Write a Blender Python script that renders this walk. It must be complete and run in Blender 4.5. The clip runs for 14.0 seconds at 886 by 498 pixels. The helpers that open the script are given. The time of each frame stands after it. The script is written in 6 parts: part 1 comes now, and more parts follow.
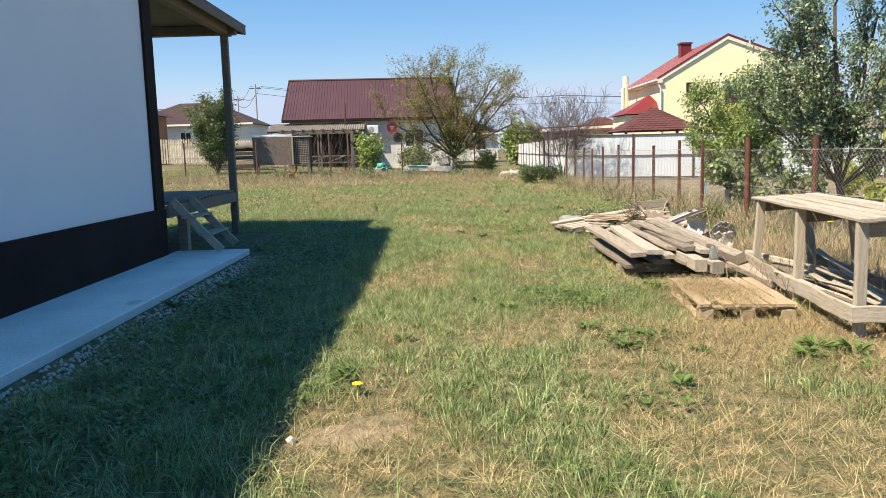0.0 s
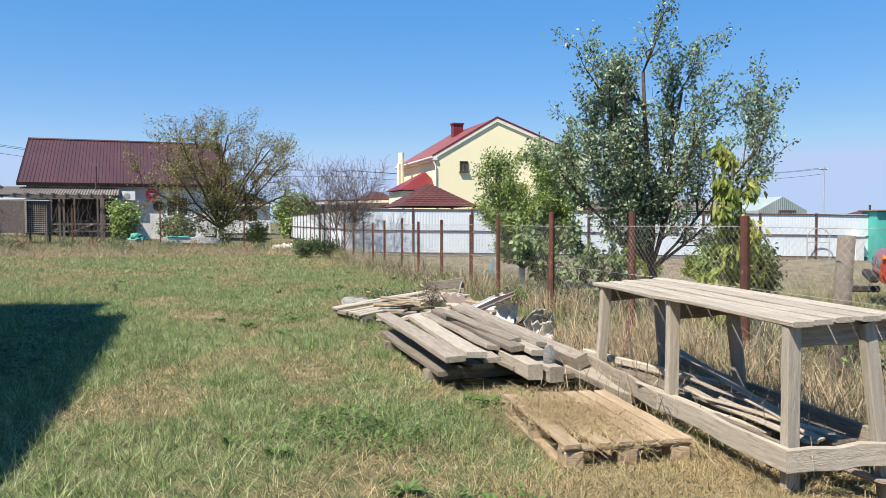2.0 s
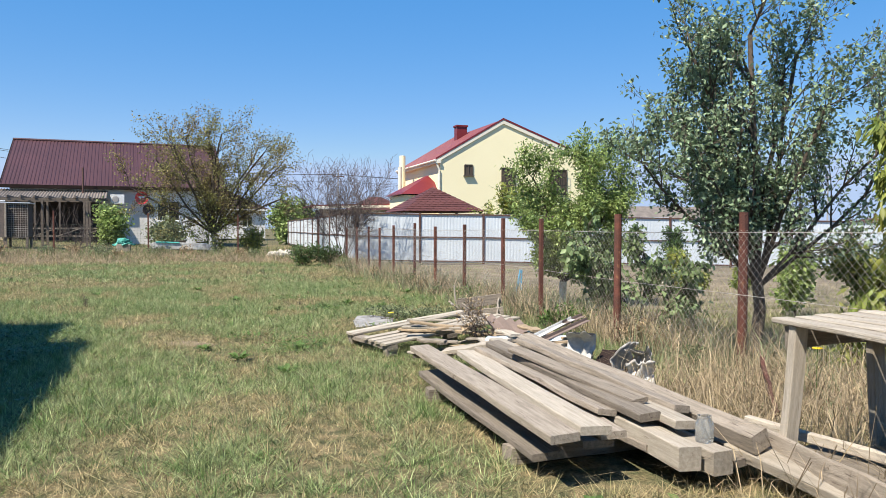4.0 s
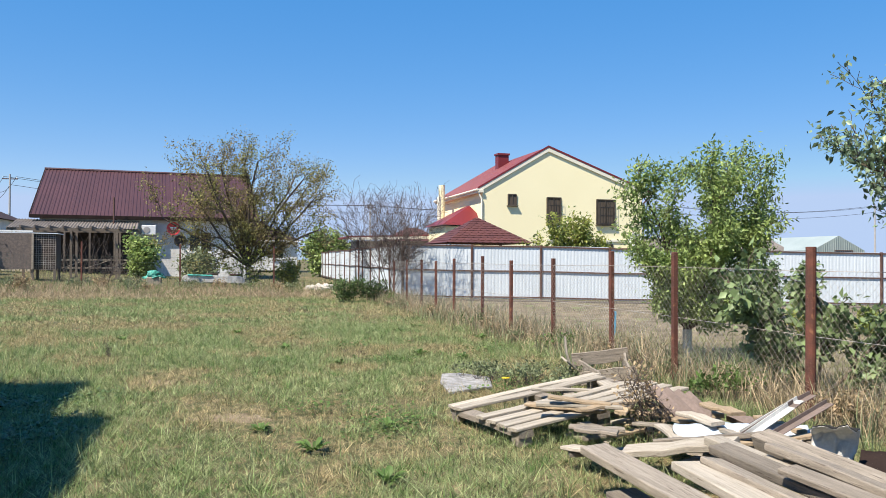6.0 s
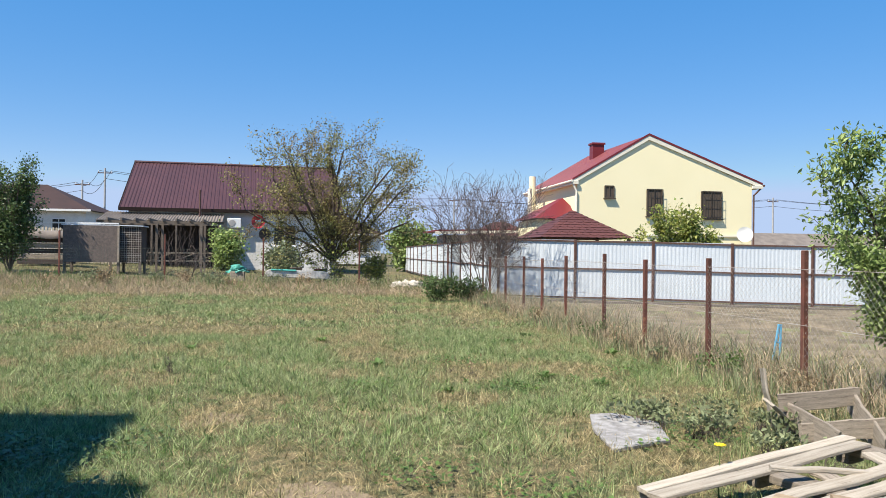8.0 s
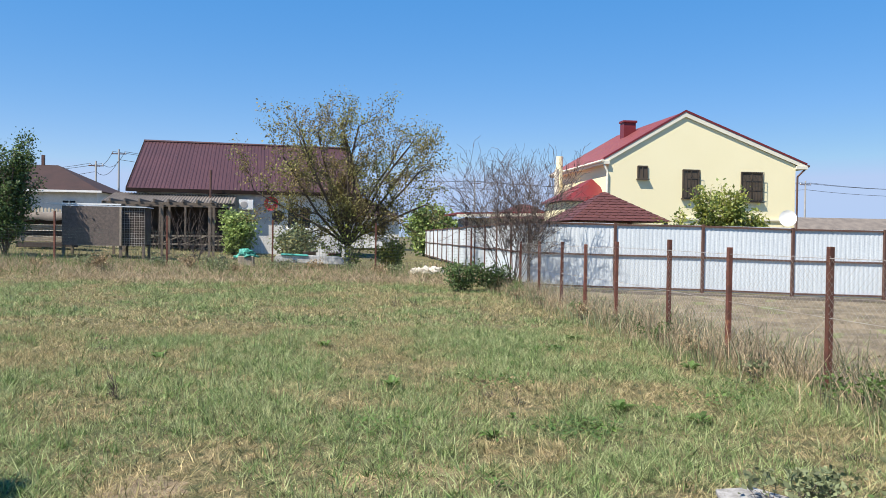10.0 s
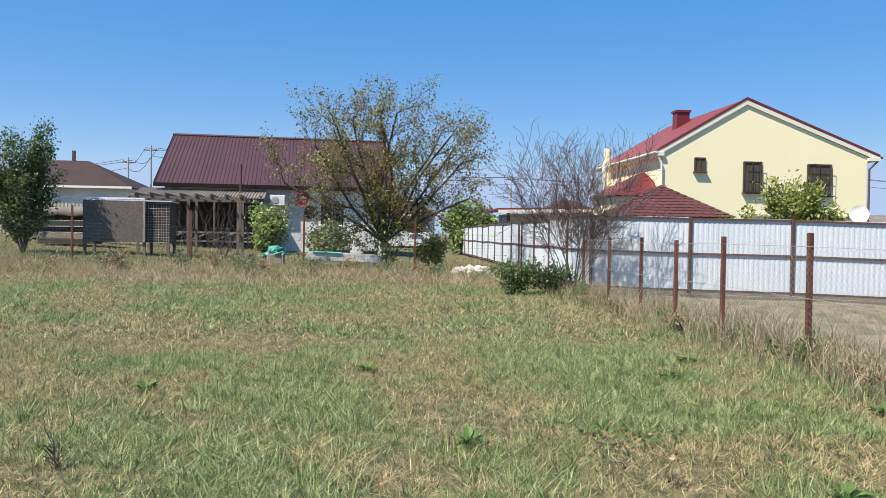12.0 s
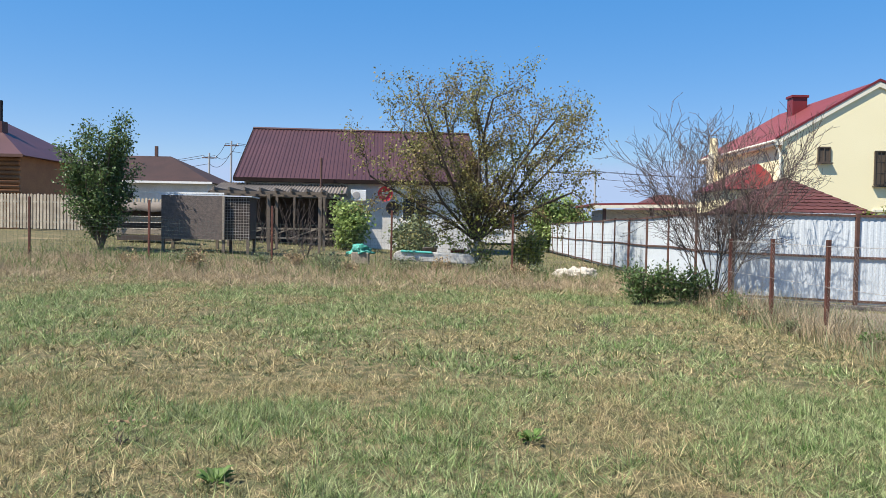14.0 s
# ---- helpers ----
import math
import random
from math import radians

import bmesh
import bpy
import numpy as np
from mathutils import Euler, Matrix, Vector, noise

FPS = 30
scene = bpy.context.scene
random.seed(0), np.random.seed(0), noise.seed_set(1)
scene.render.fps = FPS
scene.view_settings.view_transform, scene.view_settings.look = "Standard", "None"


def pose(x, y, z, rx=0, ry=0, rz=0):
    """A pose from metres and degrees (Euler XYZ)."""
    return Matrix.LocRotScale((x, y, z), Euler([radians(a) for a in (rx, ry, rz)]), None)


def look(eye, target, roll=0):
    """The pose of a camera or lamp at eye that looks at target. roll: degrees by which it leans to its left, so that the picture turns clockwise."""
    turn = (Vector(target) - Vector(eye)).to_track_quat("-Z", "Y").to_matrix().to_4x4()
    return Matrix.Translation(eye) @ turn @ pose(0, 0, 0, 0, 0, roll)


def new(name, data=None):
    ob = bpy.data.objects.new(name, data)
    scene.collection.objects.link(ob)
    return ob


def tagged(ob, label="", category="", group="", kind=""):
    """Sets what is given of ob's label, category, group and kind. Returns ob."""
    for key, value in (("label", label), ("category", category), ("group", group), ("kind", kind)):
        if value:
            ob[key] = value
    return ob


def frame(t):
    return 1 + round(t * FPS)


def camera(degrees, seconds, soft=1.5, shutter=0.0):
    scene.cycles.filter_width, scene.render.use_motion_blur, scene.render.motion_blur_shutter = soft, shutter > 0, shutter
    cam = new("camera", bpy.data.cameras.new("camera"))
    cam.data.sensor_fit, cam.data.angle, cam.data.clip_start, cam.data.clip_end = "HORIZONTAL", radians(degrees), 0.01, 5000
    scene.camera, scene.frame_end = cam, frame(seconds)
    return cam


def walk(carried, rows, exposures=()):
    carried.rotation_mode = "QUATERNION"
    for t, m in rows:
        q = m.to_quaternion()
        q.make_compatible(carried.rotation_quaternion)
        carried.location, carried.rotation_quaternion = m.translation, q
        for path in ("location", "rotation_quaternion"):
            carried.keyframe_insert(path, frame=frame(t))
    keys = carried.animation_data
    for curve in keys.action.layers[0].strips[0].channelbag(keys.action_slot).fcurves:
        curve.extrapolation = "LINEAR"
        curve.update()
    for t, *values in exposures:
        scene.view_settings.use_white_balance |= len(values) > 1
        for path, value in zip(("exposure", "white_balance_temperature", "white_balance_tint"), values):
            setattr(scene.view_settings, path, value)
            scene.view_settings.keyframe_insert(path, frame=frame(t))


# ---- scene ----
cam = camera(59.8, 14.0, soft=0.6)
METRES, EYE, TILT, LEAN, TURN = 16.2, 1.38, -5.6, 0.0, 0.0
ROWS = [
    (0.0, 0.0, 0.0, 0.0, -0.05, -1.65, 1.66),
    (0.5, 0.0076, 0.027, -0.0048, -11.49, -0.28, 2.07),
    (1.0, 0.0068, 0.0646, -0.0005, -15.58, 1.66, 2.1),
    (1.5, 0.008, 0.0992, 0.0042, -16.51, 2.75, 1.94),
    (2.0, 0.0123, 0.1352, 0.0097, -16.76, 3.34, 1.81),
    (2.5, 0.0128, 0.1712, 0.0134, -16.93, 3.63, 1.73),
    (3.0, 0.0193, 0.2041, 0.0147, -17.05, 3.7, 1.69),
    (5.5, 0.018, 0.3777, 0.0333, -17.15, 4.9, 1.55),
    (6.0, 0.0054, 0.4144, 0.0381, -15.23, 6.2, 1.27),
    (6.5, 0.0009, 0.4475, 0.0416, -12.24, 6.54, 0.8),
    (7.0, 0.0023, 0.4831, 0.0453, -10.85, 6.47, 0.57),
    (7.5, -0.0009, 0.517, 0.0525, -10.43, 6.34, 0.48),
    (8.0, 0.0059, 0.5496, 0.0546, -9.31, 5.85, 0.3),
    (10.5, 0.0193, 0.7253, 0.073, -7.62, 4.5, -0.08),
    (11.0, 0.0138, 0.7613, 0.0753, -6.93, 4.41, -0.15),
    (11.5, 0.0148, 0.7964, 0.0768, -5.97, 4.45, -0.27),
    (12.0, 0.0115, 0.8334, 0.0787, -5.58, 4.51, -0.36),
    (12.5, 0.002, 0.869, 0.0821, -5.27, 4.56, -0.41),
    (13.0, -0.0024, 0.9094, 0.0873, -3.79, 4.62, -0.58),
    (13.5, -0.0156, 0.9451, 0.0929, -2.11, 4.47, -0.77),
    (14.0, -0.0263, 0.9806, 0.0972, -0.21, 4.1, -1.04),
]
walk(cam, [(t, pose(0, 0, EYE, TILT, LEAN, TURN) @ pose(METRES * x, METRES * y, METRES * z, 90 + pitch, roll, yaw)) for t, x, y, z, yaw, pitch, roll in ROWS],
     [(0.0, 1.03, 7700, 10), (0.6, 0.93, 7250, 10), (1.5, 0.84, 6750, 10), (3.0, 0.82, 6650, 10), (5.5, 0.82, 6700, 10), (8.0, 0.82, 6700, 10), (10.5, 0.77, 6600, 10), (14.0, 0.76, 6600, 10)])

# ---------------------------------------------------------------- world, sun
SUN = Vector((2.13, 1.30, -3.75)).normalized()
ELEV = math.asin(-SUN.z)
AZIM = math.atan2(-SUN.x, -SUN.y)
world = bpy.data.worlds.new("clear_sky")
scene.world = world
world.use_nodes = True
wn = world.node_tree
sky = wn.nodes.new("ShaderNodeTexSky")
sky.sky_type, sky.sun_disc = "NISHITA", False
sky.sun_elevation, sky.sun_rotation = ELEV, AZIM
sky.air_density, sky.dust_density, sky.ozone_density = 0.8, 0.0, 5.0
hue = wn.nodes.new("ShaderNodeHueSaturation")
hue.inputs["Hue"].default_value, hue.inputs["Saturation"].default_value = 0.507, 2.42
tint = wn.nodes.new("ShaderNodeMix")
tint.data_type, tint.blend_type = "RGBA", "MULTIPLY"
tint.inputs["Factor"].default_value = 1.0
tint.inputs["B"].default_value = (1.93, 1.76, 1.85, 1)
even = wn.nodes.new("ShaderNodeGamma")
even.inputs["Gamma"].default_value = 0.36
wn.links.new(sky.outputs["Color"], even.inputs["Color"])
wn.links.new(even.outputs["Color"], hue.inputs["Color"])
wn.links.new(hue.outputs["Color"], tint.inputs["A"])
haze = wn.nodes.new("ShaderNodeMix")
haze.data_type, haze.blend_type = "RGBA", "DARKEN"
haze.inputs["Factor"].default_value = 1.0
haze.inputs["B"].default_value = (1.85, 2.45, 3.6, 1)
wn.links.new(tint.outputs["Result"], haze.inputs["A"])
wn.links.new(haze.outputs["Result"], wn.nodes["Background"].inputs["Color"])
wn.nodes["Background"].inputs["Strength"].default_value = 0.148
sun_data = bpy.data.lights.new("sun", "SUN")
sun_data.energy, sun_data.angle, sun_data.color = 5.0, radians(0.53), (1.0, 0.935, 0.83)
new("sun", sun_data).matrix_world = look((0, 0, 60), Vector((0, 0, 60)) + SUN)


# ---------------------------------------------------------------- materials
def mat(name, a, b=None, scale=3.0, rough=0.8, metal=0.0, bump=0.15, grain=60.0, stretch=(1, 1, 1), local=False,
        rand=0.0, island=0.0, contrast=0.28, spots=None, trans=0.0, spec=0.4, lo=0.35, hi=0.65):
    """Two colours mixed by a coarse noise, a fine grain in tone and relief, and a shift from piece to piece."""
    m = bpy.data.materials.new(name)
    m.use_nodes = True
    t = m.node_tree
    n, l = t.nodes, t.links
    p = n["Principled BSDF"]
    p.inputs["Roughness"].default_value, p.inputs["Metallic"].default_value = rough, metal
    p.inputs["Specular IOR Level"].default_value = spec
    if local:
        where = n.new("ShaderNodeTexCoord").outputs["Object"]
    else:
        where = n.new("ShaderNodeNewGeometry").outputs["Position"]
    mp = n.new("ShaderNodeMapping")
    mp.inputs["Scale"].default_value = stretch
    l.new(where, mp.inputs["Vector"])
    where = mp.outputs["Vector"]
    big = n.new("ShaderNodeTexNoise")
    big.inputs["Scale"].default_value, big.inputs["Detail"].default_value = scale, 5
    l.new(where, big.inputs["Vector"])
    ramp = n.new("ShaderNodeMapRange")
    ramp.inputs["From Min"].default_value, ramp.inputs["From Max"].default_value = lo, hi
    l.new(big.outputs["Fac"], ramp.inputs["Value"])
    mix = n.new("ShaderNodeMix")
    mix.data_type = "RGBA"
    mix.inputs["A"].default_value, mix.inputs["B"].default_value = (*a, 1), (*(b or a), 1)
    l.new(ramp.outputs["Result"], mix.inputs["Factor"])
    col = mix.outputs["Result"]
    if spots:
        sp = n.new("ShaderNodeTexNoise")
        sp.inputs["Scale"].default_value, sp.inputs["Detail"].default_value = spots[1], 6
        l.new(where, sp.inputs["Vector"])
        r2 = n.new("ShaderNodeMapRange")
        r2.inputs["From Min"].default_value, r2.inputs["From Max"].default_value = spots[2], spots[2] + 0.08
        l.new(sp.outputs["Fac"], r2.inputs["Value"])
        m2 = n.new("ShaderNodeMix")
        m2.data_type = "RGBA"
        m2.inputs["B"].default_value = (*spots[0], 1)
        l.new(r2.outputs["Result"], m2.inputs["Factor"])
        l.new(col, m2.inputs["A"])
        col = m2.outputs["Result"]
    fine = n.new("ShaderNodeTexNoise")
    fine.inputs["Scale"].default_value, fine.inputs["Detail"].default_value = grain, 4
    l.new(where, fine.inputs["Vector"])
    tone = n.new("ShaderNodeMapRange")
    tone.inputs["To Min"].default_value, tone.inputs["To Max"].default_value = 1 - contrast, 1 + contrast
    l.new(fine.outputs["Fac"], tone.inputs["Value"])
    value = tone.outputs["Result"]
    for amount, socket in ((rand, "obj"), (island, "isl")):
        if amount:
            src = n.new("ShaderNodeObjectInfo").outputs["Random"] if socket == "obj" else n.new("ShaderNodeNewGeometry").outputs["Random Per Island"]
            r = n.new("ShaderNodeMapRange")
            r.inputs["To Min"].default_value, r.inputs["To Max"].default_value = 1 - amount, 1 + amount
            l.new(src, r.inputs["Value"])
            mul = n.new("ShaderNodeMath")
            mul.operation = "MULTIPLY"
            l.new(value, mul.inputs[0])
            l.new(r.outputs["Result"], mul.inputs[1])
            value = mul.outputs["Value"]
    sc = n.new("ShaderNodeVectorMath")
    sc.operation = "SCALE"
    l.new(col, sc.inputs[0])
    l.new(value, sc.inputs["Scale"])
    l.new(sc.outputs["Vector"], p.inputs["Base Color"])
    if bump:
        bp = n.new("ShaderNodeBump")
        bp.inputs["Strength"].default_value, bp.inputs["Distance"].default_value = bump, 0.02
        l.new(fine.outputs["Fac"], bp.inputs["Height"])
        l.new(bp.outputs["Normal"], p.inputs["Normal"])
    if trans:
        tr = n.new("ShaderNodeBsdfTranslucent")
        l.new(sc.outputs["Vector"], tr.inputs["Color"])
        ms = n.new("ShaderNodeMixShader")
        ms.inputs["Fac"].default_value = trans
        l.new(p.outputs["BSDF"], ms.inputs[1])
        l.new(tr.outputs["BSDF"], ms.inputs[2])
        l.new(ms.outputs["Shader"], n["Material Output"].inputs["Surface"])
    return m


def field(name, soil, straw, green, rough=0.95, dry=0.5, island=0.0, trans=0.0, bare=True, bump=0.5, contrast=0.28, fine_scale=2.6):
    """Grass land: green and straw-dry patches, bare soil where the turf is worn through."""
    m = mat(name, straw, green, scale=fine_scale, rough=rough, bump=bump, grain=44, contrast=contrast, lo=dry - 0.16, hi=dry + 0.16, island=island, trans=trans,
            spots=(soil, 0.5, 0.62) if bare else None, spec=0.15)
    return m


WOOD_GREY = mat("weathered_wood", (0.34, 0.29, 0.235), (0.23, 0.195, 0.155), 4, 0.9, stretch=(1, 14, 14), local=True, grain=40, rand=0.3, bump=0.6, contrast=0.42, spots=((0.13, 0.10, 0.08), 7, 0.61))
WOOD_PALE = mat("dry_pine_wood", (0.465, 0.41, 0.335), (0.345, 0.30, 0.24), 4, 0.85, stretch=(1, 14, 14), local=True, grain=40, rand=0.2, bump=0.5, contrast=0.32, spots=((0.22, 0.18, 0.135), 6, 0.63))
WOOD_FRESH = mat("pale_pallet_wood", (0.44, 0.335, 0.22), (0.34, 0.25, 0.16), 5, 0.8, stretch=(1, 10, 10), local=True, grain=30, rand=0.18, bump=0.6, contrast=0.4)
WOOD_DECK = mat("stained_deck_wood", (0.13, 0.105, 0.085), (0.18, 0.145, 0.115), 4, 0.75, stretch=(1, 8, 8), local=True, grain=40, rand=0.2, bump=0.3)
PICKET = mat("grey_picket_wood", (0.42, 0.37, 0.29), (0.30, 0.26, 0.20), 3, 0.9, grain=30, rand=0.15)
BARK = mat("grey_brown_bark", (0.13, 0.10, 0.075), (0.08, 0.062, 0.05), 9, 0.95, grain=70, bump=0.8, stretch=(1, 1, 0.35))
TWIG = mat("bare_twig_bark", (0.11, 0.085, 0.075), (0.075, 0.06, 0.055), 6, 0.9, grain=60, bump=0.3)
LIME = mat("limewashed_bark", (0.72, 0.70, 0.65), (0.5, 0.46, 0.4), 7, 0.95, grain=60, bump=0.6)
LEAF_PEAR = mat("bluish_green_leaves", (0.25, 0.33, 0.19), (0.15, 0.215, 0.125), 2.5, 0.42, island=0.5, trans=0.25, bump=0, grain=20, spots=((0.16, 0.15, 0.05), 3, 0.66))
LEAF_PEACH = mat("fresh_green_leaves", (0.32, 0.40, 0.13), (0.20, 0.28, 0.09), 2.5, 0.45, island=0.5, trans=0.4, bump=0, grain=20)
LEAF_YELLOW = mat("yellow_green_leaves", (0.36, 0.36, 0.08), (0.20, 0.27, 0.07), 3.5, 0.5, island=0.4, trans=0.4, bump=0, grain=20)
LEAF_WALNUT = mat("browning_walnut_leaves", (0.23, 0.17, 0.07), (0.24, 0.25, 0.08), 0.8, 0.6, island=0.55, trans=0.35, bump=0, grain=10)
LEAF_GREY = mat("grey_green_weed_leaves", (0.25, 0.28, 0.15), (0.17, 0.20, 0.10), 2.5, 0.6, island=0.5, trans=0.35, bump=0, grain=20)
LEAF_FIG = mat("dull_green_fig_leaves", (0.22, 0.29, 0.13), (0.13, 0.19, 0.08), 2.5, 0.5, island=0.5, trans=0.3, bump=0, grain=20)
LEAF_DARK = mat("dark_green_leaves", (0.12, 0.18, 0.06), (0.08, 0.13, 0.045), 2.5, 0.45, island=0.5, trans=0.3, bump=0, grain=20)
LEAF_BROWN = mat("dead_brown_leaves", (0.27, 0.19, 0.11), (0.38, 0.29, 0.17), 3, 0.8, island=0.5, trans=0.2, bump=0, grain=20)
LEAF_WEED = mat("broad_weed_leaves", (0.125, 0.205, 0.05), (0.085, 0.15, 0.04), 3, 0.6, island=0.4, trans=0.35, bump=0, grain=25)
GREEN_BLADE = mat("green_lawn_blades", (0.11, 0.19, 0.055), (0.36, 0.39, 0.20), 9, 0.65, island=0.6, trans=0.25, bump=0, grain=20, lo=0.36, hi=0.62, spec=0.15)
SOIL = mat("dry_sandy_soil", (0.29, 0.225, 0.145), (0.18, 0.135, 0.085), 7, 0.95, grain=55, bump=1.0, contrast=0.5)
WEED_STRAW = mat("dull_dead_weeds", (0.44, 0.35, 0.22), (0.29, 0.225, 0.15), 2.4, 0.85, island=0.55, trans=0.2, bump=0, grain=20)
GROUND = field("dry_grass_ground", (0.27, 0.205, 0.125), (0.22, 0.17, 0.095), (0.075, 0.08, 0.04), dry=0.46, bump=1.0, contrast=0.95, fine_scale=8)
BLADE = field("lawn_blades", (0.43, 0.36, 0.19), (0.42, 0.35, 0.20), (0.15, 0.20, 0.08), dry=0.47, island=0.85, trans=0.2, bump=0, fine_scale=7)
STRAW_BLADE = mat("straw_lawn_blades", (0.44, 0.355, 0.20), (0.21, 0.21, 0.10), 8, 0.8, island=0.6, trans=0.2, bump=0, grain=20, lo=0.38, hi=0.64, spec=0.15)
STRAW = mat("dry_straw", (0.46, 0.36, 0.20), (0.36, 0.27, 0.15), 2, 0.8, island=0.35, trans=0.25, bump=0, grain=20)
TILLED = mat("tilled_grey_soil", (0.115, 0.095, 0.065), (0.21, 0.17, 0.115), 2.2, 0.95, grain=9, bump=1.0, contrast=0.6, spots=((0.16, 0.17, 0.08), 1.4, 0.6))
PLASTER = mat("white_plaster", (0.74, 0.75, 0.77), (0.69, 0.70, 0.73), 0.6, 0.9, grain=120, bump=0.08)
BROWN_PAINT = mat("dark_brown_paint", (0.022, 0.014, 0.012), (0.03, 0.02, 0.017), 2, 0.85, grain=80, bump=0.1, spec=0.12)
CONCRETE = mat("pale_concrete", (0.66, 0.66, 0.65), (0.58, 0.58, 0.57), 1.5, 0.9, grain=70, bump=0.3, spots=((0.45, 0.44, 0.42), 3, 0.66))
SOFFIT = mat("grey_green_soffit_boards", (0.10, 0.11, 0.10), (0.08, 0.09, 0.08), 3, 0.8, grain=60)
ZINC = mat("galvanised_sheet", (0.60, 0.65, 0.69), (0.55, 0.60, 0.64), 0.8, 0.5, metal=0.0, grain=30, bump=0.04, rand=0.06)
STEEL_BROWN = mat("brown_painted_steel", (0.085, 0.045, 0.035), (0.12, 0.06, 0.045), 4, 0.65, grain=50, bump=0.2)
RUST = mat("rusty_red_steel", (0.14, 0.05, 0.035), (0.085, 0.036, 0.027), 8, 0.8, grain=70, bump=0.4, rand=0.25, spots=((0.22, 0.10, 0.055), 14, 0.62))
WIRE = mat("galvanised_wire", (0.42, 0.40, 0.38), (0.32, 0.27, 0.23), 3, 0.6, metal=0.0, bump=0)
WIRE_GREEN = mat("dark_green_wire", (0.05, 0.075, 0.06), (0.06, 0.07, 0.06), 3, 0.6, bump=0)
CREAM = mat("cream_render", (0.93, 0.84, 0.55), (0.90, 0.81, 0.52), 0.4, 0.9, grain=40, bump=0.08)
CREAM_TRIM = mat("pale_cream_trim", (0.80, 0.76, 0.62), (0.74, 0.70, 0.57), 1, 0.7, bump=0.05)
RED_TILE = mat("red_metal_tile", (0.19, 0.026, 0.028), (0.155, 0.022, 0.025), 0.8, 0.45, grain=20, bump=0.1)
RED_DARK = mat("brownish_red_tile", (0.12, 0.042, 0.035), (0.09, 0.032, 0.028), 1.2, 0.6, grain=20, bump=0.15, rand=0.15)
ROOF_BROWN = mat("brown_metal_roof", (0.076, 0.032, 0.034), (0.063, 0.027, 0.029), 0.6, 0.5, grain=20, bump=0.05, rand=0.06)
ROOF_FAR = mat("dull_brown_roof", (0.045, 0.023, 0.021), (0.035, 0.019, 0.018), 0.8, 0.85, grain=10)
SLATE = mat("grey_asbestos_roof", (0.20, 0.17, 0.145), (0.14, 0.12, 0.105), 1.4, 0.95, grain=25, bump=0.3)
SLATE_BROWN = mat("old_brown_corrugated_sheet", (0.20, 0.15, 0.128), (0.145, 0.11, 0.095), 5, 0.85, grain=50, bump=0.3)
WHITE_BRICK = mat("whitewashed_wall", (0.74, 0.73, 0.70), (0.64, 0.62, 0.58), 1.2, 0.9, grain=30, bump=0.2, spots=((0.5, 0.46, 0.4), 1.1, 0.66))
WHITE = mat("white_plastic", (0.80, 0.80, 0.78), (0.74, 0.74, 0.72), 2, 0.5, bump=0.03)
PALE_BLUE = mat("pale_blue_sheet", (0.52, 0.58, 0.63), (0.42, 0.47, 0.52), 4, 0.6, grain=40, bump=0.2, spots=((0.35, 0.34, 0.32), 6, 0.64))
DIRTY_WHITE = mat("dirty_white_sheet", (0.62, 0.61, 0.58), (0.44, 0.42, 0.39), 4, 0.7, grain=40, bump=0.3, spots=((0.3, 0.27, 0.23), 5, 0.64))
BLACK = mat("black_rubber", (0.018, 0.018, 0.018), (0.03, 0.028, 0.026), 6, 0.8, bump=0.2)
GLASS_DARK = mat("dark_window_glass", (0.03, 0.035, 0.04), (0.045, 0.05, 0.055), 0.5, 0.08, bump=0, spec=0.6)
BLIND = mat("brown_window_blind", (0.10, 0.075, 0.055), (0.075, 0.06, 0.045), 2, 0.7, bump=0)
JAR_GLASS = mat("dusty_jar_glass", (0.75, 0.77, 0.76), (0.66, 0.68, 0.67), 9, 0.12, bump=0)
JAR_GLASS.node_tree.nodes["Principled BSDF"].inputs["Transmission Weight"].default_value = 0.85
SHINGLE = mat("brown_grey_shingle_board", (0.17, 0.135, 0.12), (0.12, 0.10, 0.09), 9, 0.95, grain=26, bump=0.6)
DARK_BOARD = mat("black_brown_board", (0.045, 0.036, 0.032), (0.065, 0.05, 0.045), 2, 0.85, grain=30, bump=0.2)
LOG = mat("orange_brown_logs", (0.30, 0.135, 0.055), (0.24, 0.105, 0.045), 1, 0.7, grain=12, bump=0.2)
DISH_RED = mat("red_dish_paint", (0.62, 0.045, 0.06), (0.55, 0.04, 0.05), 3, 0.5, bump=0.02)
TURQUOISE = mat("turquoise_paint", (0.08, 0.42, 0.36), (0.06, 0.34, 0.30), 2, 0.6, grain=30, bump=0.1)
TARP = mat("green_blue_tarp", (0.06, 0.34, 0.27), (0.05, 0.26, 0.22), 4, 0.55, bump=0.2)
CAR_RED = mat("faded_red_car_paint", (0.31, 0.045, 0.025), (0.27, 0.04, 0.025), 2, 0.3, grain=30, bump=0.02)
CHROME = mat("dull_chrome", (0.55, 0.55, 0.56), (0.45, 0.45, 0.46), 4, 0.25, metal=0.9, bump=0)
AMBER = mat("amber_lens", (0.75, 0.25, 0.03), (0.7, 0.22, 0.03), 4, 0.25, bump=0)
BLUE = mat("pale_blue_plastic", (0.10, 0.32, 0.50), (0.12, 0.36, 0.55), 4, 0.5, bump=0)
BARN = mat("pale_green_barn_sheet", (0.33, 0.38, 0.37), (0.28, 0.33, 0.32), 0.4, 0.6, metal=0.1, grain=12, bump=0.05)
POLE_GREY = mat("grey_concrete_pole", (0.42, 0.41, 0.40), (0.36, 0.35, 0.34), 2, 0.9, bump=0.1)
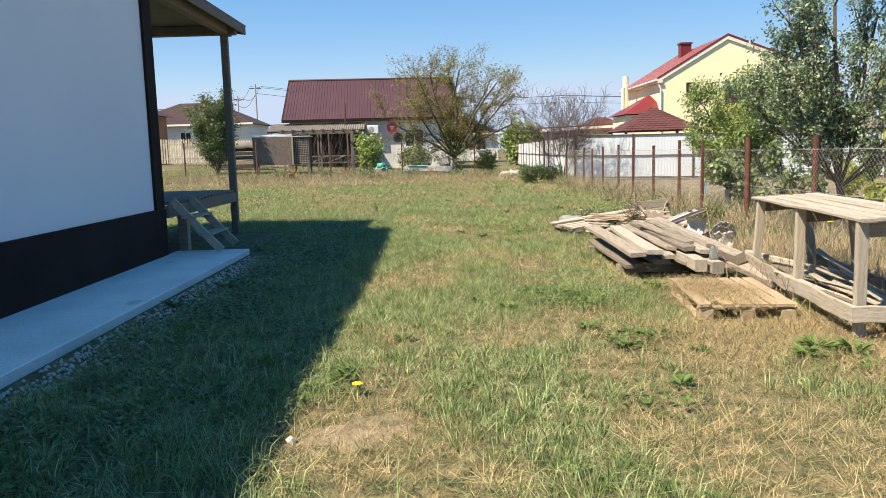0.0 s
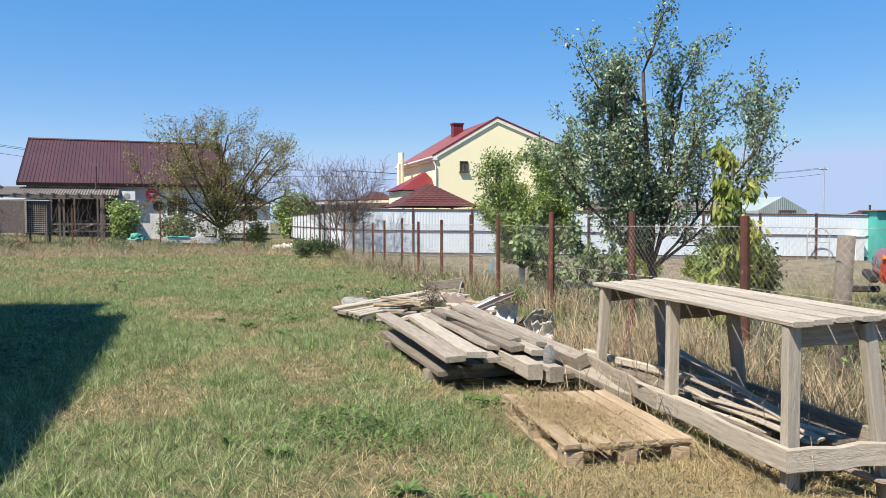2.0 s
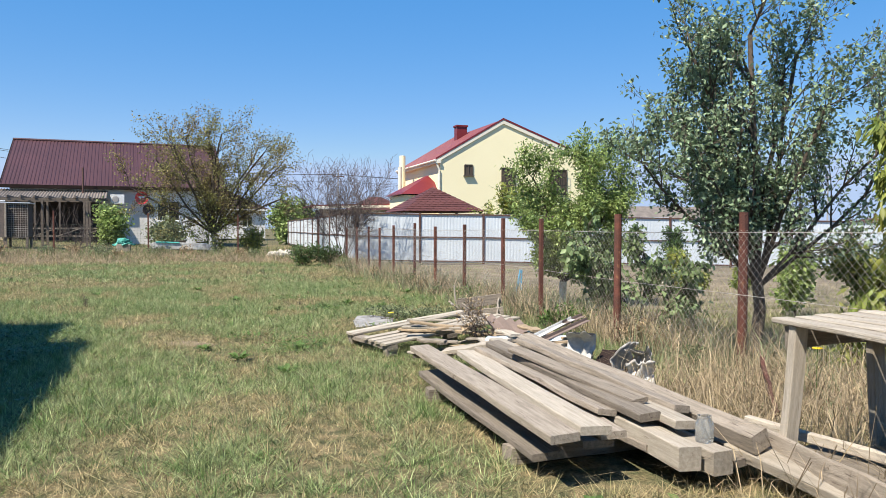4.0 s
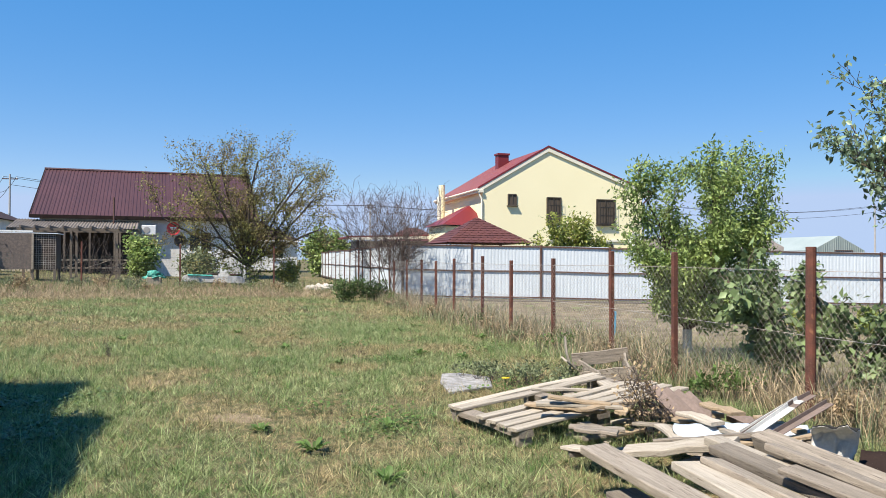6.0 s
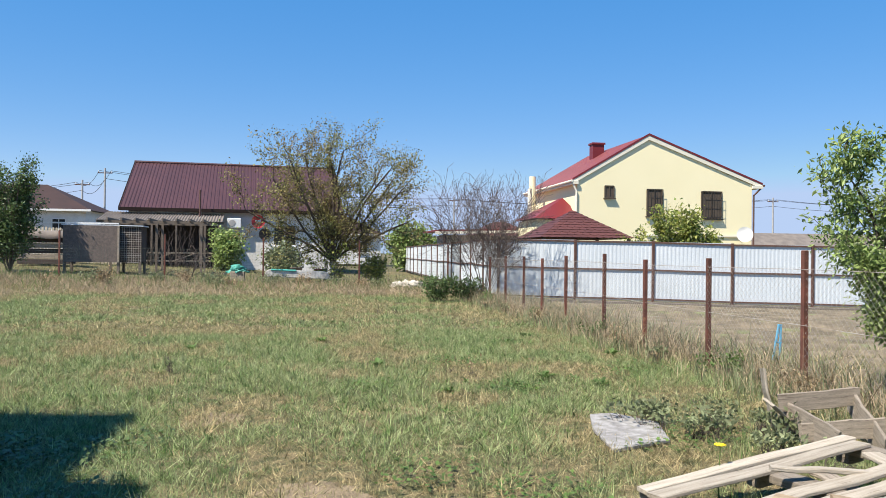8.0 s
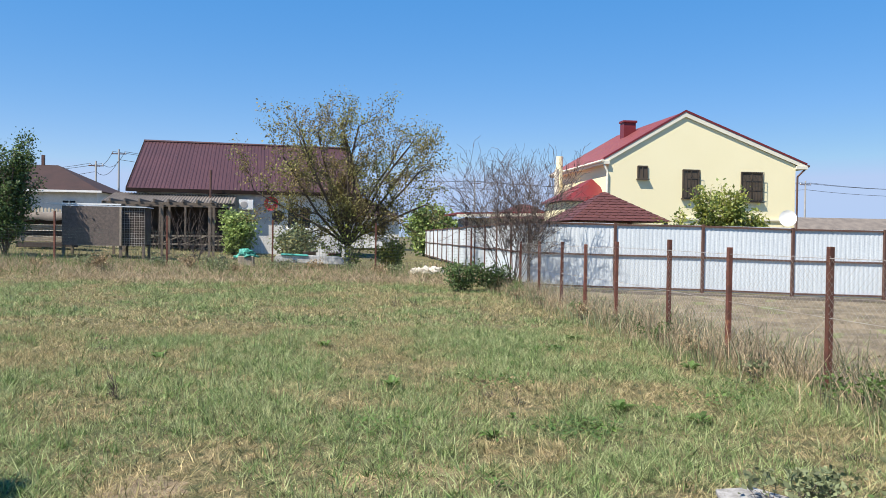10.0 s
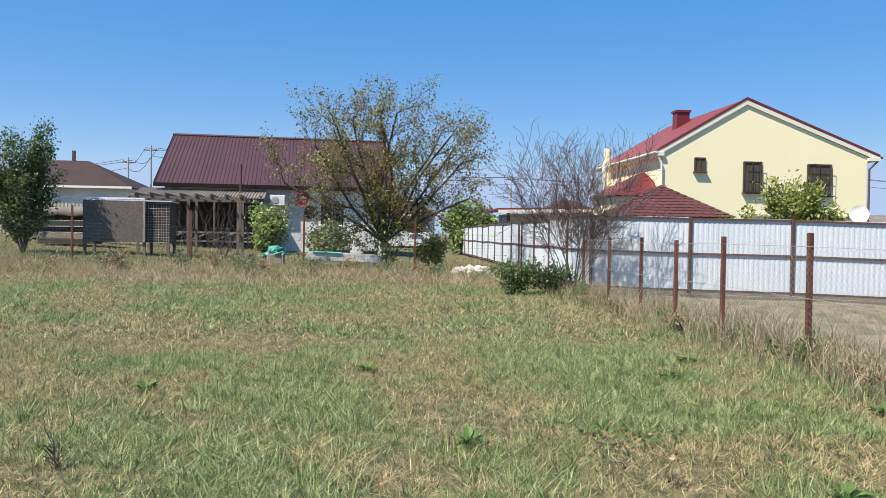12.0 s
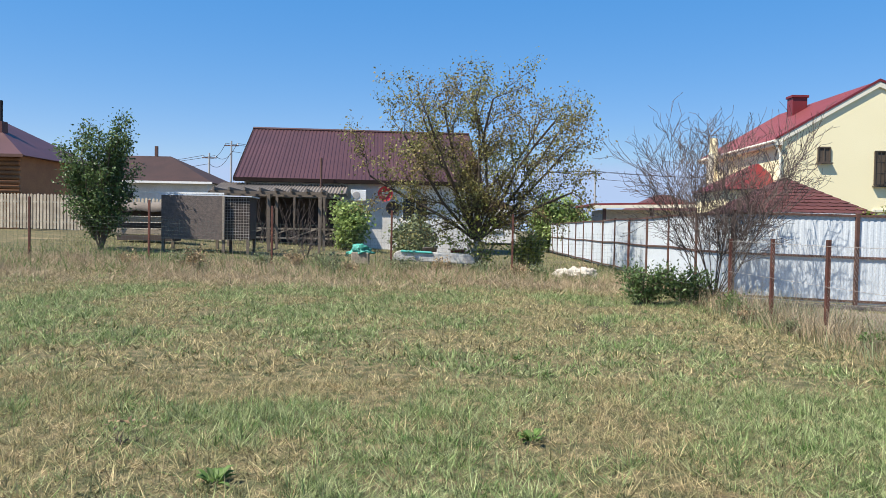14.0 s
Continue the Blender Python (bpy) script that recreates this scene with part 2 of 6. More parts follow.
FLOWER = mat("yellow_petals", (0.75, 0.55, 0.03), (0.70, 0.5, 0.02), 4, 0.6, bump=0)
SLAB = mat("mottled_grey_slab", (0.36, 0.35, 0.34), (0.22, 0.21, 0.20), 14, 0.9, grain=70, bump=0.4, spots=((0.2, 0.19, 0.17), 9, 0.6))
STONE = mat("pale_stone", (0.52, 0.48, 0.42), (0.42, 0.39, 0.34), 9, 0.9, grain=60, bump=0.4)


# ---------------------------------------------------------------- builders
def thing(name, m=None, label="", category="", group="", kind=""):
    ob = new(name)
    ob.empty_display_size = 0.1
    ob.matrix_basis = m or Matrix()
    return tagged(ob, label, category, group, kind)


def obj(name, bm, material, smooth=False):
    me = bpy.data.meshes.new(name)
    bm.to_mesh(me)
    bm.free()
    if smooth:
        me.polygons.foreach_set("use_smooth", [True] * len(me.polygons))
    for mt in (material if isinstance(material, (list, tuple)) else [material]):
        me.materials.append(mt)
    return new(name, me)


def part(name, bm, material, parent, label="", m=None, smooth=False):
    ob = obj(name, bm, material, smooth)
    ob.parent = parent
    if m is not None:
        ob.matrix_basis = m
    if label:
        ob["label"] = label
    return ob


def clone(ob, m, parent=None):
    o = ob.copy()
    scene.collection.objects.link(o)
    if parent is not None:
        o.parent = parent
    o.matrix_basis = m
    return o


def box(bm, c, s, m=None, bevel=0.0):
    """A block of size s about c, its edges eased."""
    r = bmesh.ops.create_cube(bm, size=1.0, matrix=(m or Matrix()) @ Matrix.Translation(c) @ Matrix.Diagonal((*s, 1)))
    if bevel:
        es = list({e for v in r["verts"] for e in v.link_edges})
        bmesh.ops.bevel(bm, geom=es, offset=bevel, segments=1, affect="EDGES")
    return bm


def B(c, s, bevel=0.0, m=None):
    return box(bmesh.new(), c, s, m, bevel)


def tube(bm, p, q, r0, r1=None, n=8, caps=True):
    p, q = Vector(p), Vector(q)
    d = q - p
    rot = d.to_track_quat("Z", "Y").to_matrix().to_4x4()
    bmesh.ops.create_cone(bm, cap_ends=caps, segments=n, radius1=r0, radius2=r0 if r1 is None else r1, depth=d.length,
                          matrix=Matrix.Translation((p + q) / 2) @ rot)
    return bm


def T(p, q, r0, r1=None, n=8):
    return tube(bmesh.new(), p, q, r0, r1, n)


def lathe(profile, n=24):
    """A turned body from (radius, height) pairs."""
    bm = bmesh.new()
    rings = [[bm.verts.new((r * math.cos(2 * math.pi * i / n), r * math.sin(2 * math.pi * i / n), z)) for i in range(n)] for r, z in profile]
    for a, b in zip(rings, rings[1:]):
        for i in range(n):
            bm.faces.new((a[i], a[(i + 1) % n], b[(i + 1) % n], b[i]))
    return bm


def prism(points, depth, axis="y"):
    """A flat outline, given in (x, z), drawn out along y by depth."""
    bm = bmesh.new()
    a = [bm.verts.new((x, 0, z)) for x, z in points]
    b = [bm.verts.new((x, depth, z)) for x, z in points]
    bm.faces.new(a)
    bm.faces.new(b[::-1])
    k = len(points)
    for i in range(k):
        bm.faces.new((a[i], b[i], b[(i + 1) % k], a[(i + 1) % k]))
    bmesh.ops.recalc_face_normals(bm, faces=bm.faces)
    return bm


def corrugated(length, height, pitch=0.15, depth=0.02, thick=0.002, wave=False, steps=1):
    """A profiled sheet in the xz plane, ribs upright, from the origin to (length, height)."""
    bm = bmesh.new()
    xs = []
    k = int(length / pitch)
    for i in range(k + 1):
        x = i * pitch
        if wave:
            xs += [(x + pitch * j / 8, depth * math.sin(2 * math.pi * j / 8)) for j in range(8)]
        else:
            xs += [(x, 0), (x + pitch * 0.45, 0), (x + pitch * 0.58, depth), (x + pitch * 0.87, depth)]
    xs = [(min(x, length), y) for x, y in xs if x <= length + 1e-6]
    if xs[-1][0] < length - 1e-4:
        xs.append((length, xs[-1][1]))
    rows = [[bm.verts.new((x, y, height * s / steps)) for x, y in xs] for s in range(steps + 1)]
    for a, b in zip(rows, rows[1:]):
        for i in range(len(xs) - 1):
            bm.faces.new((a[i], a[i + 1], b[i + 1], b[i]))
    bm.normal_update()
    bmesh.ops.solidify(bm, geom=bm.faces[:], thickness=thick)
    return bm


def plank_mesh(length, width, thick, seed, warp=0.008):
    """A sawn board along x, slightly bowed, with eased edges and uneven ends."""
    rnd = random.Random(seed)
    bm = bmesh.new()
    n = 5
    ring = []
    e = min(0.005, thick * 0.2)
    for i in range(n + 1):
        x = length * (i / n - 0.5)
        dy, dz = rnd.uniform(-warp, warp), warp * math.sin(i / n * math.pi) * rnd.uniform(-1, 1)
        w, t = width / 2 * rnd.uniform(0.97, 1.02), thick / 2
        sh = rnd.uniform(-0.012, 0.012) if i in (0, n) else 0
        prof = [(-w + e, -t), (w - e, -t), (w, -t + e), (w, t - e), (w - e, t), (-w + e, t), (-w, t - e), (-w, -t + e)]
        ring.append([bm.verts.new((x + sh * (1 if y > 0 else -1), y + dy, z + dz)) for y, z in prof])
    for a, b in zip(ring, ring[1:]):
        for i in range(8):
            bm.faces.new((a[i], a[(i + 1) % 8], b[(i + 1) % 8], b[i]))
    bm.faces.new(ring[0])
    bm.faces.new(ring[-1][::-1])
    bmesh.ops.recalc_face_normals(bm, faces=bm.faces)
    return bm


def span(p, q, up=(0, 0, 1), roll=0):
    """The pose that lays local x from p to q about their middle, local z towards up."""
    p, q = Vector(p), Vector(q)
    x = (q - p).normalized()
    y = Vector(up).cross(x).normalized()
    z = x.cross(y)
    m = Matrix((x, y, z)).transposed().to_4x4()
    return Matrix.Translation((p + q) / 2) @ m @ Matrix.Rotation(radians(roll), 4, "X")


def board(name, p, q, width, thick, material, parent=None, label="", roll=0, seed=None, up=(0, 0, 1)):
    ln = (Vector(q) - Vector(p)).length
    seed = seed if seed is not None else int(abs(p[0] * 971 + p[1] * 577 + p[2] * 331) * 10) % 9973
    ob = obj(name, plank_mesh(ln, width, thick, seed), material)
    ob.parent = parent
    ob.matrix_basis = span(p, q, up, roll)
    if label:
        ob["label"] = label
    return ob


def arrays(name, verts, faces, material, smooth=False):
    """A mesh out of numpy arrays of places and of corner numbers, all faces with as many corners."""
    me = bpy.data.meshes.new(name)
    k = faces.shape[1]
    me.vertices.add(len(verts))
    me.vertices.foreach_set("co", verts.astype(np.float32).ravel())
    me.loops.add(faces.size)
    me.loops.foreach_set("vertex_index", faces.astype(np.int32).ravel())
    me.polygons.add(len(faces))
    me.polygons.foreach_set("loop_start", np.arange(0, faces.size, k, dtype=np.int32))
    me.polygons.foreach_set("loop_total", np.full(len(faces), k, dtype=np.int32))
    me.update(calc_edges=True)
    me.materials.append(material)
    return new(name, me)


def step(v):
    v = np.clip(v, 0, 1)
    return v * v * (3 - 2 * v)


def gz(x, y):
    """The lie of the land: level where one walks, rising far ahead, falling away over the neighbour's plot."""
    x, y = np.asarray(x, float), np.asarray(y, float)
    z = 0.95 * step((y - 28) / 26) * step((4 - x) / 24) - 0.016 * np.clip(x - 5.5, 0, 22)
    z = z + 0.02 * np.sin(1.3 * x + 0.4) * np.sin(0.9 * y) * step((40 - np.abs(x)) / 10)
    return z - 0.13 * np.exp(-((x - 3.5) ** 2 + (y - 5.0) ** 2) / 0.3)


def gzf(x, y):
    return float(gz(x, y))


# ---------------------------------------------------------------- ground
def make_ground():
    def axis(lo, hi, fine_lo, fine_hi, step_fine):
        mid = np.arange(fine_lo, fine_hi + 1e-6, step_fine)
        out = np.array([1.5, 4, 9, 18, 35, 70, 140, 300, 700, 1500.0])
        return np.concatenate([(fine_lo - out)[::-1], mid, fine_hi + out])
    xs, ys = axis(0, 0, -34, 34, 0.5), axis(0, 0, -12, 90, 0.5)
    X, Y = np.meshgrid(xs, ys)
    Z = gz(X, Y)
    v = np.stack([X, Y, Z], -1).reshape(-1, 3)
    w = len(xs)
    i, j = np.meshgrid(np.arange(w - 1), np.arange(len(ys) - 1))
    a = (j * w + i).ravel()
    f = np.stack([a, a + 1, a + w + 1, a + w], -1)
    ob = arrays("ground", v, f, GROUND)
    ob.data.polygons.foreach_set("use_smooth", [True] * len(ob.data.polygons))
    return tagged(ob, "dry patchy grass with worn bare soil", "ground", kind="structure")


make_ground()


def make_plot():
    """The neighbour's tilled plot behind the wire fence, in low furrows."""
    xs, ys = np.arange(5.9, 25.5, 0.3), np.arange(13.0, 30.5, 0.15)
    X, Y = np.meshgrid(xs, ys)
    edge = np.minimum.reduce([(X - 5.9) / 1.0, (25.4 - X) / 1.0, (Y - 13) / 1.0, (31.6 - 0.245 * (X - 5.5) - 0.9 - Y) / 0.8])
    Z = gz(X, Y) - 0.02 + 0.05 * step(edge) + 0.085 * step(edge) * np.sin(Y * 8.5 + 0.5 * np.sin(X * 0.7))
    Z = np.where(edge < 0, gz(X, Y) - 0.05, Z)
    w = len(xs)
    i, j = np.meshgrid(np.arange(w - 1), np.arange(len(ys) - 1))
    a = (j * w + i).ravel()
    ob = arrays("tilled_soil", np.stack([X, Y, Z], -1).reshape(-1, 3), np.stack([a, a + 1, a + w + 1, a + w], -1), TILLED)
    return tagged(ob, "grey-brown tilled garden soil in low furrows", "soil", kind="structure")


make_plot()


# ---------------------------------------------------------------- the white house that is passed
def own_house():
    h = thing("white_house", pose(0, 0, 0), "white plastered house with dark brown plinth and corner trim", "house")
    x, y0, y1 = -3.8, -7.0, 10.45
    part("wall", B((x - 3.0, (y0 + y1) / 2, 2.55), (6.0, y1 - y0, 4.5)), PLASTER, h, "white plaster wall")
    part("plinth", B((x - 2.985, (y0 + y1) / 2, 0.37), (6.07, y1 - y0 + 0.06, 0.68), 0.006), BROWN_PAINT, h, "dark brown painted plinth")
    bm = bmesh.new()
    box(bm, (x + 0.012, y1 - 0.12, 2.7), (0.05, 0.30, 4.1), bevel=0.004)
    box(bm, (x - 0.12, y1 + 0.012, 2.7), (0.30, 0.05, 4.1), bevel=0.004)
    part("corner_trim", bm, BROWN_PAINT, h, "dark brown corner trim")
    ob = part("roof", prism([(-10.0, 4.75), (-6.8, 6.6), (-3.62, 4.75), (-3.62, 4.9), (-6.8, 6.8), (-10.0, 4.9)], 19.4), ROOF_BROWN, h, "brown metal roof", pose(0, y0 - 0.4, 0))
    part("eaves_board", B((-3.71, 1.72, 4.765), (0.16, 17.6, 0.03)), SOFFIT, h)
    part("gutter", T((-3.57, -7.4, 4.8), (-3.57, 10.5, 4.8), 0.05), BROWN_PAINT, h)
    return h


own_house()
tagged(obj("concrete_apron", B((-3.27, 1.95, 0.0), (1.03, 17.9, 0.16), 0.01), CONCRETE), "pale concrete apron slab along the house wall", "slab", kind="structure")


def porch():
    p = thing("porch", pose(0, 0, 0), "weathered wooden porch with plank deck under a lean-to roof", "porch")
    for i in range(21):
        yy = 10.62 + i * 0.168
        board("deck_board", (-7.6, yy, 0.775), (-3.74, yy, 0.775), 0.155, 0.04, WOOD_DECK, p)
    part("deck_beam", B((-3.74, 12.3, 0.665), (0.06, 3.6, 0.17), 0.006), WOOD_DECK, p, "dark weathered beam")
    part("deck_beam", B((-5.6, 14.05, 0.665), (3.7, 0.06, 0.17), 0.006), WOOD_DECK, p)
    for x, y, w in ((-3.76, 14.0, 0.12), (-7.5, 14.0, 0.12)):
        part("post", B((x, y, 1.78), (w, w, 3.55), 0.008), WOOD_DECK, p, "dark wooden post")
    for x, y in ((-4.7, 12.4), (-3.9, 11.6), (-6.2, 13.6)):
        part("pier", B((x, y, 0.3), (0.14, 0.14, 0.6), 0.006), WOOD_PALE, p)
    part("top_beam", B((-5.6, 14.0, 3.6), (4.1, 0.14, 0.16), 0.006), WOOD_DECK, p)
    part("top_beam", B((-3.74, 12.3, 3.6), (0.13, 3.8, 0.16), 0.006), WOOD_DECK, p)
    sl = math.atan2(0.9, 4.6)
    part("soffit", B((-5.7, 12.45, 3.7), (4.3, 4.1, 0.03)), SOFFIT, p, "grey-green soffit boards")
    part("roof_sheet", B((0, 0, 0), (4.75, 4.25, 0.035)), ROOF_BROWN, p, "brown metal roof sheet", pose(-5.83, 12.42, 4.2, 0, math.degrees(sl), 0))
    part("fascia", B((-3.52, 12.42, 3.67), (0.03, 4.25, 0.15), 0.004), WOOD_DECK, p)
    part("fascia", B((0, 0, 0), (4.7, 0.03, 0.14), 0.004), WOOD_DECK, p, "", pose(-5.85, 14.54, 4.12, 0, math.degrees(sl), 0))
    return p


porch()


def stairs():
    s = thing("porch_steps", pose(0, 0, 0), "open wooden steps with slanted stringers on concrete", "steps")
    for yy in (10.66, 11.42):
        board("stringer", (-3.72, yy, 0.80), (-3.08, yy, 0.10), 0.04, 0.11, WOOD_PALE, s)
    for i in range(2):
        board("tread", (-3.5 + i * 0.22, 10.62, 0.57 - i * 0.24), (-3.5 + i * 0.22, 11.46, 0.57 - i * 0.24), 0.2, 0.03, WOOD_PALE, s)


stairs()


# ---------------------------------------------------------------- metal sheet fence
def sheet_fence():
    f = thing("metal_fence", pose(0, 0, 0), "galvanised profiled sheet fence with brown steel frame", "fence")
    c = Vector((5.5, 31.6, 0))
    runs = [(c, Vector((0.9712, -0.2383, 0)), 9, 2.29), (c, Vector((0.03, 1.0, 0)).normalized(), 14, 2.46)]
    H = 1.88
    for k, (o, d, n, s) in enumerate(runs):
        nrm = Vector((-d.y, d.x, 0))
        if k:
            nrm = -nrm
        ang = math.degrees(math.atan2(d.y, d.x))
        sheet = None
        for i in range(n + 1):
            a = o + d * s * i
            za = gzf(a.x, a.y)
            if k == 0 or i:
                part("post", B((a.x, a.y, za + H / 2), (0.07, 0.07, H + 0.02), 0.004, ), STEEL_BROWN, f)
            if i == n:
                break
            b = o + d * s * (i + 1)
            zb = gzf(b.x, b.y)
            m = Matrix.Translation(a + nrm * 0.012 + Vector((0, 0, za + 0.1))) @ Matrix.Rotation(math.atan2(d.y, d.x), 4, "Z") @ Matrix.Shear("XZ", 4, (0, 0)) 
            m[2][0] = (zb - za) / s
            if sheet is None:
                sheet = part("sheet", corrugated(s - 0.01, H - 0.12, 0.115, 0.005), ZINC, f, "", m)
            else:
                clone(sheet, m)
            for hz in (0.16, 1.02, H - 0.04):
                pa, pb = a - nrm * 0.012 + Vector((0, 0, za + hz)), b - nrm * 0.012 + Vector((0, 0, zb + hz))
                part("rail", B((0, 0, 0), (s, 0.022, 0.045)), STEEL_BROWN, f, "", span(pa, pb))
    return f


sheet_fence()


def footing():
    bm = bmesh.new()
    box(bm, (0, 0, 0), (19.8, 0.22, 0.3), bevel=0.01)
    ob = obj("concrete_footing", bm, SLATE)
    a, b = Vector((5.5, 31.62, 0.0)), Vector((5.5 + 0.9712 * 19.7, 31.62 - 0.2383 * 19.7, 0))
    a.z, b.z = gzf(a.x, a.y) - 0.07, gzf(b.x, b.y) - 0.07
    ob.matrix_basis = span(a, b)
    tagged(ob, "dull brown concrete strip under the metal fence", "footing", kind="structure")


footing()


# ---------------------------------------------------------------- wire fences
def wire_net(x0, y0, x1, y1, h0, h1, pitch, r, material, square=False):
    """Thin triangular wires in a diamond or square net on the upright plane between two ends."""
    L = math.hypot(x1 - x0, y1 - y0)
    ux, uy = (x1 - x0) / L, (y1 - y0) / L
    segs = []
    if square:
        for s in np.arange(0, L, pitch):
            segs.append((s, h0, s, h1))
        for h in np.arange(h0, h1 + 0.01, pitch):
            for s in np.arange(0, L, 3.0):
                segs.append((s, h, min(s + 3.0, L), h))
    else:
        H = h1 - h0
        for s in np.arange(-H, L, pitch * 1.414):
            for sg in (1, -1):
                a, b = (s, s + H) if sg > 0 else (s + H, s)
                lo, hi = h0, h1
                if a < 0 or b > L or b < 0 or a > L:
                    continue
                n = 6
                for i in range(n):
                    segs.append((a + (b - a) * i / n, lo + H * i / n, a + (b - a) * (i + 1) / n, lo + H * (i + 1) / n))
    S = np.array(segs)
    def place(s, h):
        x, y = x0 + ux * s, y0 + uy * s
        sag = 0.02 * np.sin(s * 1.7 + h * 2)
        return np.stack([x - uy * sag, y + ux * sag, h + gz(x, y)], -1)
    P, Q = place(S[:, 0], S[:, 1]), place(S[:, 2], S[:, 3])
    D = Q - P
    side = np.array([ux, uy, 0.0])
    out = np.array([-uy, ux, 0.0])
    N = np.cross(D, out)
    N /= np.linalg.norm(N, axis=1)[:, None]
    offs = [N * r, -N * r * 0.5 + out * r * 0.87, -N * r * 0.5 - out * r * 0.87]
    V = np.stack([P + o for o in offs] + [Q + o for o in offs], 1).reshape(-1, 3)
    base = (np.arange(len(P)) * 6)[:, None]
    F = np.concatenate([base + np.array([[0, 1, 4, 3]]), base + np.array([[1, 2, 5, 4]]), base + np.array([[2, 0, 3, 5]])])
    return arrays("wire_net", V, F, material)


def chain_fence():
    f = thing("wire_fence", pose(0, 0, 0), "sagging chain-link fence on rusty red steel posts", "fence")
    spots = [(5.9, 1.3), (8.1, 1.36), (10.2, 1.44), (12.3, 1.47), (14.4, 1.43), (16.0, 1.45), (17.9, 1.37), (19.75, 1.34), (21.45, 1.41), (23.45, 1.36),
             (25.0, 1.31), (26.6, 1.35), (28.4, 1.33), (30.2, 1.3)]
    rnd = random.Random(4)
    for y, h in spots:
        x = 4.9 + rnd.uniform(-0.04, 0.04)
        z = gzf(x, y)
        lean = Vector((rnd.uniform(-0.03, 0.03), rnd.uniform(-0.02, 0.02), 0))
        bm = bmesh.new()
        if y < 13:
            tube(bm, (x, y, z - 0.1), Vector((x, y, z + h)) + lean, 0.043, 0.043, 10)
            tube(bm, Vector((x, y, z + h - 0.02)) + lean, Vector((x, y, z + h)) + lean, 0.034, 0.034, 10)
        else:
            box(bm, (x, y, z + h / 2 - 0.05), (0.055, 0.055, h + 0.1), bevel=0.005)
        part("post", bm, RUST, f, "rusty red post")
    net = wire_net(4.9, 3.4, 4.93, 31.2, 0.12, 1.28, 0.055, 0.001, WIRE)
    net.parent = f
    tagged(net, "grey chain-link wire net", kind="stuff")
    for hz in (1.26, 0.7):
        for (ya, ha), (yb, hb) in zip(spots, spots[1:]):
            part("tension_wire", T((4.9, ya, gzf(4.9, ya) + hz), (4.9, yb, gzf(4.9, yb) + hz), 0.0025, n=4), WIRE, f)


chain_fence()


def back_fence():
    f = thing("garden_fence", pose(0, 0, 0), "dark green wire mesh fence on thin rusty posts", "fence")
    for x, h in ((-17.0, 1.75), (-13.0, 1.8), (-9.35, 1.85), (-5.6, 1.8), (-1.95, 1.8), (1.75, 1.82), (5.3, 1.7)):
        y = 39.5
        z = gzf(x, y)
        part("post", B((x, y, z + h / 2), (0.06, 0.06, h + 0.1), 0.005), RUST, f)
    net = wire_net(-17.0, 39.5, 6.0, 39.5, 0.1, 1.35, 0.11, 0.0022, WIRE_GREEN, True)
    net.parent = f
    tagged(net, "dark green square wire mesh", kind="stuff")


back_fence()


def picket_fence():
    f = thing("picket_fence", pose(0, 0, 0), "weathered grey upright picket fence", "fence")
    a, b = Vector((-32, 56, 0)), Vector((-9.5, 50.5, 0))
    d = (b - a)
    L = d.length
    d.normalize()
    base = None
    n = int(L / 0.19)
    rnd = random.Random(2)
    for i in range(n):
        p = a + d * i * 0.19
        z = gzf(p.x, p.y)
        m = Matrix.Translation((p.x, p.y, z + 0.1 + rnd.uniform(-0.02, 0.02))) @ Matrix.Rotation(math.atan2(d.y, d.x), 4, "Z")
        if base is None:
            base = part("picket", prism([(-0.065, 0), (0.065, 0), (0.065, 1.62), (0, 1.68), (-0.065, 1.62)], 0.02), PICKET, f, "", m)
        else:
            clone(base, m)
    for hz in (0.45, 1.4):
        for i in range(9):
            p, q = a + d * L * i / 9, a + d * L * (i + 1) / 9
            p, q = p + Vector((0.0, 0.05, gzf(p.x, p.y) + hz)), q + Vector((0.0, 0.05, gzf(q.x, q.y) + hz))
            part("rail", B((0, 0, 0), ((q - p).length, 0.05, 0.08)), PICKET, f, "", span(p, q))


picket_fence()


# ---------------------------------------------------------------- houses around
def window(parent, m, w, h, bars=False, frame_mat=None, glass=None):
    """A window in its own plane (x across, z up, facing -y), sunk frame, pane and, where there is one, a grille."""
    fm = frame_mat or WHITE
    bm = bmesh.new()
    for c, s in (((0, 0, h / 2), (w, 0.07, 0.06)), ((0, 0, -h / 2), (w, 0.07, 0.06)), ((-w / 2, 0, 0), (0.06, 0.07, h)), ((w / 2, 0, 0), (0.06, 0.07, h)), ((0, 0, 0), (0.05, 0.06, h))):
        box(bm, c, s)
    win = part("window", bm, fm, parent, "", m)
    part("pane", B((0, 0.012, 0), (w, 0.02, h)), glass or GLASS_DARK, win)
    part("window_sill", B((0, -0.06, -h / 2 - 0.06), (w + 0.16, 0.16, 0.05)), fm, win)
    if bars:
        g = bmesh.new()
        k = max(3, int(w / 0.16))
        for i in range(k + 1):
            x = -w / 2 + w * i / k
            tube(g, (x, -0.16, -h / 2), (x, -0.16, h / 2), 0.011, n=5)
            if i % 2 == 0:
                tube(g, (x, -0.16, h / 2), (x, 0, h / 2 + 0.02), 0.01, n=4)
                tube(g, (x, -0.16, -h / 2), (x, 0, -h / 2), 0.01, n=4)
        for z in (-h / 2, -h / 6, h / 6, h / 2):
            tube(g, (-w / 2, -0.16, z), (w / 2, -0.16, z), 0.011, n=5)
        part("grille", g, BLACK, win, "dark iron window grille")
    return win


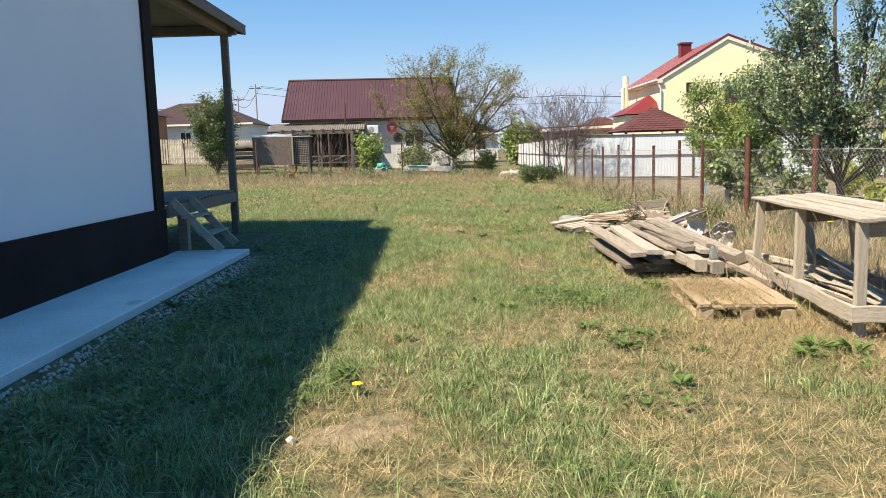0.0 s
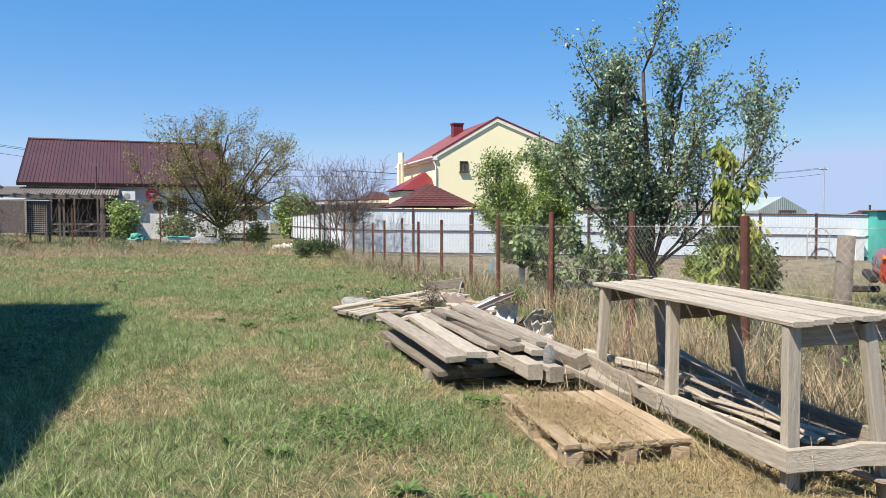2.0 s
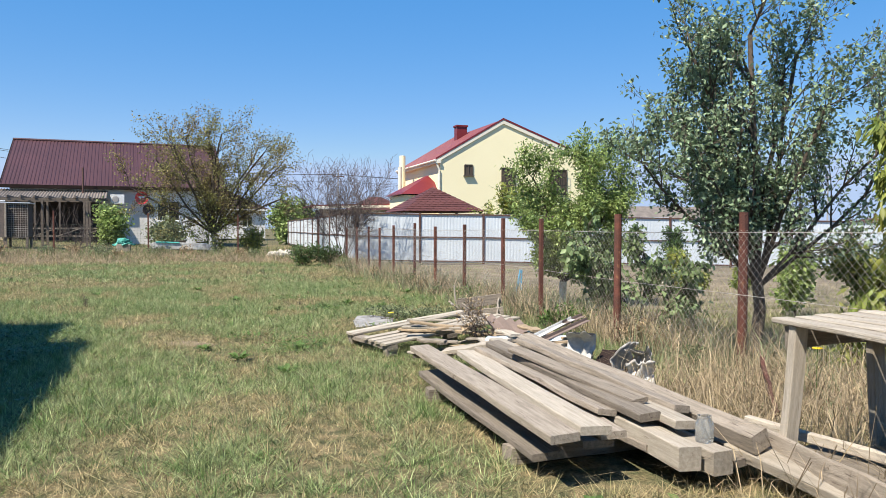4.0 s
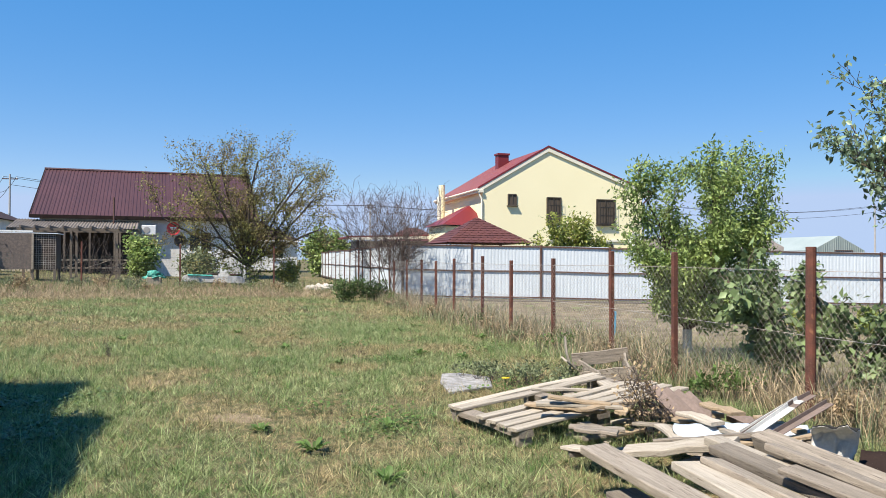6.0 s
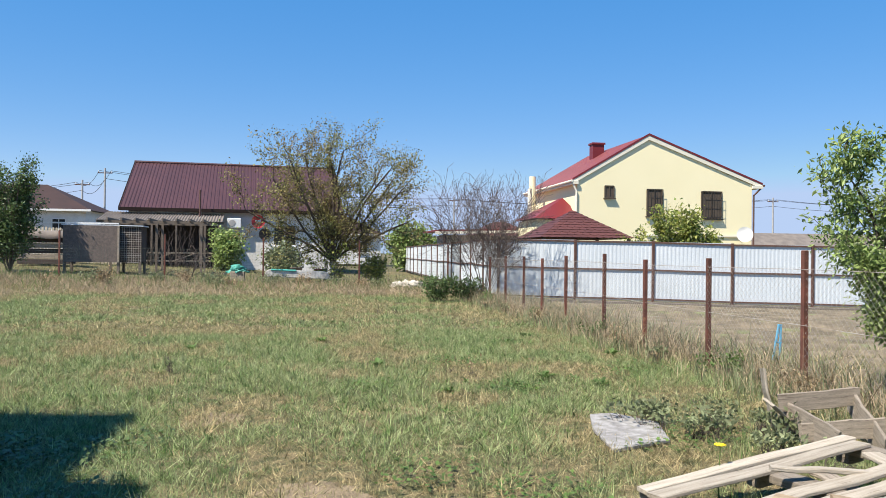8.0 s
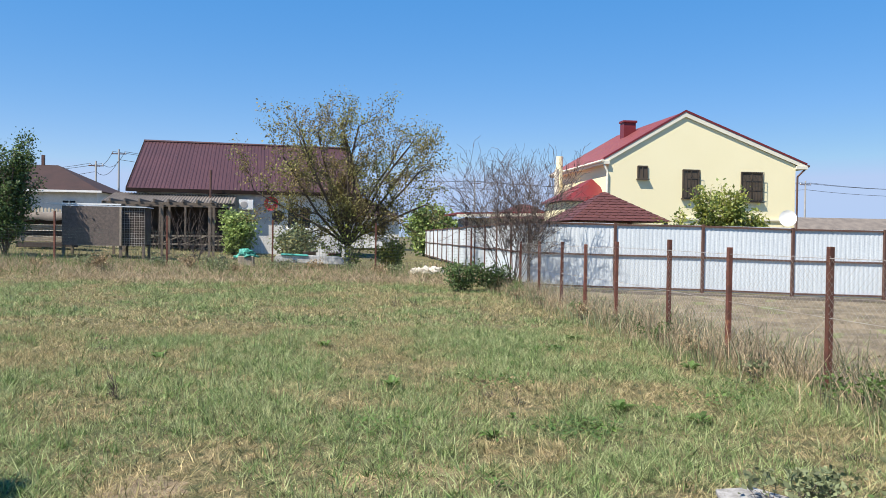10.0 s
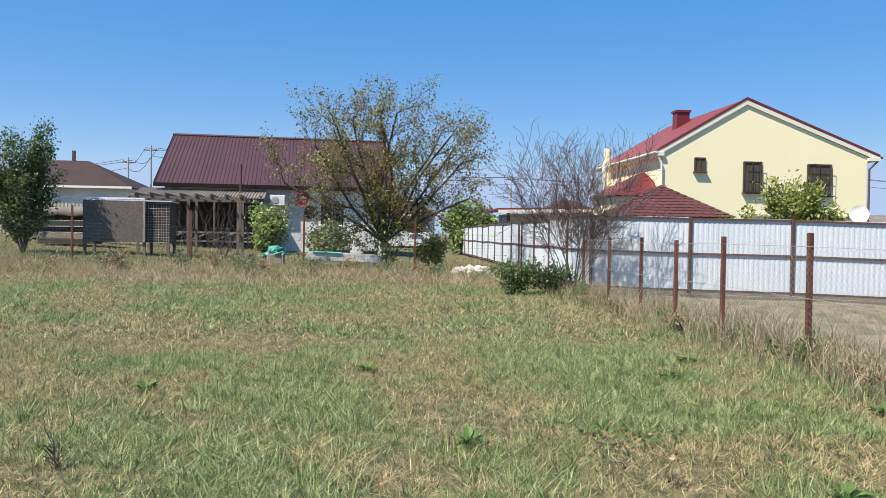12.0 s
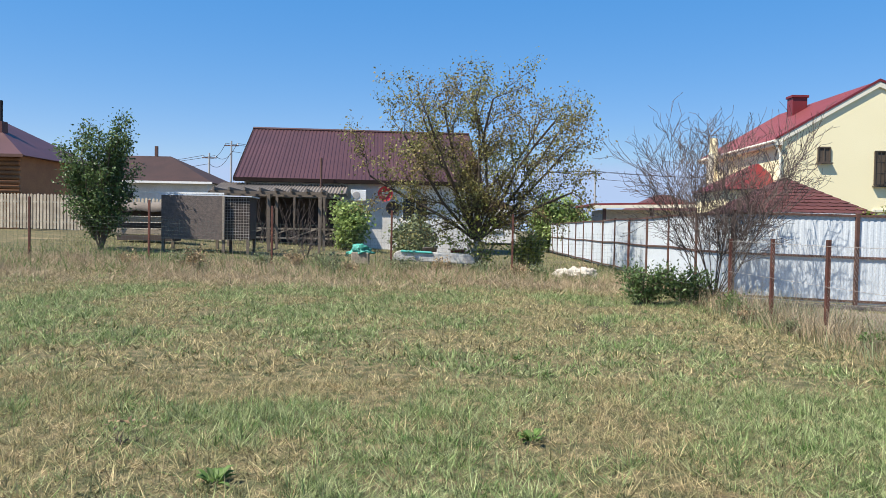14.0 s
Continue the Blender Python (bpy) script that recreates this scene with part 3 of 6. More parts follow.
def slope_sheet(parent, name, p, q, r, material, thick=0.04, pitch=0.2, label=""):
    """A ribbed roof slope: eave from p to q, ridge end above p at r; ribs run from eave to ridge."""
    p, q, r = Vector(p), Vector(q), Vector(r)
    bm = corrugated((q - p).length, (r - p).length, pitch, 0.03, 0.006)
    x = (q - p).normalized()
    z = (r - p)
    z = (z - x * z.dot(x)).normalized()
    y = z.cross(x)
    m = Matrix((x, y, z)).transposed().to_4x4()
    m.translation = p
    return part(name, bm, material, parent, label, m)


def yellow_house():
    D, E, R = 9.2, 5.55, 8.05
    z0 = gzf(19.5, 49)
    h = thing("cream_house", pose(17.8, 48.4, z0), "two-storey cream rendered house with red gable roof", "house")
    xl, xr = -4.0, 6.1
    ol, orr = xl - 0.3, xr + 0.6
    part("wall", prism([(xl, -0.3), (xr, -0.3), (xr, E + 0.05), (0, R - 0.14), (xl, E + 0.05)], D), CREAM, h, "cream rendered wall")
    slope_sheet(h, "roof_slope", (ol, D + 0.4, E + 0.08), (ol, -0.06, E + 0.08), (0, D + 0.4, R + 0.12), RED_TILE, label="red metal tile roof slope")
    slope_sheet(h, "roof_slope", (orr, -0.06, E + 0.08), (orr, D + 0.4, E + 0.08), (0, -0.06, R + 0.12), RED_TILE, label="red metal tile roof slope")
    for sgn, e, w in ((-1, ol, xl), (1, orr, xr)):
        part("rake_board", prism([(e, E - 0.16), (0, R - 0.16), (0, R + 0.07), (e, E + 0.05)], 0.05), CREAM_TRIM, h, "pale cream verge board", pose(0, -0.08, 0))
        part("verge_soffit", prism([(e, E - 0.07), (0, R - 0.07), (0, R - 0.02), (e, E - 0.02)], 0.03), CREAM_TRIM, h, "", pose(0, -0.03, 0))
        part("verge_cap", prism([(e, E + 0.06), (0, R + 0.08), (0, R + 0.19), (e, E + 0.16)], 0.09), RED_TILE, h, "", pose(0, -0.1, 0))
        part("eaves_box", B(((e + w) / 2, D / 2 + 0.13, E - 0.08), (abs(e - w) + 0.02, D + 0.53, 0.16)), CREAM_TRIM, h)
        part("gutter", T((e + sgn * 0.05, -0.15, E + 0.0), (e + sgn * 0.05, D + 0.4, E + 0.0), 0.065), CREAM_TRIM if sgn < 0 else STEEL_BROWN, h)
        bm = bmesh.new()
        tube(bm, (e + sgn * 0.02, -0.05, E - 0.05), (w + sgn * 0.08, -0.06, E - 0.55), 0.05)
        tube(bm, (w + sgn * 0.08, -0.06, E - 0.55), (w + sgn * 0.08, -0.06, 0.1), 0.05)
        part("downpipe", bm, CREAM_TRIM if sgn < 0 else STEEL_BROWN, h)
    window(h, pose(-2.22, -0.02, 5.03), 0.5, 0.6, False, BLIND, BLIND)
    window(h, pose(0.36, -0.02, 4.5), 0.86, 1.4, True, BLIND, BLIND)
    window(h, pose(3.68, -0.02, 4.43), 1.16, 1.45, True, BLIND, BLIND)
    window(h, pose(3.55, -0.02, 2.05), 1.2, 0.9, False, BLIND, BLIND)
    part("belt_course", B((3.0, -0.03, 2.72), (6.2, 0.07, 0.1)), CREAM_TRIM, h)
    chim = part("chimney", B((-0.85, 5.6, 7.7), (0.72, 0.6, 1.5), 0.01), RED_TILE, h, "red clad chimney")
    part("chimney_cap", B((-0.85, 5.6, 8.4), (0.84, 0.72, 0.12), 0.01), RED_TILE, chim)
    part("flue_pipe", T((-4.9, 5.6, 1.0), (-4.9, 5.6, 6.3), 0.2, n=12), CREAM, h, "cream clad flue pipe")
    part("flue_pipe", T((-5.25, 4.9, 0.5), (-5.25, 4.9, 5.5), 0.13, n=12), CREAM_TRIM, h)

    def hip(name, x0, x1, y0, y1, ze, xr_, yr, zr, material):
        bm = bmesh.new()
        c = [bm.verts.new(v) for v in ((x0, y0, ze), (x1, y0, ze), (x1, y1, ze), (x0, y1, ze))]
        t, u = bm.verts.new((xr_, yr, zr)), bm.verts.new((xr_, yr + 0.8, zr))
        for f in ((c[0], c[1], t), (c[1], c[2], u, t), (c[2], c[3], u), (c[3], c[0], t, u), c[::-1]):
            bm.faces.new(f)
        bmesh.ops.recalc_face_normals(bm, faces=bm.faces)
        return part(name, bm, material, h, "")
    hip("lower_roof", -6.3, -3.5, 0.3, 4.6, 3.55, -4.3, 1.6, 4.75, RED_TILE)
    part("lower_wall", B((-5.0, 2.5, 1.75), (2.1, 3.8, 3.5)), CREAM, h)
    dish = part("satellite_dish", lathe([(0.02, 0.0), (0.16, 0.02), (0.3, 0.05), (0.4, 0.1), (0.42, 0.11)]), WHITE, h, "white satellite dish", pose(5.25, -0.75, 2.8, 80, 0, -25), True)
    part("feed_arm", T((0, 0, 0.02), (0.1, -0.2, 0.55), 0.012, n=6), WHITE, dish)
    part("bracket", T((5.25, -0.75, 2.8), (5.3, 0.0, 2.75), 0.02, n=6), STEEL_BROWN, h)
    return h


yellow_house()


def pavilion():
    """The hipped garden pavilion whose scalloped shingle roof shows over the fence."""
    z0 = gzf(15, 44)
    g = thing("garden_pavilion", pose(12.1, 44.2, z0), "garden pavilion with brownish red scalloped hip roof", "pavilion")
    a, ze, zr = 2.2, 2.3, 3.65
    n = 11
    base = None
    for side in range(4):
        for r in range(n):
            f0, f1 = 1 - r / n, 1 - (r + 1) / n
            half = a * f0
            k = max(1, int(2 * half / 0.34))
            bm = bmesh.new()
            wdt = 2 * half / k
            for i in range(k):
                x = -half + (i + 0.5) * wdt
                z0r, z1r = ze + (zr - ze) * (1 - f0), ze + (zr - ze) * (1 - f1)
                y0r, y1r = -a * f0, -a * f1
                sk = f1 / f0
                v = [bm.verts.new(q) for q in ((x - wdt * 0.48, y0r + 0.03, z0r + 0.03), (x - wdt * 0.25, y0r - 0.03, z0r + 0.01), (x + wdt * 0.25, y0r - 0.03, z0r + 0.01), (x + wdt * 0.48, y0r + 0.03, z0r + 0.03), ((x + wdt * 0.5) * sk, y1r, z1r), ((x - wdt * 0.5) * sk, y1r, z1r))]
                bm.faces.new(v)
            part("shingle_course", bm, RED_DARK, g, "", pose(0, 0, 0, 0, 0, 90 * side))
    part("roof_deck", lathe([(a * 1.38, ze - 0.02), (0.02, zr - 0.02)], 4), RED_DARK, g, "", pose(0, 0, 0, 0, 0, 45))
    for x in (-2.0, 2.0):
        for y in (-2.0, 2.0):
            part("post", B((x, y, 1.15), (0.14, 0.14, 2.3)), WOOD_DECK, g)


pavilion()


def carport():
    z0 = 0.0
    c = thing("carport", pose(7.5, 53.5, z0), "low outbuilding with flat red-edged roof", "outbuilding")
    part("wall", B((3.2, 2.0, 1.25), (6.2, 3.6, 2.5)), STONE, c)
    part("roof", B((4.4, 1.9, 2.72), (10.0, 5.0, 0.1)), RED_TILE, c, "red metal edged flat roof", pose(0, 0, 0, 0, -1.5, 0))
    part("fascia", B((4.4, -0.62, 2.6), (10.0, 0.05, 0.16)), CREAM_TRIM, c, "", pose(0, 0, 0, 0, -1.5, 0))
    for x in (-0.1, 2.2, 4.4, 6.4):
        part("post", B((x, -0.4, 1.3), (0.15, 0.15, 2.6)), STEEL_BROWN, c)
    o = thing("far_cottage", pose(13.0, 63, 0), "far cottage with a red hip roof", "house")
    part("wall", B((0, 0, 1.3), (5, 5, 2.6)), CREAM, o)
    part("roof", lathe([(3.4, 2.6), (0.5, 3.7)], 4), RED_DARK, o, "", pose(0, 0, 0, 0, 0, 45))


carport()


def brown_house():
    ang = radians(5)
    z0 = 0.15
    h = thing("brown_roof_house", Matrix.Translation((-10.95, 57.0, z0)) @ Matrix.Rotation(ang, 4, "Z"), "whitewashed house with steep brown ribbed metal roof", "house")
    L, D, E, R = 12.2, 12.0, 3.75, 6.95
    part("wall", prism([(0.0, -0.2), (0, E + 0.1), (D / 2, R - 0.15), (D, E + 0.1), (D, -0.2)], L), WHITE_BRICK, h, "patchy whitewashed wall", Matrix(((0, 1, 0, 0), (1, 0, 0, 0), (0, 0, 1, 0), (0, 0, 0, 1))))
    n = 12
    wd = (L + 1.0) / n
    ln = math.hypot(D / 2 + 0.5, R - E + 0.32)
    for i in range(n):
        x = -0.5 + i * wd
        slope_sheet(h, "roof_sheet", (x, -0.5, E + 0.02), (x + wd - 0.004, -0.5, E + 0.02), (x, D / 2, R + 0.18), ROOF_BROWN, pitch=0.21)
    slope_sheet(h, "roof_sheet", (L + 0.5, D + 0.5, E), (-0.5, D + 0.5, E), (L + 0.5, D / 2, R + 0.18), ROOF_BROWN, pitch=0.21)
    part("ridge_cap", T((-0.5, D / 2, R + 0.19), (L + 0.5, D / 2, R + 0.19), 0.09, n=8), ROOF_BROWN, h)
    part("eaves_board", B((L / 2, -0.5, E - 0.08), (L + 1.0, 0.05, 0.2)), BROWN_PAINT, h)
    part("eaves_soffit", B((L / 2, -0.25, E - 0.15), (L + 0.9, 0.5, 0.04)), BROWN_PAINT, h)
    for s in (-0.5, L + 0.46):
        pts = [(-0.5, E - 0.1), (D / 2, R + 0.02), (D + 0.5, E - 0.1), (D + 0.5, E + 0.06), (D / 2, R + 0.2), (-0.5, E + 0.06)]
        part("verge_board", prism(pts, 0.05), BROWN_PAINT, h, "", Matrix(((0, 1, 0, s), (1, 0, 0, 0), (0, 0, 1, 0), (0, 0, 0, 1))))
    window(h, pose(9.1, -0.02, 2.25), 1.35, 1.25)
    window(h, pose(3.2, -0.02, 2.1), 1.3, 1.3)
    ac = part("air_conditioner", B((6.05, -0.3, 2.95), (0.82, 0.3, 0.58), 0.02), WHITE, h, "white air conditioner unit")
    part("fan_guard", lathe([(0.0, 0.02), (0.19, 0.015), (0.21, 0)], 20), POLE_GREY, ac, "", pose(5.93, -0.452, 2.95, 90, 0, 0))
    d = part("satellite_dish", lathe([(0.02, 0.0), (0.16, 0.02), (0.29, 0.05), (0.39, 0.09), (0.41, 0.1)]), DISH_RED, h, "red satellite dish with a white mark", pose(7.45, -0.75, 3.05, 96, 0, 12), True)
    bm = bmesh.new()
    box(bm, (0, 0.05, 0.05), (0.36, 0.09, 0.02))
    box(bm, (0.0, -0.07, 0.05), (0.24, 0.03, 0.02))
    part("marking", bm, WHITE, d, "white bars")
    part("feed_arm", T((0, -0.2, 0.07), (0, -0.1, 0.42), 0.015, n=6), POLE_GREY, d)
    part("bracket", T((7.45, -0.75, 3.05), (7.45, 0.0, 3.0), 0.025, n=6), POLE_GREY, h)
    d2 = part("satellite_dish", lathe([(0.02, 0.0), (0.16, 0.02), (0.29, 0.05), (0.37, 0.09)]), DARK_BOARD, h, "dark weathered satellite dish", pose(7.85, -0.8, 2.3, 96, 0, 12), True)
    part("feed_arm", T((0, -0.2, 0.07), (0, -0.1, 0.42), 0.015, n=6), POLE_GREY, d2)
    part("bracket", T((7.85, -0.8, 2.3), (7.85, 0.0, 2.25), 0.025, n=6), POLE_GREY, h)
    part("flue_pipe", T((4.1, -0.9, 2.9), (4.1, -0.9, 4.85), 0.06, n=8), STEEL_BROWN, h, "thin brown flue pipe")
    return h


brown_house()


def pergola():
    p = thing("pergola", Matrix.Translation((-11.6, 53.6, 0.3)) @ Matrix.Rotation(radians(5), 4, "Z"), "shaded lean-to pergola with grey sheet roof and dead vines", "pergola")
    for i in range(6):
        bm = corrugated(1.12, 3.6, 0.16, 0.03, 0.008, True)
        part("roof_sheet", bm, SLATE, p, "", Matrix.Translation((-0.3 + i * 1.12, 0.2, 2.75)) @ Matrix.Rotation(radians(-80), 4, "X"))
    for x in (0, 1.3, 2.6, 3.9, 5.2, 6.2):
        part("post", B((x, 0.3, 1.35), (0.1, 0.1, 2.75), 0.006), WOOD_DECK, p)
    part("beam", B((3.1, 0.3, 2.68), (6.8, 0.1, 0.14)), WOOD_DECK, p)
    part("back_screen", B((2.9, 3.2, 1.3), (6.4, 0.06, 2.6)), DARK_BOARD, p)
    for z in (0.5, 0.95):
        board("rail", (0, 0.28, z), (6.2, 0.28, z), 0.05, 0.09, WOOD_GREY, p)
    for i in range(5):
        a = i * 1.25
        board("brace", (a, 0.26, 0.5), (a + 1.2, 0.26, 0.95), 0.03, 0.06, WOOD_GREY, p)
    rnd = random.Random(9)
    vine = bmesh.new()
    for i in range(60):
        x, z = rnd.uniform(0, 6.2), 0.1
        q = Vector((x, 0.1 + rnd.uniform(-0.1, 0.1), z))
        for k in range(6):
            nq = q + Vector((rnd.uniform(-0.25, 0.25), rnd.uniform(-0.1, 0.1), rnd.uniform(0.2, 0.55)))
            if nq.z > 2.7:
                break
            tube(vine, q, nq, 0.016 - k * 0.002, n=4, caps=False)
            q = nq
    part("dead_vines", vine, TWIG, p, "bare brown vine stems")


pergola()


def hip_house(name, label, x, y, w, d, e, r, wall, roof, z0, chim=True, turn=0):
    h = thing(name, Matrix.Translation((x, y, z0)) @ Matrix.Rotation(radians(turn), 4, "Z"), label, "house")
    part("wall", B((0, 0, e / 2), (w, d, e)), wall, h)
    bm = bmesh.new()
    o = 0.5
    a = [bm.verts.new(v) for v in ((-w / 2 - o, -d / 2 - o, e), (w / 2 + o, -d / 2 - o, e), (w / 2 + o, d / 2 + o, e), (-w / 2 - o, d / 2 + o, e))]
    k = max(0.3, (w - d) / 2)
    t0, t1 = bm.verts.new((-k, 0, r)), bm.verts.new((k, 0, r))
    bm.faces.new((a[0], a[1], t1, t0)); bm.faces.new((a[1], a[2], t1)); bm.faces.new((a[2], a[3], t0, t1)); bm.faces.new((a[3], a[0], t0)); bm.faces.new(a[::-1])
    bmesh.ops.recalc_face_normals(bm, faces=bm.faces)
    part("roof", bm, roof, h, "hip roof")
    part("fascia", B((0, -d / 2 - o, e - 0.02), (w + 2 * o, 0.06, 0.16)), WHITE if wall is not LOG else STEEL_BROWN, h)
    for i in range(3):
        window(h, pose(-w / 2 + w * (i + 0.5) / 3, -d / 2 - 0.02, e - 1.25), 1.0, 1.1)
    if chim:
        part("chimney", B((0.6, 0, r + 0.25), (0.22, 0.22, 1.1)), STEEL_BROWN, h)
    return h


hip_house("hip_roof_cottage", "white cottage with dull brown hip roof and thin chimney", -24.0, 78.0, 12.0, 8.5, 4.1, 6.4, WHITE_BRICK, ROOF_FAR, 0.4)
lh = hip_house("log_house", "orange-brown log house with dark red hip roof", -29.2, 62.0, 12.0, 9.0, 4.3, 7.2, LOG, ROOF_BROWN, 0.6, False, 0)
for dx in (-0.3, 0, 0.3):
    part("chimney_pipe", T((3.4 + dx, -2.2, 5.2), (3.4 + dx, -2.2, 7.6), 0.12, n=10), BLACK, lh, "black round chimney pipe")
part("chimney", B((3.4, -2.2, 5.6), (1.1, 0.6, 1.6)), RED_DARK, lh)
for i in range(17):
    part("log", T((-6.05, -4.5, 0.13 + i * 0.25), (6.05, -4.5, 0.13 + i * 0.25), 0.135, n=8), LOG, lh, "", None, True)


def barn():
    b = thing("metal_barn", pose(63.5, 76, -0.4), "pale green ribbed metal barn with a dark window", "barn")
    part("wall", prism([(-3.4, 0), (3.4, 0), (3.4, 2.9), (0, 4.5), (-3.4, 2.9)], 12), BARN, b)
    for i in range(24):
        x = -3.3 + i * 0.287
        part("rib", B((x, -0.03, (2.9 + (3.4 - abs(x)) * 0.47) / 2), (0.06, 0.06, 2.9 + (3.4 - abs(x)) * 0.47)), BARN, b)
    window(b, pose(0.6, -0.06, 2.35), 2.3, 1.1, False, STEEL_BROWN)
    o = thing("long_shed", pose(52.0, 84, -0.4), "long low shed with grey sheet roof", "shed")
    part("wall", B((0, 0, 1.5), (17, 6, 3.0)), WOOD_DECK, o)
    part("roof", prism([(-3.5, 2.9), (0, 4.3), (3.5, 2.9)], 18), SLATE, o, "", Matrix(((0, 1, 0, -9), (1, 0, 0, 0), (0, 0, 1, 0), (0, 0, 0, 1))))
    hip_house("far_red_house", "distant house with a dull red roof", 92, 92, 9, 7, 2.0, 3.6, CREAM, RED_DARK, -0.8)
    hip_house("far_grey_house", "distant house with a grey brown roof", 56, 118, 14, 10, 3.0, 6.5, CREAM, ROOF_FAR, -0.4)
    hip_house("far_dark_house", "distant low house with brown roof", 1.0, 92, 11, 9, 3.0, 5.6, WHITE_BRICK, ROOF_FAR, 0.2)


barn()


def utility_pole(x, y, h, z0=0.0):
    p = thing("utility_pole", pose(x, y, z0), "grey concrete utility pole with crossarm and wires", "pole", "poles along the street")
    part("shaft", T((0, 0, -0.3), (0, 0, h), 0.14, 0.09, 8), POLE_GREY, p)
    part("crossarm", B((0, 0, h - 0.5), (1.5, 0.1, 0.1)), STEEL_BROWN, p)
    for dx in (-0.65, 0, 0.65):
        part("insulator", T((dx, 0, h - 0.45), (dx, 0, h - 0.25), 0.04, 0.03, 6), WHITE, p)


POLES = [(-46.0, 100, 8.5), (-24.6, 96, 8.8), (-22.6, 97, 10.2), (17.0, 104, 8.5), (58.0, 100, 9.0), (88.0, 96, 9.4)]
for q in POLES:
    utility_pole(*q)
for (xa, ya, ha), (xb, yb, hb) in zip(POLES, POLES[1:]):
    w = thing("overhead_wires", pose(0, 0, 0), "dark sagging overhead wires between poles", "wires", "overhead wires")
    for dz, dx in ((-0.25, -0.6), (-0.25, 0.6), (-1.1, 0)):
        bm = bmesh.new()
        n = 12
        pts = [Vector((xa + (xb - xa) * i / n + dx, ya + (yb - ya) * i / n, ha + (hb - ha) * i / n + dz - 0.9 * 4 * (i / n) * (1 - i / n))) for i in range(n + 1)]
        for a, b in zip(pts, pts[1:]):
            tube(bm, a, b, 0.022, n=4, caps=False)
        part("wire", bm, BLACK, w)


# ---------------------------------------------------------------- table, pallet and timber
def work_table():
    m = Matrix.Translation((2.86, 5.25, 0)) @ Matrix.Rotation(radians(-5.8), 4, "Z")
    t = thing("work_table", m, "rough weathered plank work table with splayed legs", "table")
    W, L, H = 0.56, 2.36, 0.83
    n = 5
    for i in range(n):
        x = -0.03 + (i + 0.5) * (W + 0.07) / n
        z = H + 0.03 * (i / n)
        board("top_board", (x, -0.07 + 0.015 * (i % 3), z), (x + 0.004, L + 0.05 - 0.02 * (i % 2), z), (W + 0.07) / n - 0.011, 0.026, WOOD_PALE, t)
    for y in (0.03, 1.2, L - 0.06):
        board("top_batten", (0.0, y, H - 0.075), (W + 0.02, y, H - 0.05), 0.03, 0.11, WOOD_GREY, t)
    board("apron_board", (W - 0.03, 0.06, H - 0.075), (W - 0.03, L, H - 0.075), 0.025, 0.12, WOOD_GREY, t)
    legs = [((0.02, 0.0), (0.03, 0.02)), ((W - 0.13, 0.0), (W - 0.02, -0.04)), ((0.03, 1.2), (0.02, 1.2)), ((W - 0.1, 1.24), (W, 1.24)), ((0.03, L - 0.1), (-0.01, L - 0.05)), ((W - 0.1, L - 0.1), (W, L - 0.05))]
    for k, ((xa, ya), (xb, yb)) in enumerate(legs):
        g = gzf(2.86 + xb, 5.25 + yb) - 0.04
        o = obj("leg", plank_mesh((Vector((xb, yb, g)) - Vector((xa, ya, H))).length, 0.075, 0.055, 70 + k, 0.002), WOOD_PALE)
        o.parent = t
        o.matrix_basis = span((xb, yb, g), (xa, ya, H - 0.016), (0, 1, 0))
    board("side_rail", (-0.035, -0.08, 0.18), (-0.035, 1.28, 0.17), 0.03, 0.12, WOOD_PALE, t)
    board("side_rail", (-0.04, 1.25, 0.165), (-0.04, L + 0.1, 0.21), 0.03, 0.12, WOOD_GREY, t)
    board("side_rail", (W + 0.03, 0.0, 0.19), (W + 0.03, L, 0.21), 0.03, 0.13, WOOD_GREY, t)
    board("end_rail", (-0.06, -0.09, 0.185), (W + 0.04, -0.1, 0.20), 0.035, 0.115, WOOD_PALE, t)
    for y in (0.1, 1.3, L - 0.15):
        board("cross_rail", (-0.03, y, 0.12), (W + 0.03, y, 0.12), 0.05, 0.04, WOOD_GREY, t)


work_table()

rnd = random.Random(31)
for i in range(9):
    a = Vector((3.12 + rnd.uniform(-0.05, 0.25), 5.55 + rnd.uniform(-0.3, 0.3), 0.14 + 0.012 * i))
    d = Vector((rnd.uniform(-0.25, 0.15), 1, rnd.uniform(-0.02, 0.12))).normalized() * rnd.uniform(0.6, 1.3)
    tagged(board("lath", a, a + d, rnd.uniform(0.03, 0.07), 0.012, WOOD_PALE if i % 3 else WOOD_GREY), "thin split wooden lath lying under the table", "lath", "laths under the table")
for i, (a, b, w) in enumerate((((3.35, 5.4, 0.17), (3.5, 7.3, 0.16), 0.16), ((3.2, 6.0, 0.16), (3.3, 7.6, 0.17), 0.14), ((3.12, 5.35, 0.12), (3.42, 5.0, 0.03), 0.05), ((3.2, 5.5, 0.1), (3.42, 4.92, -0.01), 0.05))):
    tagged(board("scrap_board", a, b, w, 0.022, WOOD_GREY), "dark old board lying under the table", "board", "scrap boards")
tagged(board("round_stick", (3.15, 7.9, 0.25), (3.55, 6.5, 0.2), 0.05, 0.05, WOOD_PALE), "peeled round stick lying under the table", "stick")


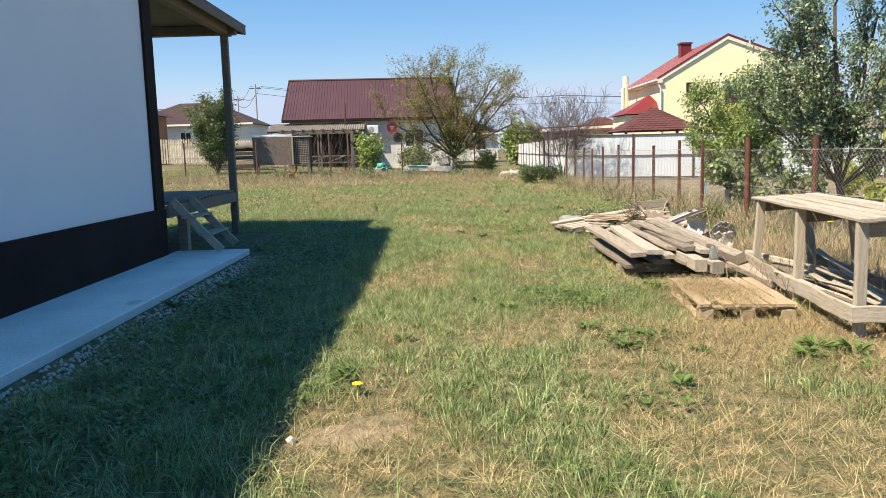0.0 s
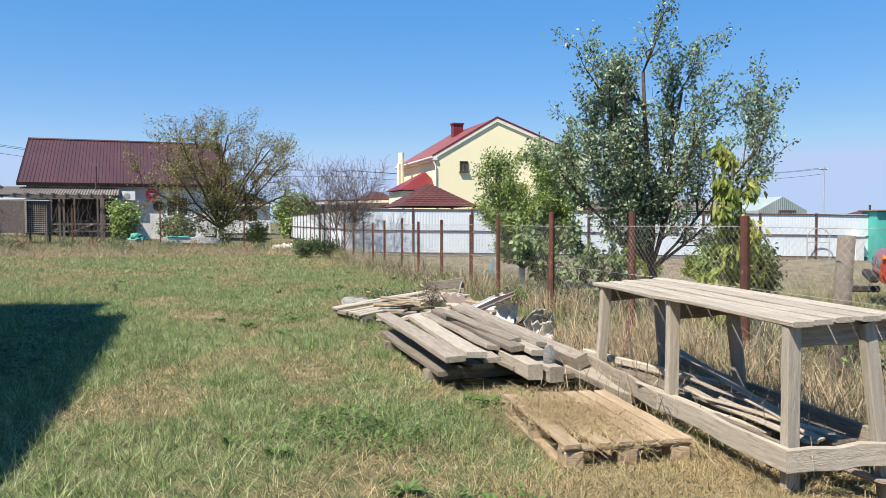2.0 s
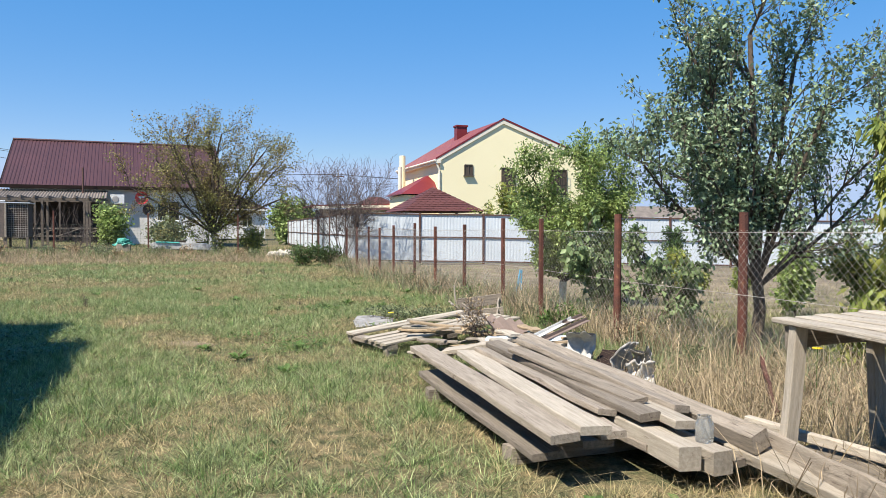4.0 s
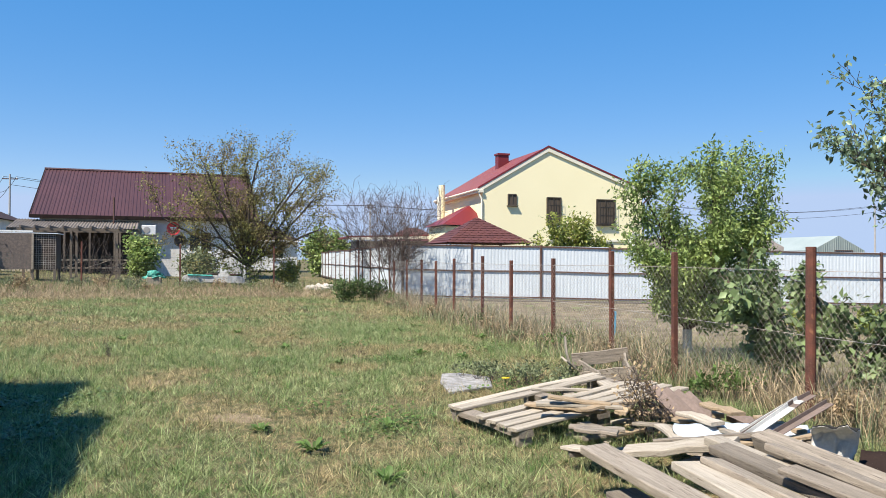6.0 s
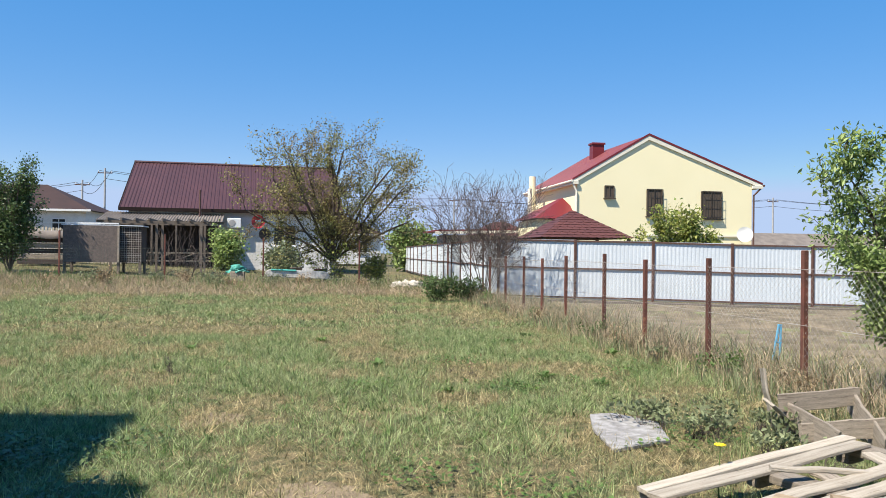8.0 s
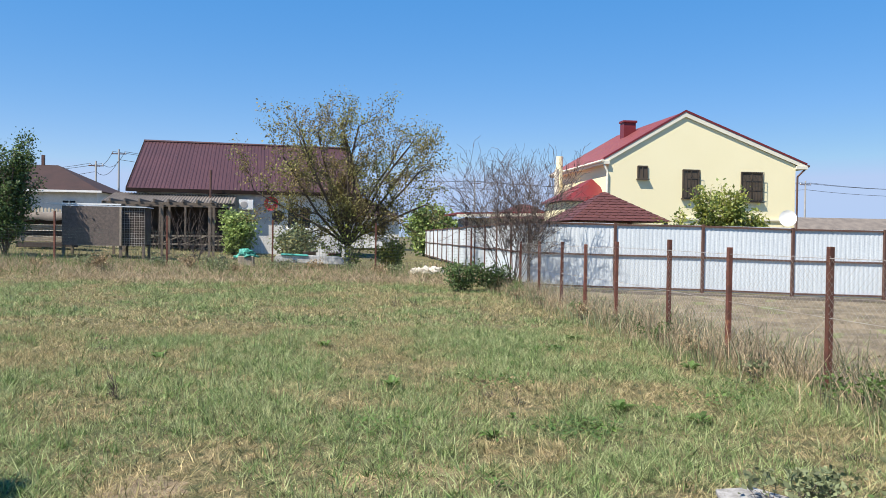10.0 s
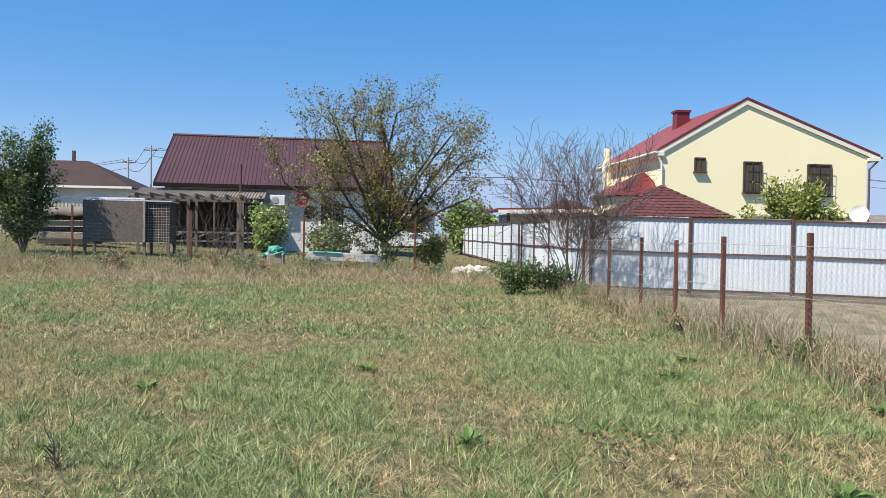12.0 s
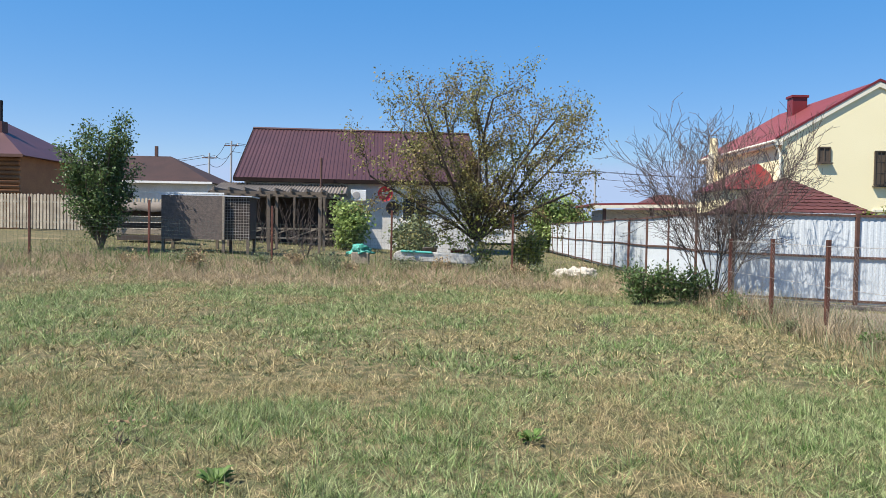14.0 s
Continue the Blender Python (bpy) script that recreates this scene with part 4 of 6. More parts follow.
def pallet():
    m = Matrix.Translation((1.97, 5.86, 0)) @ Matrix.Rotation(radians(-6.5), 4, "Z")
    p = thing("pallet", m, "pale wooden pallet half covered with straw", "pallet")
    L, W = 1.22, 0.74
    for x, w in ((0.05, 0.1), (0.22, 0.09), (0.35, 0.1), (0.47, 0.09), (0.585, 0.09), (0.69, 0.09)):
        short = 0.75 if x == 0.22 else 0.0
        board("deck_board", (x, -0.01, 0.135), (x, L - short, 0.135), w, 0.022, WOOD_FRESH, p)
    for y in (0.06, L / 2, L - 0.06):
        board("stringer_board", (0, y, 0.113), (W, y, 0.113), 0.1, 0.02, WOOD_FRESH, p)
        for x in (0.06, W / 2, W - 0.07):
            part("block", B((x, y, 0.06), (0.11, 0.12, 0.085), 0.006), WOOD_FRESH, p)
    for x in (0.06, W / 2, W - 0.07):
        board("bottom_board", (x, 0, 0.012), (x, L, 0.012), 0.1, 0.02, WOOD_FRESH, p)


pallet()

planks = [
    ((2.08, 10.75, 0.27), (1.99, 7.78, 0.27), 0.17, 0.045, "g", 2),
    ((2.31, 10.2, 0.30), (2.17, 7.80, 0.29), 0.17, 0.045, "p", -2),
    ((2.50, 10.35, 0.24), (2.36, 7.95, 0.215), 0.14, 0.04, "g", 5),
    ((2.42, 10.15, 0.33), (2.45, 8.2, 0.27), 0.12, 0.035, "g", -9),
    ((2.58, 10.3, 0.35), (2.57, 7.95, 0.295), 0.12, 0.045, "g", 7),
    ((2.68, 10.5, 0.34), (2.69, 7.8, 0.28), 0.13, 0.045, "p", -4),
    ((2.52, 9.7, 0.40), (2.64, 8.15, 0.335), 0.09, 0.03, "g", 12),
    ((2.75, 10.1, 0.39), (2.80, 8.0, 0.31), 0.10, 0.04, "g", -8),
    ((2.88, 10.35, 0.36), (2.95, 7.55, 0.24), 0.11, 0.10, "g", 20),
    ((2.95, 7.75, 0.16), (3.05, 6.9, 0.10), 0.14, 0.06, "p", 10),
    ((3.0, 8.6, 0.12), (3.12, 7.0, 0.06), 0.12, 0.05, "g", -6),
    ((2.25, 10.0, 0.17), (2.3, 8.0, 0.16), 0.18, 0.04, "g", 0),
    ((2.05, 10.4, 0.12), (2.0, 8.0, 0.12), 0.18, 0.04, "g", 3),
    ((2.5, 9.9, 0.14), (2.6, 7.9, 0.14), 0.18, 0.04, "g", -3),
    ((2.75, 9.8, 0.12), (2.85, 7.6, 0.12), 0.18, 0.04, "g", 4),
    ((2.35, 10.9, 0.2), (2.75, 10.4, 0.34), 0.15, 0.04, "p", 8),
    ((2.6, 11.0, 0.22), (3.1, 10.6, 0.33), 0.12, 0.03, "g", -8),
]
for a, b, w, h, k, r in planks:
    tagged(board("plank", a, b, w, h, WOOD_PALE if k == "p" else WOOD_GREY, roll=r), "long weathered grey plank in a low timber pile", "plank", "planks of the timber pile")
for a, b in (((2.55, 9.2, 0.2), (2.58, 7.6, 0.17)), ((2.7, 9.2, 0.18), (2.72, 7.55, 0.15))):
    tagged(board("square_beam", a, b, 0.12, 0.12, WOOD_PALE), "square sawn beam end sticking out of the pile", "beam", "beams of the timber pile")
for y, z in ((8.3, 0.05), (9.9, 0.05)):
    tagged(board("bearer", (1.9, y, z), (2.95, y + 0.1, z), 0.11, 0.1, WOOD_GREY), "short timber bearer under the plank pile", "bearer", "bearers of the timber pile")
tagged(obj("glass_jar", lathe([(0.0, 0), (0.05, 0), (0.055, 0.02), (0.055, 0.11), (0.04, 0.13), (0.042, 0.15)], 14), JAR_GLASS, True), "small empty glass jar standing on a beam end", "jar").matrix_basis = pose(2.74, 7.72, 0.21) @ Matrix.Diagonal((0.85, 0.85, 0.9, 1))


def slat_rack():
    m = span((1.92, 12.35, 0.07), (3.46, 12.65, 0.25))
    r = thing("slatted_rack", Matrix.Translation((0, 0, 0.03)) @ m, "old grey slatted pallet leaning on rubble", "pallet")
    for y, w, l in ((0.52, 0.09, 1.5), (0.40, 0.11, 1.46), (0.02, 0.10, 1.55), (-0.14, 0.10, 1.6), (-0.30, 0.11, 1.6), (-0.45, 0.10, 1.62)):
        board("slat", (-0.78, y, 0.03), (-0.78 + l, y + 0.01, 0.03), w, 0.024, WOOD_PALE, r)
    for x in (-0.7, 0.0, 0.68):
        board("batten", (x, -0.5, -0.01), (x, 0.58, -0.01), 0.12, 0.05, WOOD_GREY, r)
        for y in (-0.44, 0.5):
            part("block", B((x, y, -0.065), (0.12, 0.1, 0.065), 0.006), WOOD_GREY, r)


slat_rack()


def crate():
    c = thing("broken_crate", pose(3.95, 14.1, 0, 0, 0, -18), "broken dark wooden frame lying among weeds", "crate")
    board("side_board", (-0.35, 0.35, 0.18), (-0.2, -0.55, 0.12), 0.025, 0.2, WOOD_GREY, c)
    board("side_board", (0.18, 0.4, 0.28), (0.1, -0.5, 0.08), 0.025, 0.2, WOOD_GREY, c)
    board("cross_board", (-0.4, 0.2, 0.26), (0.2, 0.25, 0.33), 0.025, 0.14, WOOD_GREY, c)
    board("cross_board", (-0.35, -0.2, 0.12), (0.2, -0.25, 0.2), 0.025, 0.14, WOOD_GREY, c)
    board("upright", (-0.38, 0.42, 0.02), (-0.45, 0.5, 0.48), 0.02, 0.13, WOOD_PALE, c, up=(0, 1, 0))
    board("upright", (-0.2, 0.3, 0.05), (-0.5, 0.1, 0.28), 0.02, 0.13, WOOD_PALE, c, up=(0, 1, 0))


crate()

rnd = random.Random(5)
for i in range(46):
    a = Vector((rnd.uniform(2.35, 3.6), rnd.uniform(10.5, 12.6 if i % 4 else 13.3), rnd.uniform(0.03, 0.3)))
    ang = rnd.uniform(0, 3.14)
    b = a + Vector((math.cos(ang), math.sin(ang), rnd.uniform(-0.1, 0.1))) * rnd.uniform(0.25, 0.7)
    b.z = max(b.z, 0.03)
    tagged(board("scrap_wood", a, b, rnd.uniform(0.05, 0.12), 0.025, rnd.choice([WOOD_GREY, WOOD_PALE, WOOD_FRESH])), "short broken scrap of wood in a rubble heap", "scrap wood", "scrap in the rubble heap")


def sheet(name, c, size, rx, ry, rz, material, label, wave=True, pitch=0.13):
    bm = corrugated(size[0], size[1], pitch, 0.034, 0.007, wave)
    ob = obj(name, bm, material)
    ob.matrix_basis = pose(*c, rx, ry, rz) @ Matrix.Translation((-size[0] / 2, 0, -size[1] / 2))
    return tagged(ob, label, "roof sheet", "corrugated sheets in the heap")


sheet("corrugated_sheet", (3.42, 11.85, 0.21), (0.55, 0.5), -62, 12, 18, SLATE_BROWN, "broken brown corrugated roof sheet on a heap")
sheet("corrugated_sheet", (3.78, 11.45, 0.13), (0.4, 0.45), -75, 14, 30, SLATE_BROWN, "broken brown corrugated roof sheet in weeds")


def rag(name, c, s, seed, label, material):
    """A crumpled bag or sheet, folded by noise."""
    bm = bmesh.new()
    bmesh.ops.create_icosphere(bm, subdivisions=4, radius=1.0)
    off = Vector((seed * 3.1, seed * 1.7, seed))
    for v in bm.verts:
        q = v.co.copy()
        k = 1 + 0.7 * noise.noise(q * 1.6 + off) - 0.7 * abs(noise.noise(q * 2.6 + off)) + 0.25 * abs(noise.noise(q * 6 + off))
        v.co = Vector((q.x * s[0], q.y * s[1], max(q.z, -0.4) * s[2])) * k
    ob = obj(name, bm, material, True)
    ob.matrix_basis = pose(*c)
    return tagged(ob, label, "bag", "crumpled bags by the fence")


def folded_sheet(c, size, m, seed, outer, label, curl=0.6, crumple=0.12):
    """A torn sheet, rolled over along one edge and crumpled, pale outside and black inside."""
    t = thing("torn_sheet", pose(*c) @ m, label, "sheet", "torn sheets by the fence")
    nx, ny = 14, 10
    off = Vector((seed * 2.3, seed * 1.1, seed * 0.7))
    rows = []
    for j in range(ny + 1):
        for i in range(nx + 1):
            u, v = i / nx - 0.5, j / ny - 0.5
            a = curl * 3.0 * (v + 0.5)
            rr = size[1] / max(curl * 3.0, 0.2)
            p = Vector((u * size[0] * (1 + 0.15 * math.sin(5 * v + seed)), rr * math.sin(a), rr * (1 - math.cos(a))))
            k = noise.noise(Vector((u * 3, v * 3, 0)) + off)
            p += Vector((0.3 * k, 0.4 * k, abs(k) + 0.5 * noise.noise(Vector((u * 8, v * 8, 2)) + off))) * crumple
            rows.append(p)
    F = [(j * (nx + 1) + i, j * (nx + 1) + i + 1, (j + 1) * (nx + 1) + i + 1, (j + 1) * (nx + 1) + i) for j in range(ny) for i in range(nx)]
    for nm, dz, mt in (("face", 0.007, outer), ("lining", 0.0, BLACK if seed % 2 else outer)):
        me = bpy.data.meshes.new(nm)
        me.from_pydata([tuple(p) for p in rows], [], F)
        bm = bmesh.new()
        bm.from_mesh(me)
        bm.normal_update()
        for v in bm.verts:
            v.co += v.normal * dz
        bmesh.ops.solidify(bm, geom=bm.faces[:], thickness=0.003)
        part(nm, bm, mt, t, "black inner side" if mt is BLACK else "", None, True)
    return t


WHITE_SHEET = "torn white plastic sheet with black inside"
for i, (x, y, z, sx, sy, rx, rz, cu, mtl) in enumerate((
        (3.46, 10.46, 0.12, 0.22, 0.34, 40, -35, 0.75, 0), (3.6, 10.0, 0.06, 0.22, 0.34, 55, 20, 0.6, 0), (3.72, 9.86, 0.06, 0.2, 0.36, 48, -60, 0.8, 0), (3.52, 9.58, 0.04, 0.22, 0.26, 30, -20, 0.7, 0),
        (3.66, 9.7, 0.03, 0.2, 0.25, 35, 70, 0.6, 0), (3.28, 10.6, 0.2, 0.34, 0.3, 8, -20, 0.15, 1), (3.05, 10.85, 0.2, 0.5, 0.42, 8, -12, 0.05, 1), (3.6, 10.15, 0.06, 0.3, 0.4, 12, -35, 0.1, 2), (3.46, 9.85, 0.05, 0.2, 0.34, 14, -60, 0.1, 2))):
    folded_sheet((x, y, z), (sx, sy), pose(0, 0, 0, 0, 0, rz) @ pose(0, 0, 0, rx, 0, 0), i + 1, (DIRTY_WHITE, PALE_BLUE, BROWN_PAINT)[mtl], (WHITE_SHEET, "pale blue sheet lying across the timber", "dark brown bent sheet in the heap")[mtl], cu, 0.02 if mtl else 0.09)
for i, (dy, mt, lab) in enumerate(((0.0, DIRTY_WHITE, "narrow white folded trim strip"), (0.05, SLATE_BROWN, "narrow brown folded trim strip"), (0.11, DIRTY_WHITE, "narrow white folded trim strip"), (-0.06, SLATE_BROWN, "narrow brown folded trim strip"), (0.18, SLATE_BROWN, "narrow brown folded trim strip"))):
    bm = prism([(0, 0), (0.05, 0), (0.05, 0.004), (0.004, 0.004), (0.004, 0.03), (0, 0.03)], 0.56)
    o = obj("trim_strip", bm, mt)
    o.matrix_basis = pose(2.98 + 0.06 * i, 10.72 + dy, 0.25 + 0.012 * i, 0, 0, 0) @ pose(0, 0, 0, 17, 0, -72 - 2 * i)
    tagged(o, lab, "trim strip", "trim strips in the heap")


def slab_piece():
    bm = prism([(0.0, 0.0), (0.52, 0.22), (0.66, 0.75), (0.42, 1.1), (0.2, 1.08), (0.06, 0.6)], 0.03)
    bmesh.ops.bevel(bm, geom=bm.edges[:], offset=0.006, segments=1, affect="EDGES")
    ob = obj("concrete_slab", bm, SLAB)
    ob.matrix_basis = Matrix.Translation((2.16, 14.08, 0.035)) @ Matrix(((1, 0, 0, 0), (0, 0, 1, 0), (0, -1, 0, 0), (0, 0, 0, 1))) @ pose(0, 0, 0, 1, 1, 0)
    tagged(ob, "broken pale grey slab lying flat in grass", "slab")


slab_piece()
tagged(board("ground_plank", (2.98, 4.85, 0.015), (2.88, 2.6, 0.025), 0.21, 0.05, WOOD_GREY), "wide grey plank lying flat on the ground", "plank")
tagged(board("ground_plank", (3.5, 4.35, 0.06), (3.5, 3.2, 0.06), 0.22, 0.07, WOOD_PALE), "short thick plank lying on straw", "plank")
tagged(obj("white_pipe", T((3.11, 4.85, 0.035), (3.02, 2.6, 0.045), 0.006), DIRTY_WHITE), "thin white pipe along a ground plank", "pipe")
tagged(obj("wooden_post", T((5.02, 7.2, -0.1), (5.14, 7.22, 1.2), 0.075, 0.07, 10), WOOD_GREY, True), "leaning grey round wooden post", "post")
tagged(obj("stone", T((-0.77, 3.58, 0.0), (-0.75, 3.59, 0.022), 0.03, 0.022, 7), STONE), "small pale stone in worn soil", "stone")
for x, y in ((4.35, 9.2), (4.2, 9.0)):
    tagged(board("rusty_bar", (x - 0.25, y - 0.4, 0.06), (x + 0.05, y + 0.1, 0.3), 0.03, 0.03, RUST), "rusty steel bar leaning in dry grass", "bar", "rusty bars")
bm = bmesh.new()
for a in (-0.05, 0.05):
    tube(bm, (a, 0, 0), (a * 0.3, 0, 0.5), 0.018, n=6)
tube(bm, (-0.05, 0, 0.25), (0.05, 0, 0.25), 0.012, n=6)
o = obj("blue_stake", bm, BLUE)
o.matrix_basis = pose(6.3, 18.6, gzf(6.3, 18.6), 0, 6, 0)
tagged(o, "small blue plastic stake in tilled soil", "stake")


# ---------------------------------------------------------------- the far garden
def coop():
    z0 = gzf(-9, 44) - 0.02
    c = thing("chicken_coop", pose(-10.75, 43.8, z0, 0, 0, 3), "raised chicken coop with shingled front and dark wire cage", "coop")
    z1, z2 = 0.5, 2.08
    part("body", B((1.3, 0.7, (z1 + z2) / 2), (2.2, 1.4, z2 - z1)), SHINGLE, c, "brown-grey shingled box")
    part("cage", B((2.88, 0.8, (z1 + z2) / 2 + 0.02), (0.9, 1.3, z2 - z1)), DARK_BOARD, c, "dark mesh cage")
    g = bmesh.new()
    for i in range(10):
        tube(g, (2.45 + i * 0.095, 0.1, z1), (2.45 + i * 0.095, 0.1, z2), 0.006, n=4)
    for i in range(16):
        tube(g, (2.45, 0.1, z1 + i * 0.1), (3.33, 0.1, z1 + i * 0.1), 0.006, n=4)
    tagged(part("cage_net", g, WIRE, c), kind="stuff")
    part("roof", B((1.75, 0.78, z2 + 0.03), (3.3, 1.5, 0.04), 0.0, Matrix.Rotation(radians(0.5), 4, "Y")), ZINC, c, "pale sheet roof")
    part("top_board", B((0.9, 0.1, z2 + 0.09), (3.0, 0.08, 0.06)), WHITE, c, "white edge board")
    part("corner_post", B((2.42, -0.03, (z1 + z2) / 2), (0.08, 0.06, z2 - z1)), WOOD_GREY, c)
    for x in (0.25, 2.4, 3.28):
        for y in (0.1, 1.3):
            part("leg", B((x, y, 0.25), (0.1, 0.1, 0.55)), WOOD_DECK, c)


coop()


def boat():
    """The upturned trough with a torn turquoise cover by the wire fence."""
    z0 = gzf(-0.6, 40.0)
    b = thing("upturned_trough", pose(-0.65, 40.0, z0 + 0.3, 0, 2, 3), "long white upturned trough with torn turquoise cover", "trough")
    bm = prism([(-1.3, 0.0), (-1.25, 0.22), (-1.1, 0.3), (1.1, 0.3), (1.25, 0.2), (1.3, 0.0)], 0.6)
    bmesh.ops.bevel(bm, geom=bm.edges[:], offset=0.03, segments=2, affect="EDGES")
    part("hull", bm, DIRTY_WHITE, b, "dirty white hull")
    part("cover", B((-0.55, 0.28, 0.29), (1.0, 0.64, 0.06), 0.02), TURQUOISE, b, "torn turquoise cover")
    for x in (-1.0, 1.0):
        part("trestle", B((x, 0.3, -0.17), (0.1, 0.5, 0.34)), WOOD_GREY, b)


boat()
ob = rag("green_tarp", (-3.2, 42.5, gzf(-3.2, 42.5) + 0.45), (0.4, 0.25, 0.2), 7, "crumpled green-blue tarp in the garden", TARP)
tagged(ob, category="tarp")
tagged(obj("tarp_stack", B((-3.2, 42.5, gzf(-3.2, 42.5) + 0.2), (0.6, 0.4, 0.42), 0.03), WOOD_GREY), "low grey wood stack under a tarp", "wood stack")
for x, y, mtl, lab in ((-0.9, 47.5, SLATE_BROWN, "brown plastic tub in the garden"), (0.25, 47.5, RED_DARK, "dull red bucket in the garden")):
    o = obj("garden_tub", lathe([(0.0, 0), (0.25, 0), (0.3, 0.5), (0.32, 0.52), (0.28, 0.5), (0.24, 0.05), (0, 0.05)], 16), mtl, True)
    o.matrix_basis = pose(x, y, gzf(x, y))
    tagged(o, lab, "tub")
for i, (x, y, s) in enumerate(((3.6, 38.6, 0.35), (3.95, 38.8, 0.3), (3.2, 39.0, 0.25))):
    o = rag("soil_heap", (x, y, gzf(x, y) + 0.08), (s, s, s * 0.7), 20 + i, "small heap of pale sandy soil", STONE)
    tagged(o, category="heap", group="soil heaps")


# ---------------------------------------------------------------- right-hand neighbour
def car():
    z0 = gzf(11, 12)
    c = thing("parked_car", pose(10.35, 11.85, z0, 0, 0, -42), "faded red old off-road car parked on grass", "car")
    prof = [(0.05, 0.42), (0.0, 0.55), (0.04, 0.85), (0.12, 0.93), (1.15, 1.02), (1.75, 1.55), (2.0, 1.6), (3.3, 1.6), (3.55, 1.5), (3.72, 0.95), (3.74, 0.45), (3.3, 0.4), (3.2, 0.62), (2.95, 0.74), (2.7, 0.62), (2.6, 0.38), (1.15, 0.38), (1.05, 0.62), (0.78, 0.75), (0.5, 0.62), (0.4, 0.4)]
    bm = prism(prof, 1.62)
    bmesh.ops.bevel(bm, geom=[e for e in bm.edges if abs(e.verts[0].co.y - e.verts[1].co.y) < 1e-4], offset=0.05, segments=3, affect="EDGES")
    part("body", bm, CAR_RED, c, "faded red painted body")
    for x in (0.78, 2.95):
        for y in (-0.02, 1.44):
            w = part("wheel", T((x, y, 0.34), (x, y + 0.2, 0.34), 0.345, n=24), BLACK, c, "black tyre")
            part("rim", lathe([(0.0, 0.03), (0.08, 0.035), (0.1, 0.0), (0.2, 0.012), (0.215, 0.03)], 20), WHITE, w, "pale steel rim", pose(x, y - 0.005 if y < 0.5 else y + 0.205, 0.34, 90, 0, 0))
    part("bumper", B((-0.08, 0.81, 0.5), (0.14, 1.66, 0.13), 0.03), BLACK, c, "dark bumper")
    part("tow_bar", B((-0.2, 0.2, 0.32), (0.45, 0.12, 0.1), 0.02), BLACK, c)
    part("indicator", B((0.1, -0.005, 0.84), (0.14, 0.03, 0.06), 0.008), AMBER, c, "amber side indicator")
    for y in (0.3, 1.3):
        part("headlight", lathe([(0.0, 0.03), (0.06, 0.025), (0.09, 0)], 16), CHROME, c, "", pose(0.0, y, 0.72, 0, -90, 0))
    part("side_window", B((1.75 + 0.6, -0.012, 1.28), (1.2, 0.02, 0.42), 0.01), GLASS_DARK, c)
    part("windscreen", B((1.43, 0.81, 1.3), (0.02, 1.3, 0.6)), GLASS_DARK, c, "", Matrix.Translation((1.43, 0.81, 1.3)) @ Matrix.Rotation(radians(48), 4, "Y") @ Matrix.Translation((-1.43, -0.81, -1.3)))


car()


def end_of_fence():
    z = gzf(25, 26.5)
    p = thing("green_shed", pose(25.3, 26.2, z, 0, 0, -14), "weathered turquoise wooden garden shed", "shed")
    part("wall", B((0.5, 0.5, 1.0), (1.1, 1.0, 2.0)), TURQUOISE, p)
    for i in range(7):
        part("board", B((0.03 + i * 0.157, -0.015, 1.0), (0.15, 0.03, 1.98)), TURQUOISE, p)
    part("roof", B((0.5, 0.45, 2.04), (1.3, 1.3, 0.06), 0.01), SLATE, p)
    part("side_frame", B((1.15, -0.02, 1.0), (0.1, 0.08, 2.1)), TURQUOISE, p)
    q = thing("white_pillar", pose(24.75, 26.7, z), "short whitewashed masonry pillar", "pillar")
    part("shaft", B((0, 0, 0.5), (0.45, 0.4, 1.0), 0.02), WHITE_BRICK, q)
    part("cap", B((0, 0, 1.03), (0.52, 0.47, 0.06), 0.01), WHITE_BRICK, q)
    g = thing("wire_arch", pose(23.1, 26.9, z, 0, 0, -14), "thin arched garden trellis before the metal fence", "trellis")
    bm = bmesh.new()
    pts = [(-0.45, 0, 0), (-0.45, 0, 1.0)] + [(-0.45 * math.cos(a), 0, 1.0 + 0.35 * math.sin(a)) for a in np.linspace(0.3, math.pi, 8)] + [(0.45, 0, 0)]
    for a, b in zip(pts, pts[1:]):
        tube(bm, a, b, 0.02, n=6)
    part("arch", bm, POLE_GREY, g)
    part("bar", T((-0.45, 0, 0.8), (0.45, 0, 0.8), 0.015, n=6), POLE_GREY, g)


end_of_fence()


def beam_frame():
    z = gzf(-7, 46.5)
    f = thing("beam_frame", pose(-9.3, 46.5, z, 0, 0, 4), "open frame of dark joists on posts behind the coop", "frame")
    for x in (0.0, 2.0, 4.0):
        part("post", B((x, 0, 1.15), (0.1, 0.1, 2.3)), WOOD_DECK, f)
        part("post", B((x, 2.2, 1.15), (0.1, 0.1, 2.3)), WOOD_DECK, f)
    for y in (0, 2.2):
        part("beam", B((2.0, y, 2.36), (4.6, 0.1, 0.12)), WOOD_DECK, f)
    for i in range(8):
        part("joist", B((-0.1 + i * 0.6, 1.1, 2.48), (0.07, 3.0, 0.12)), WOOD_DECK, f)


beam_frame()


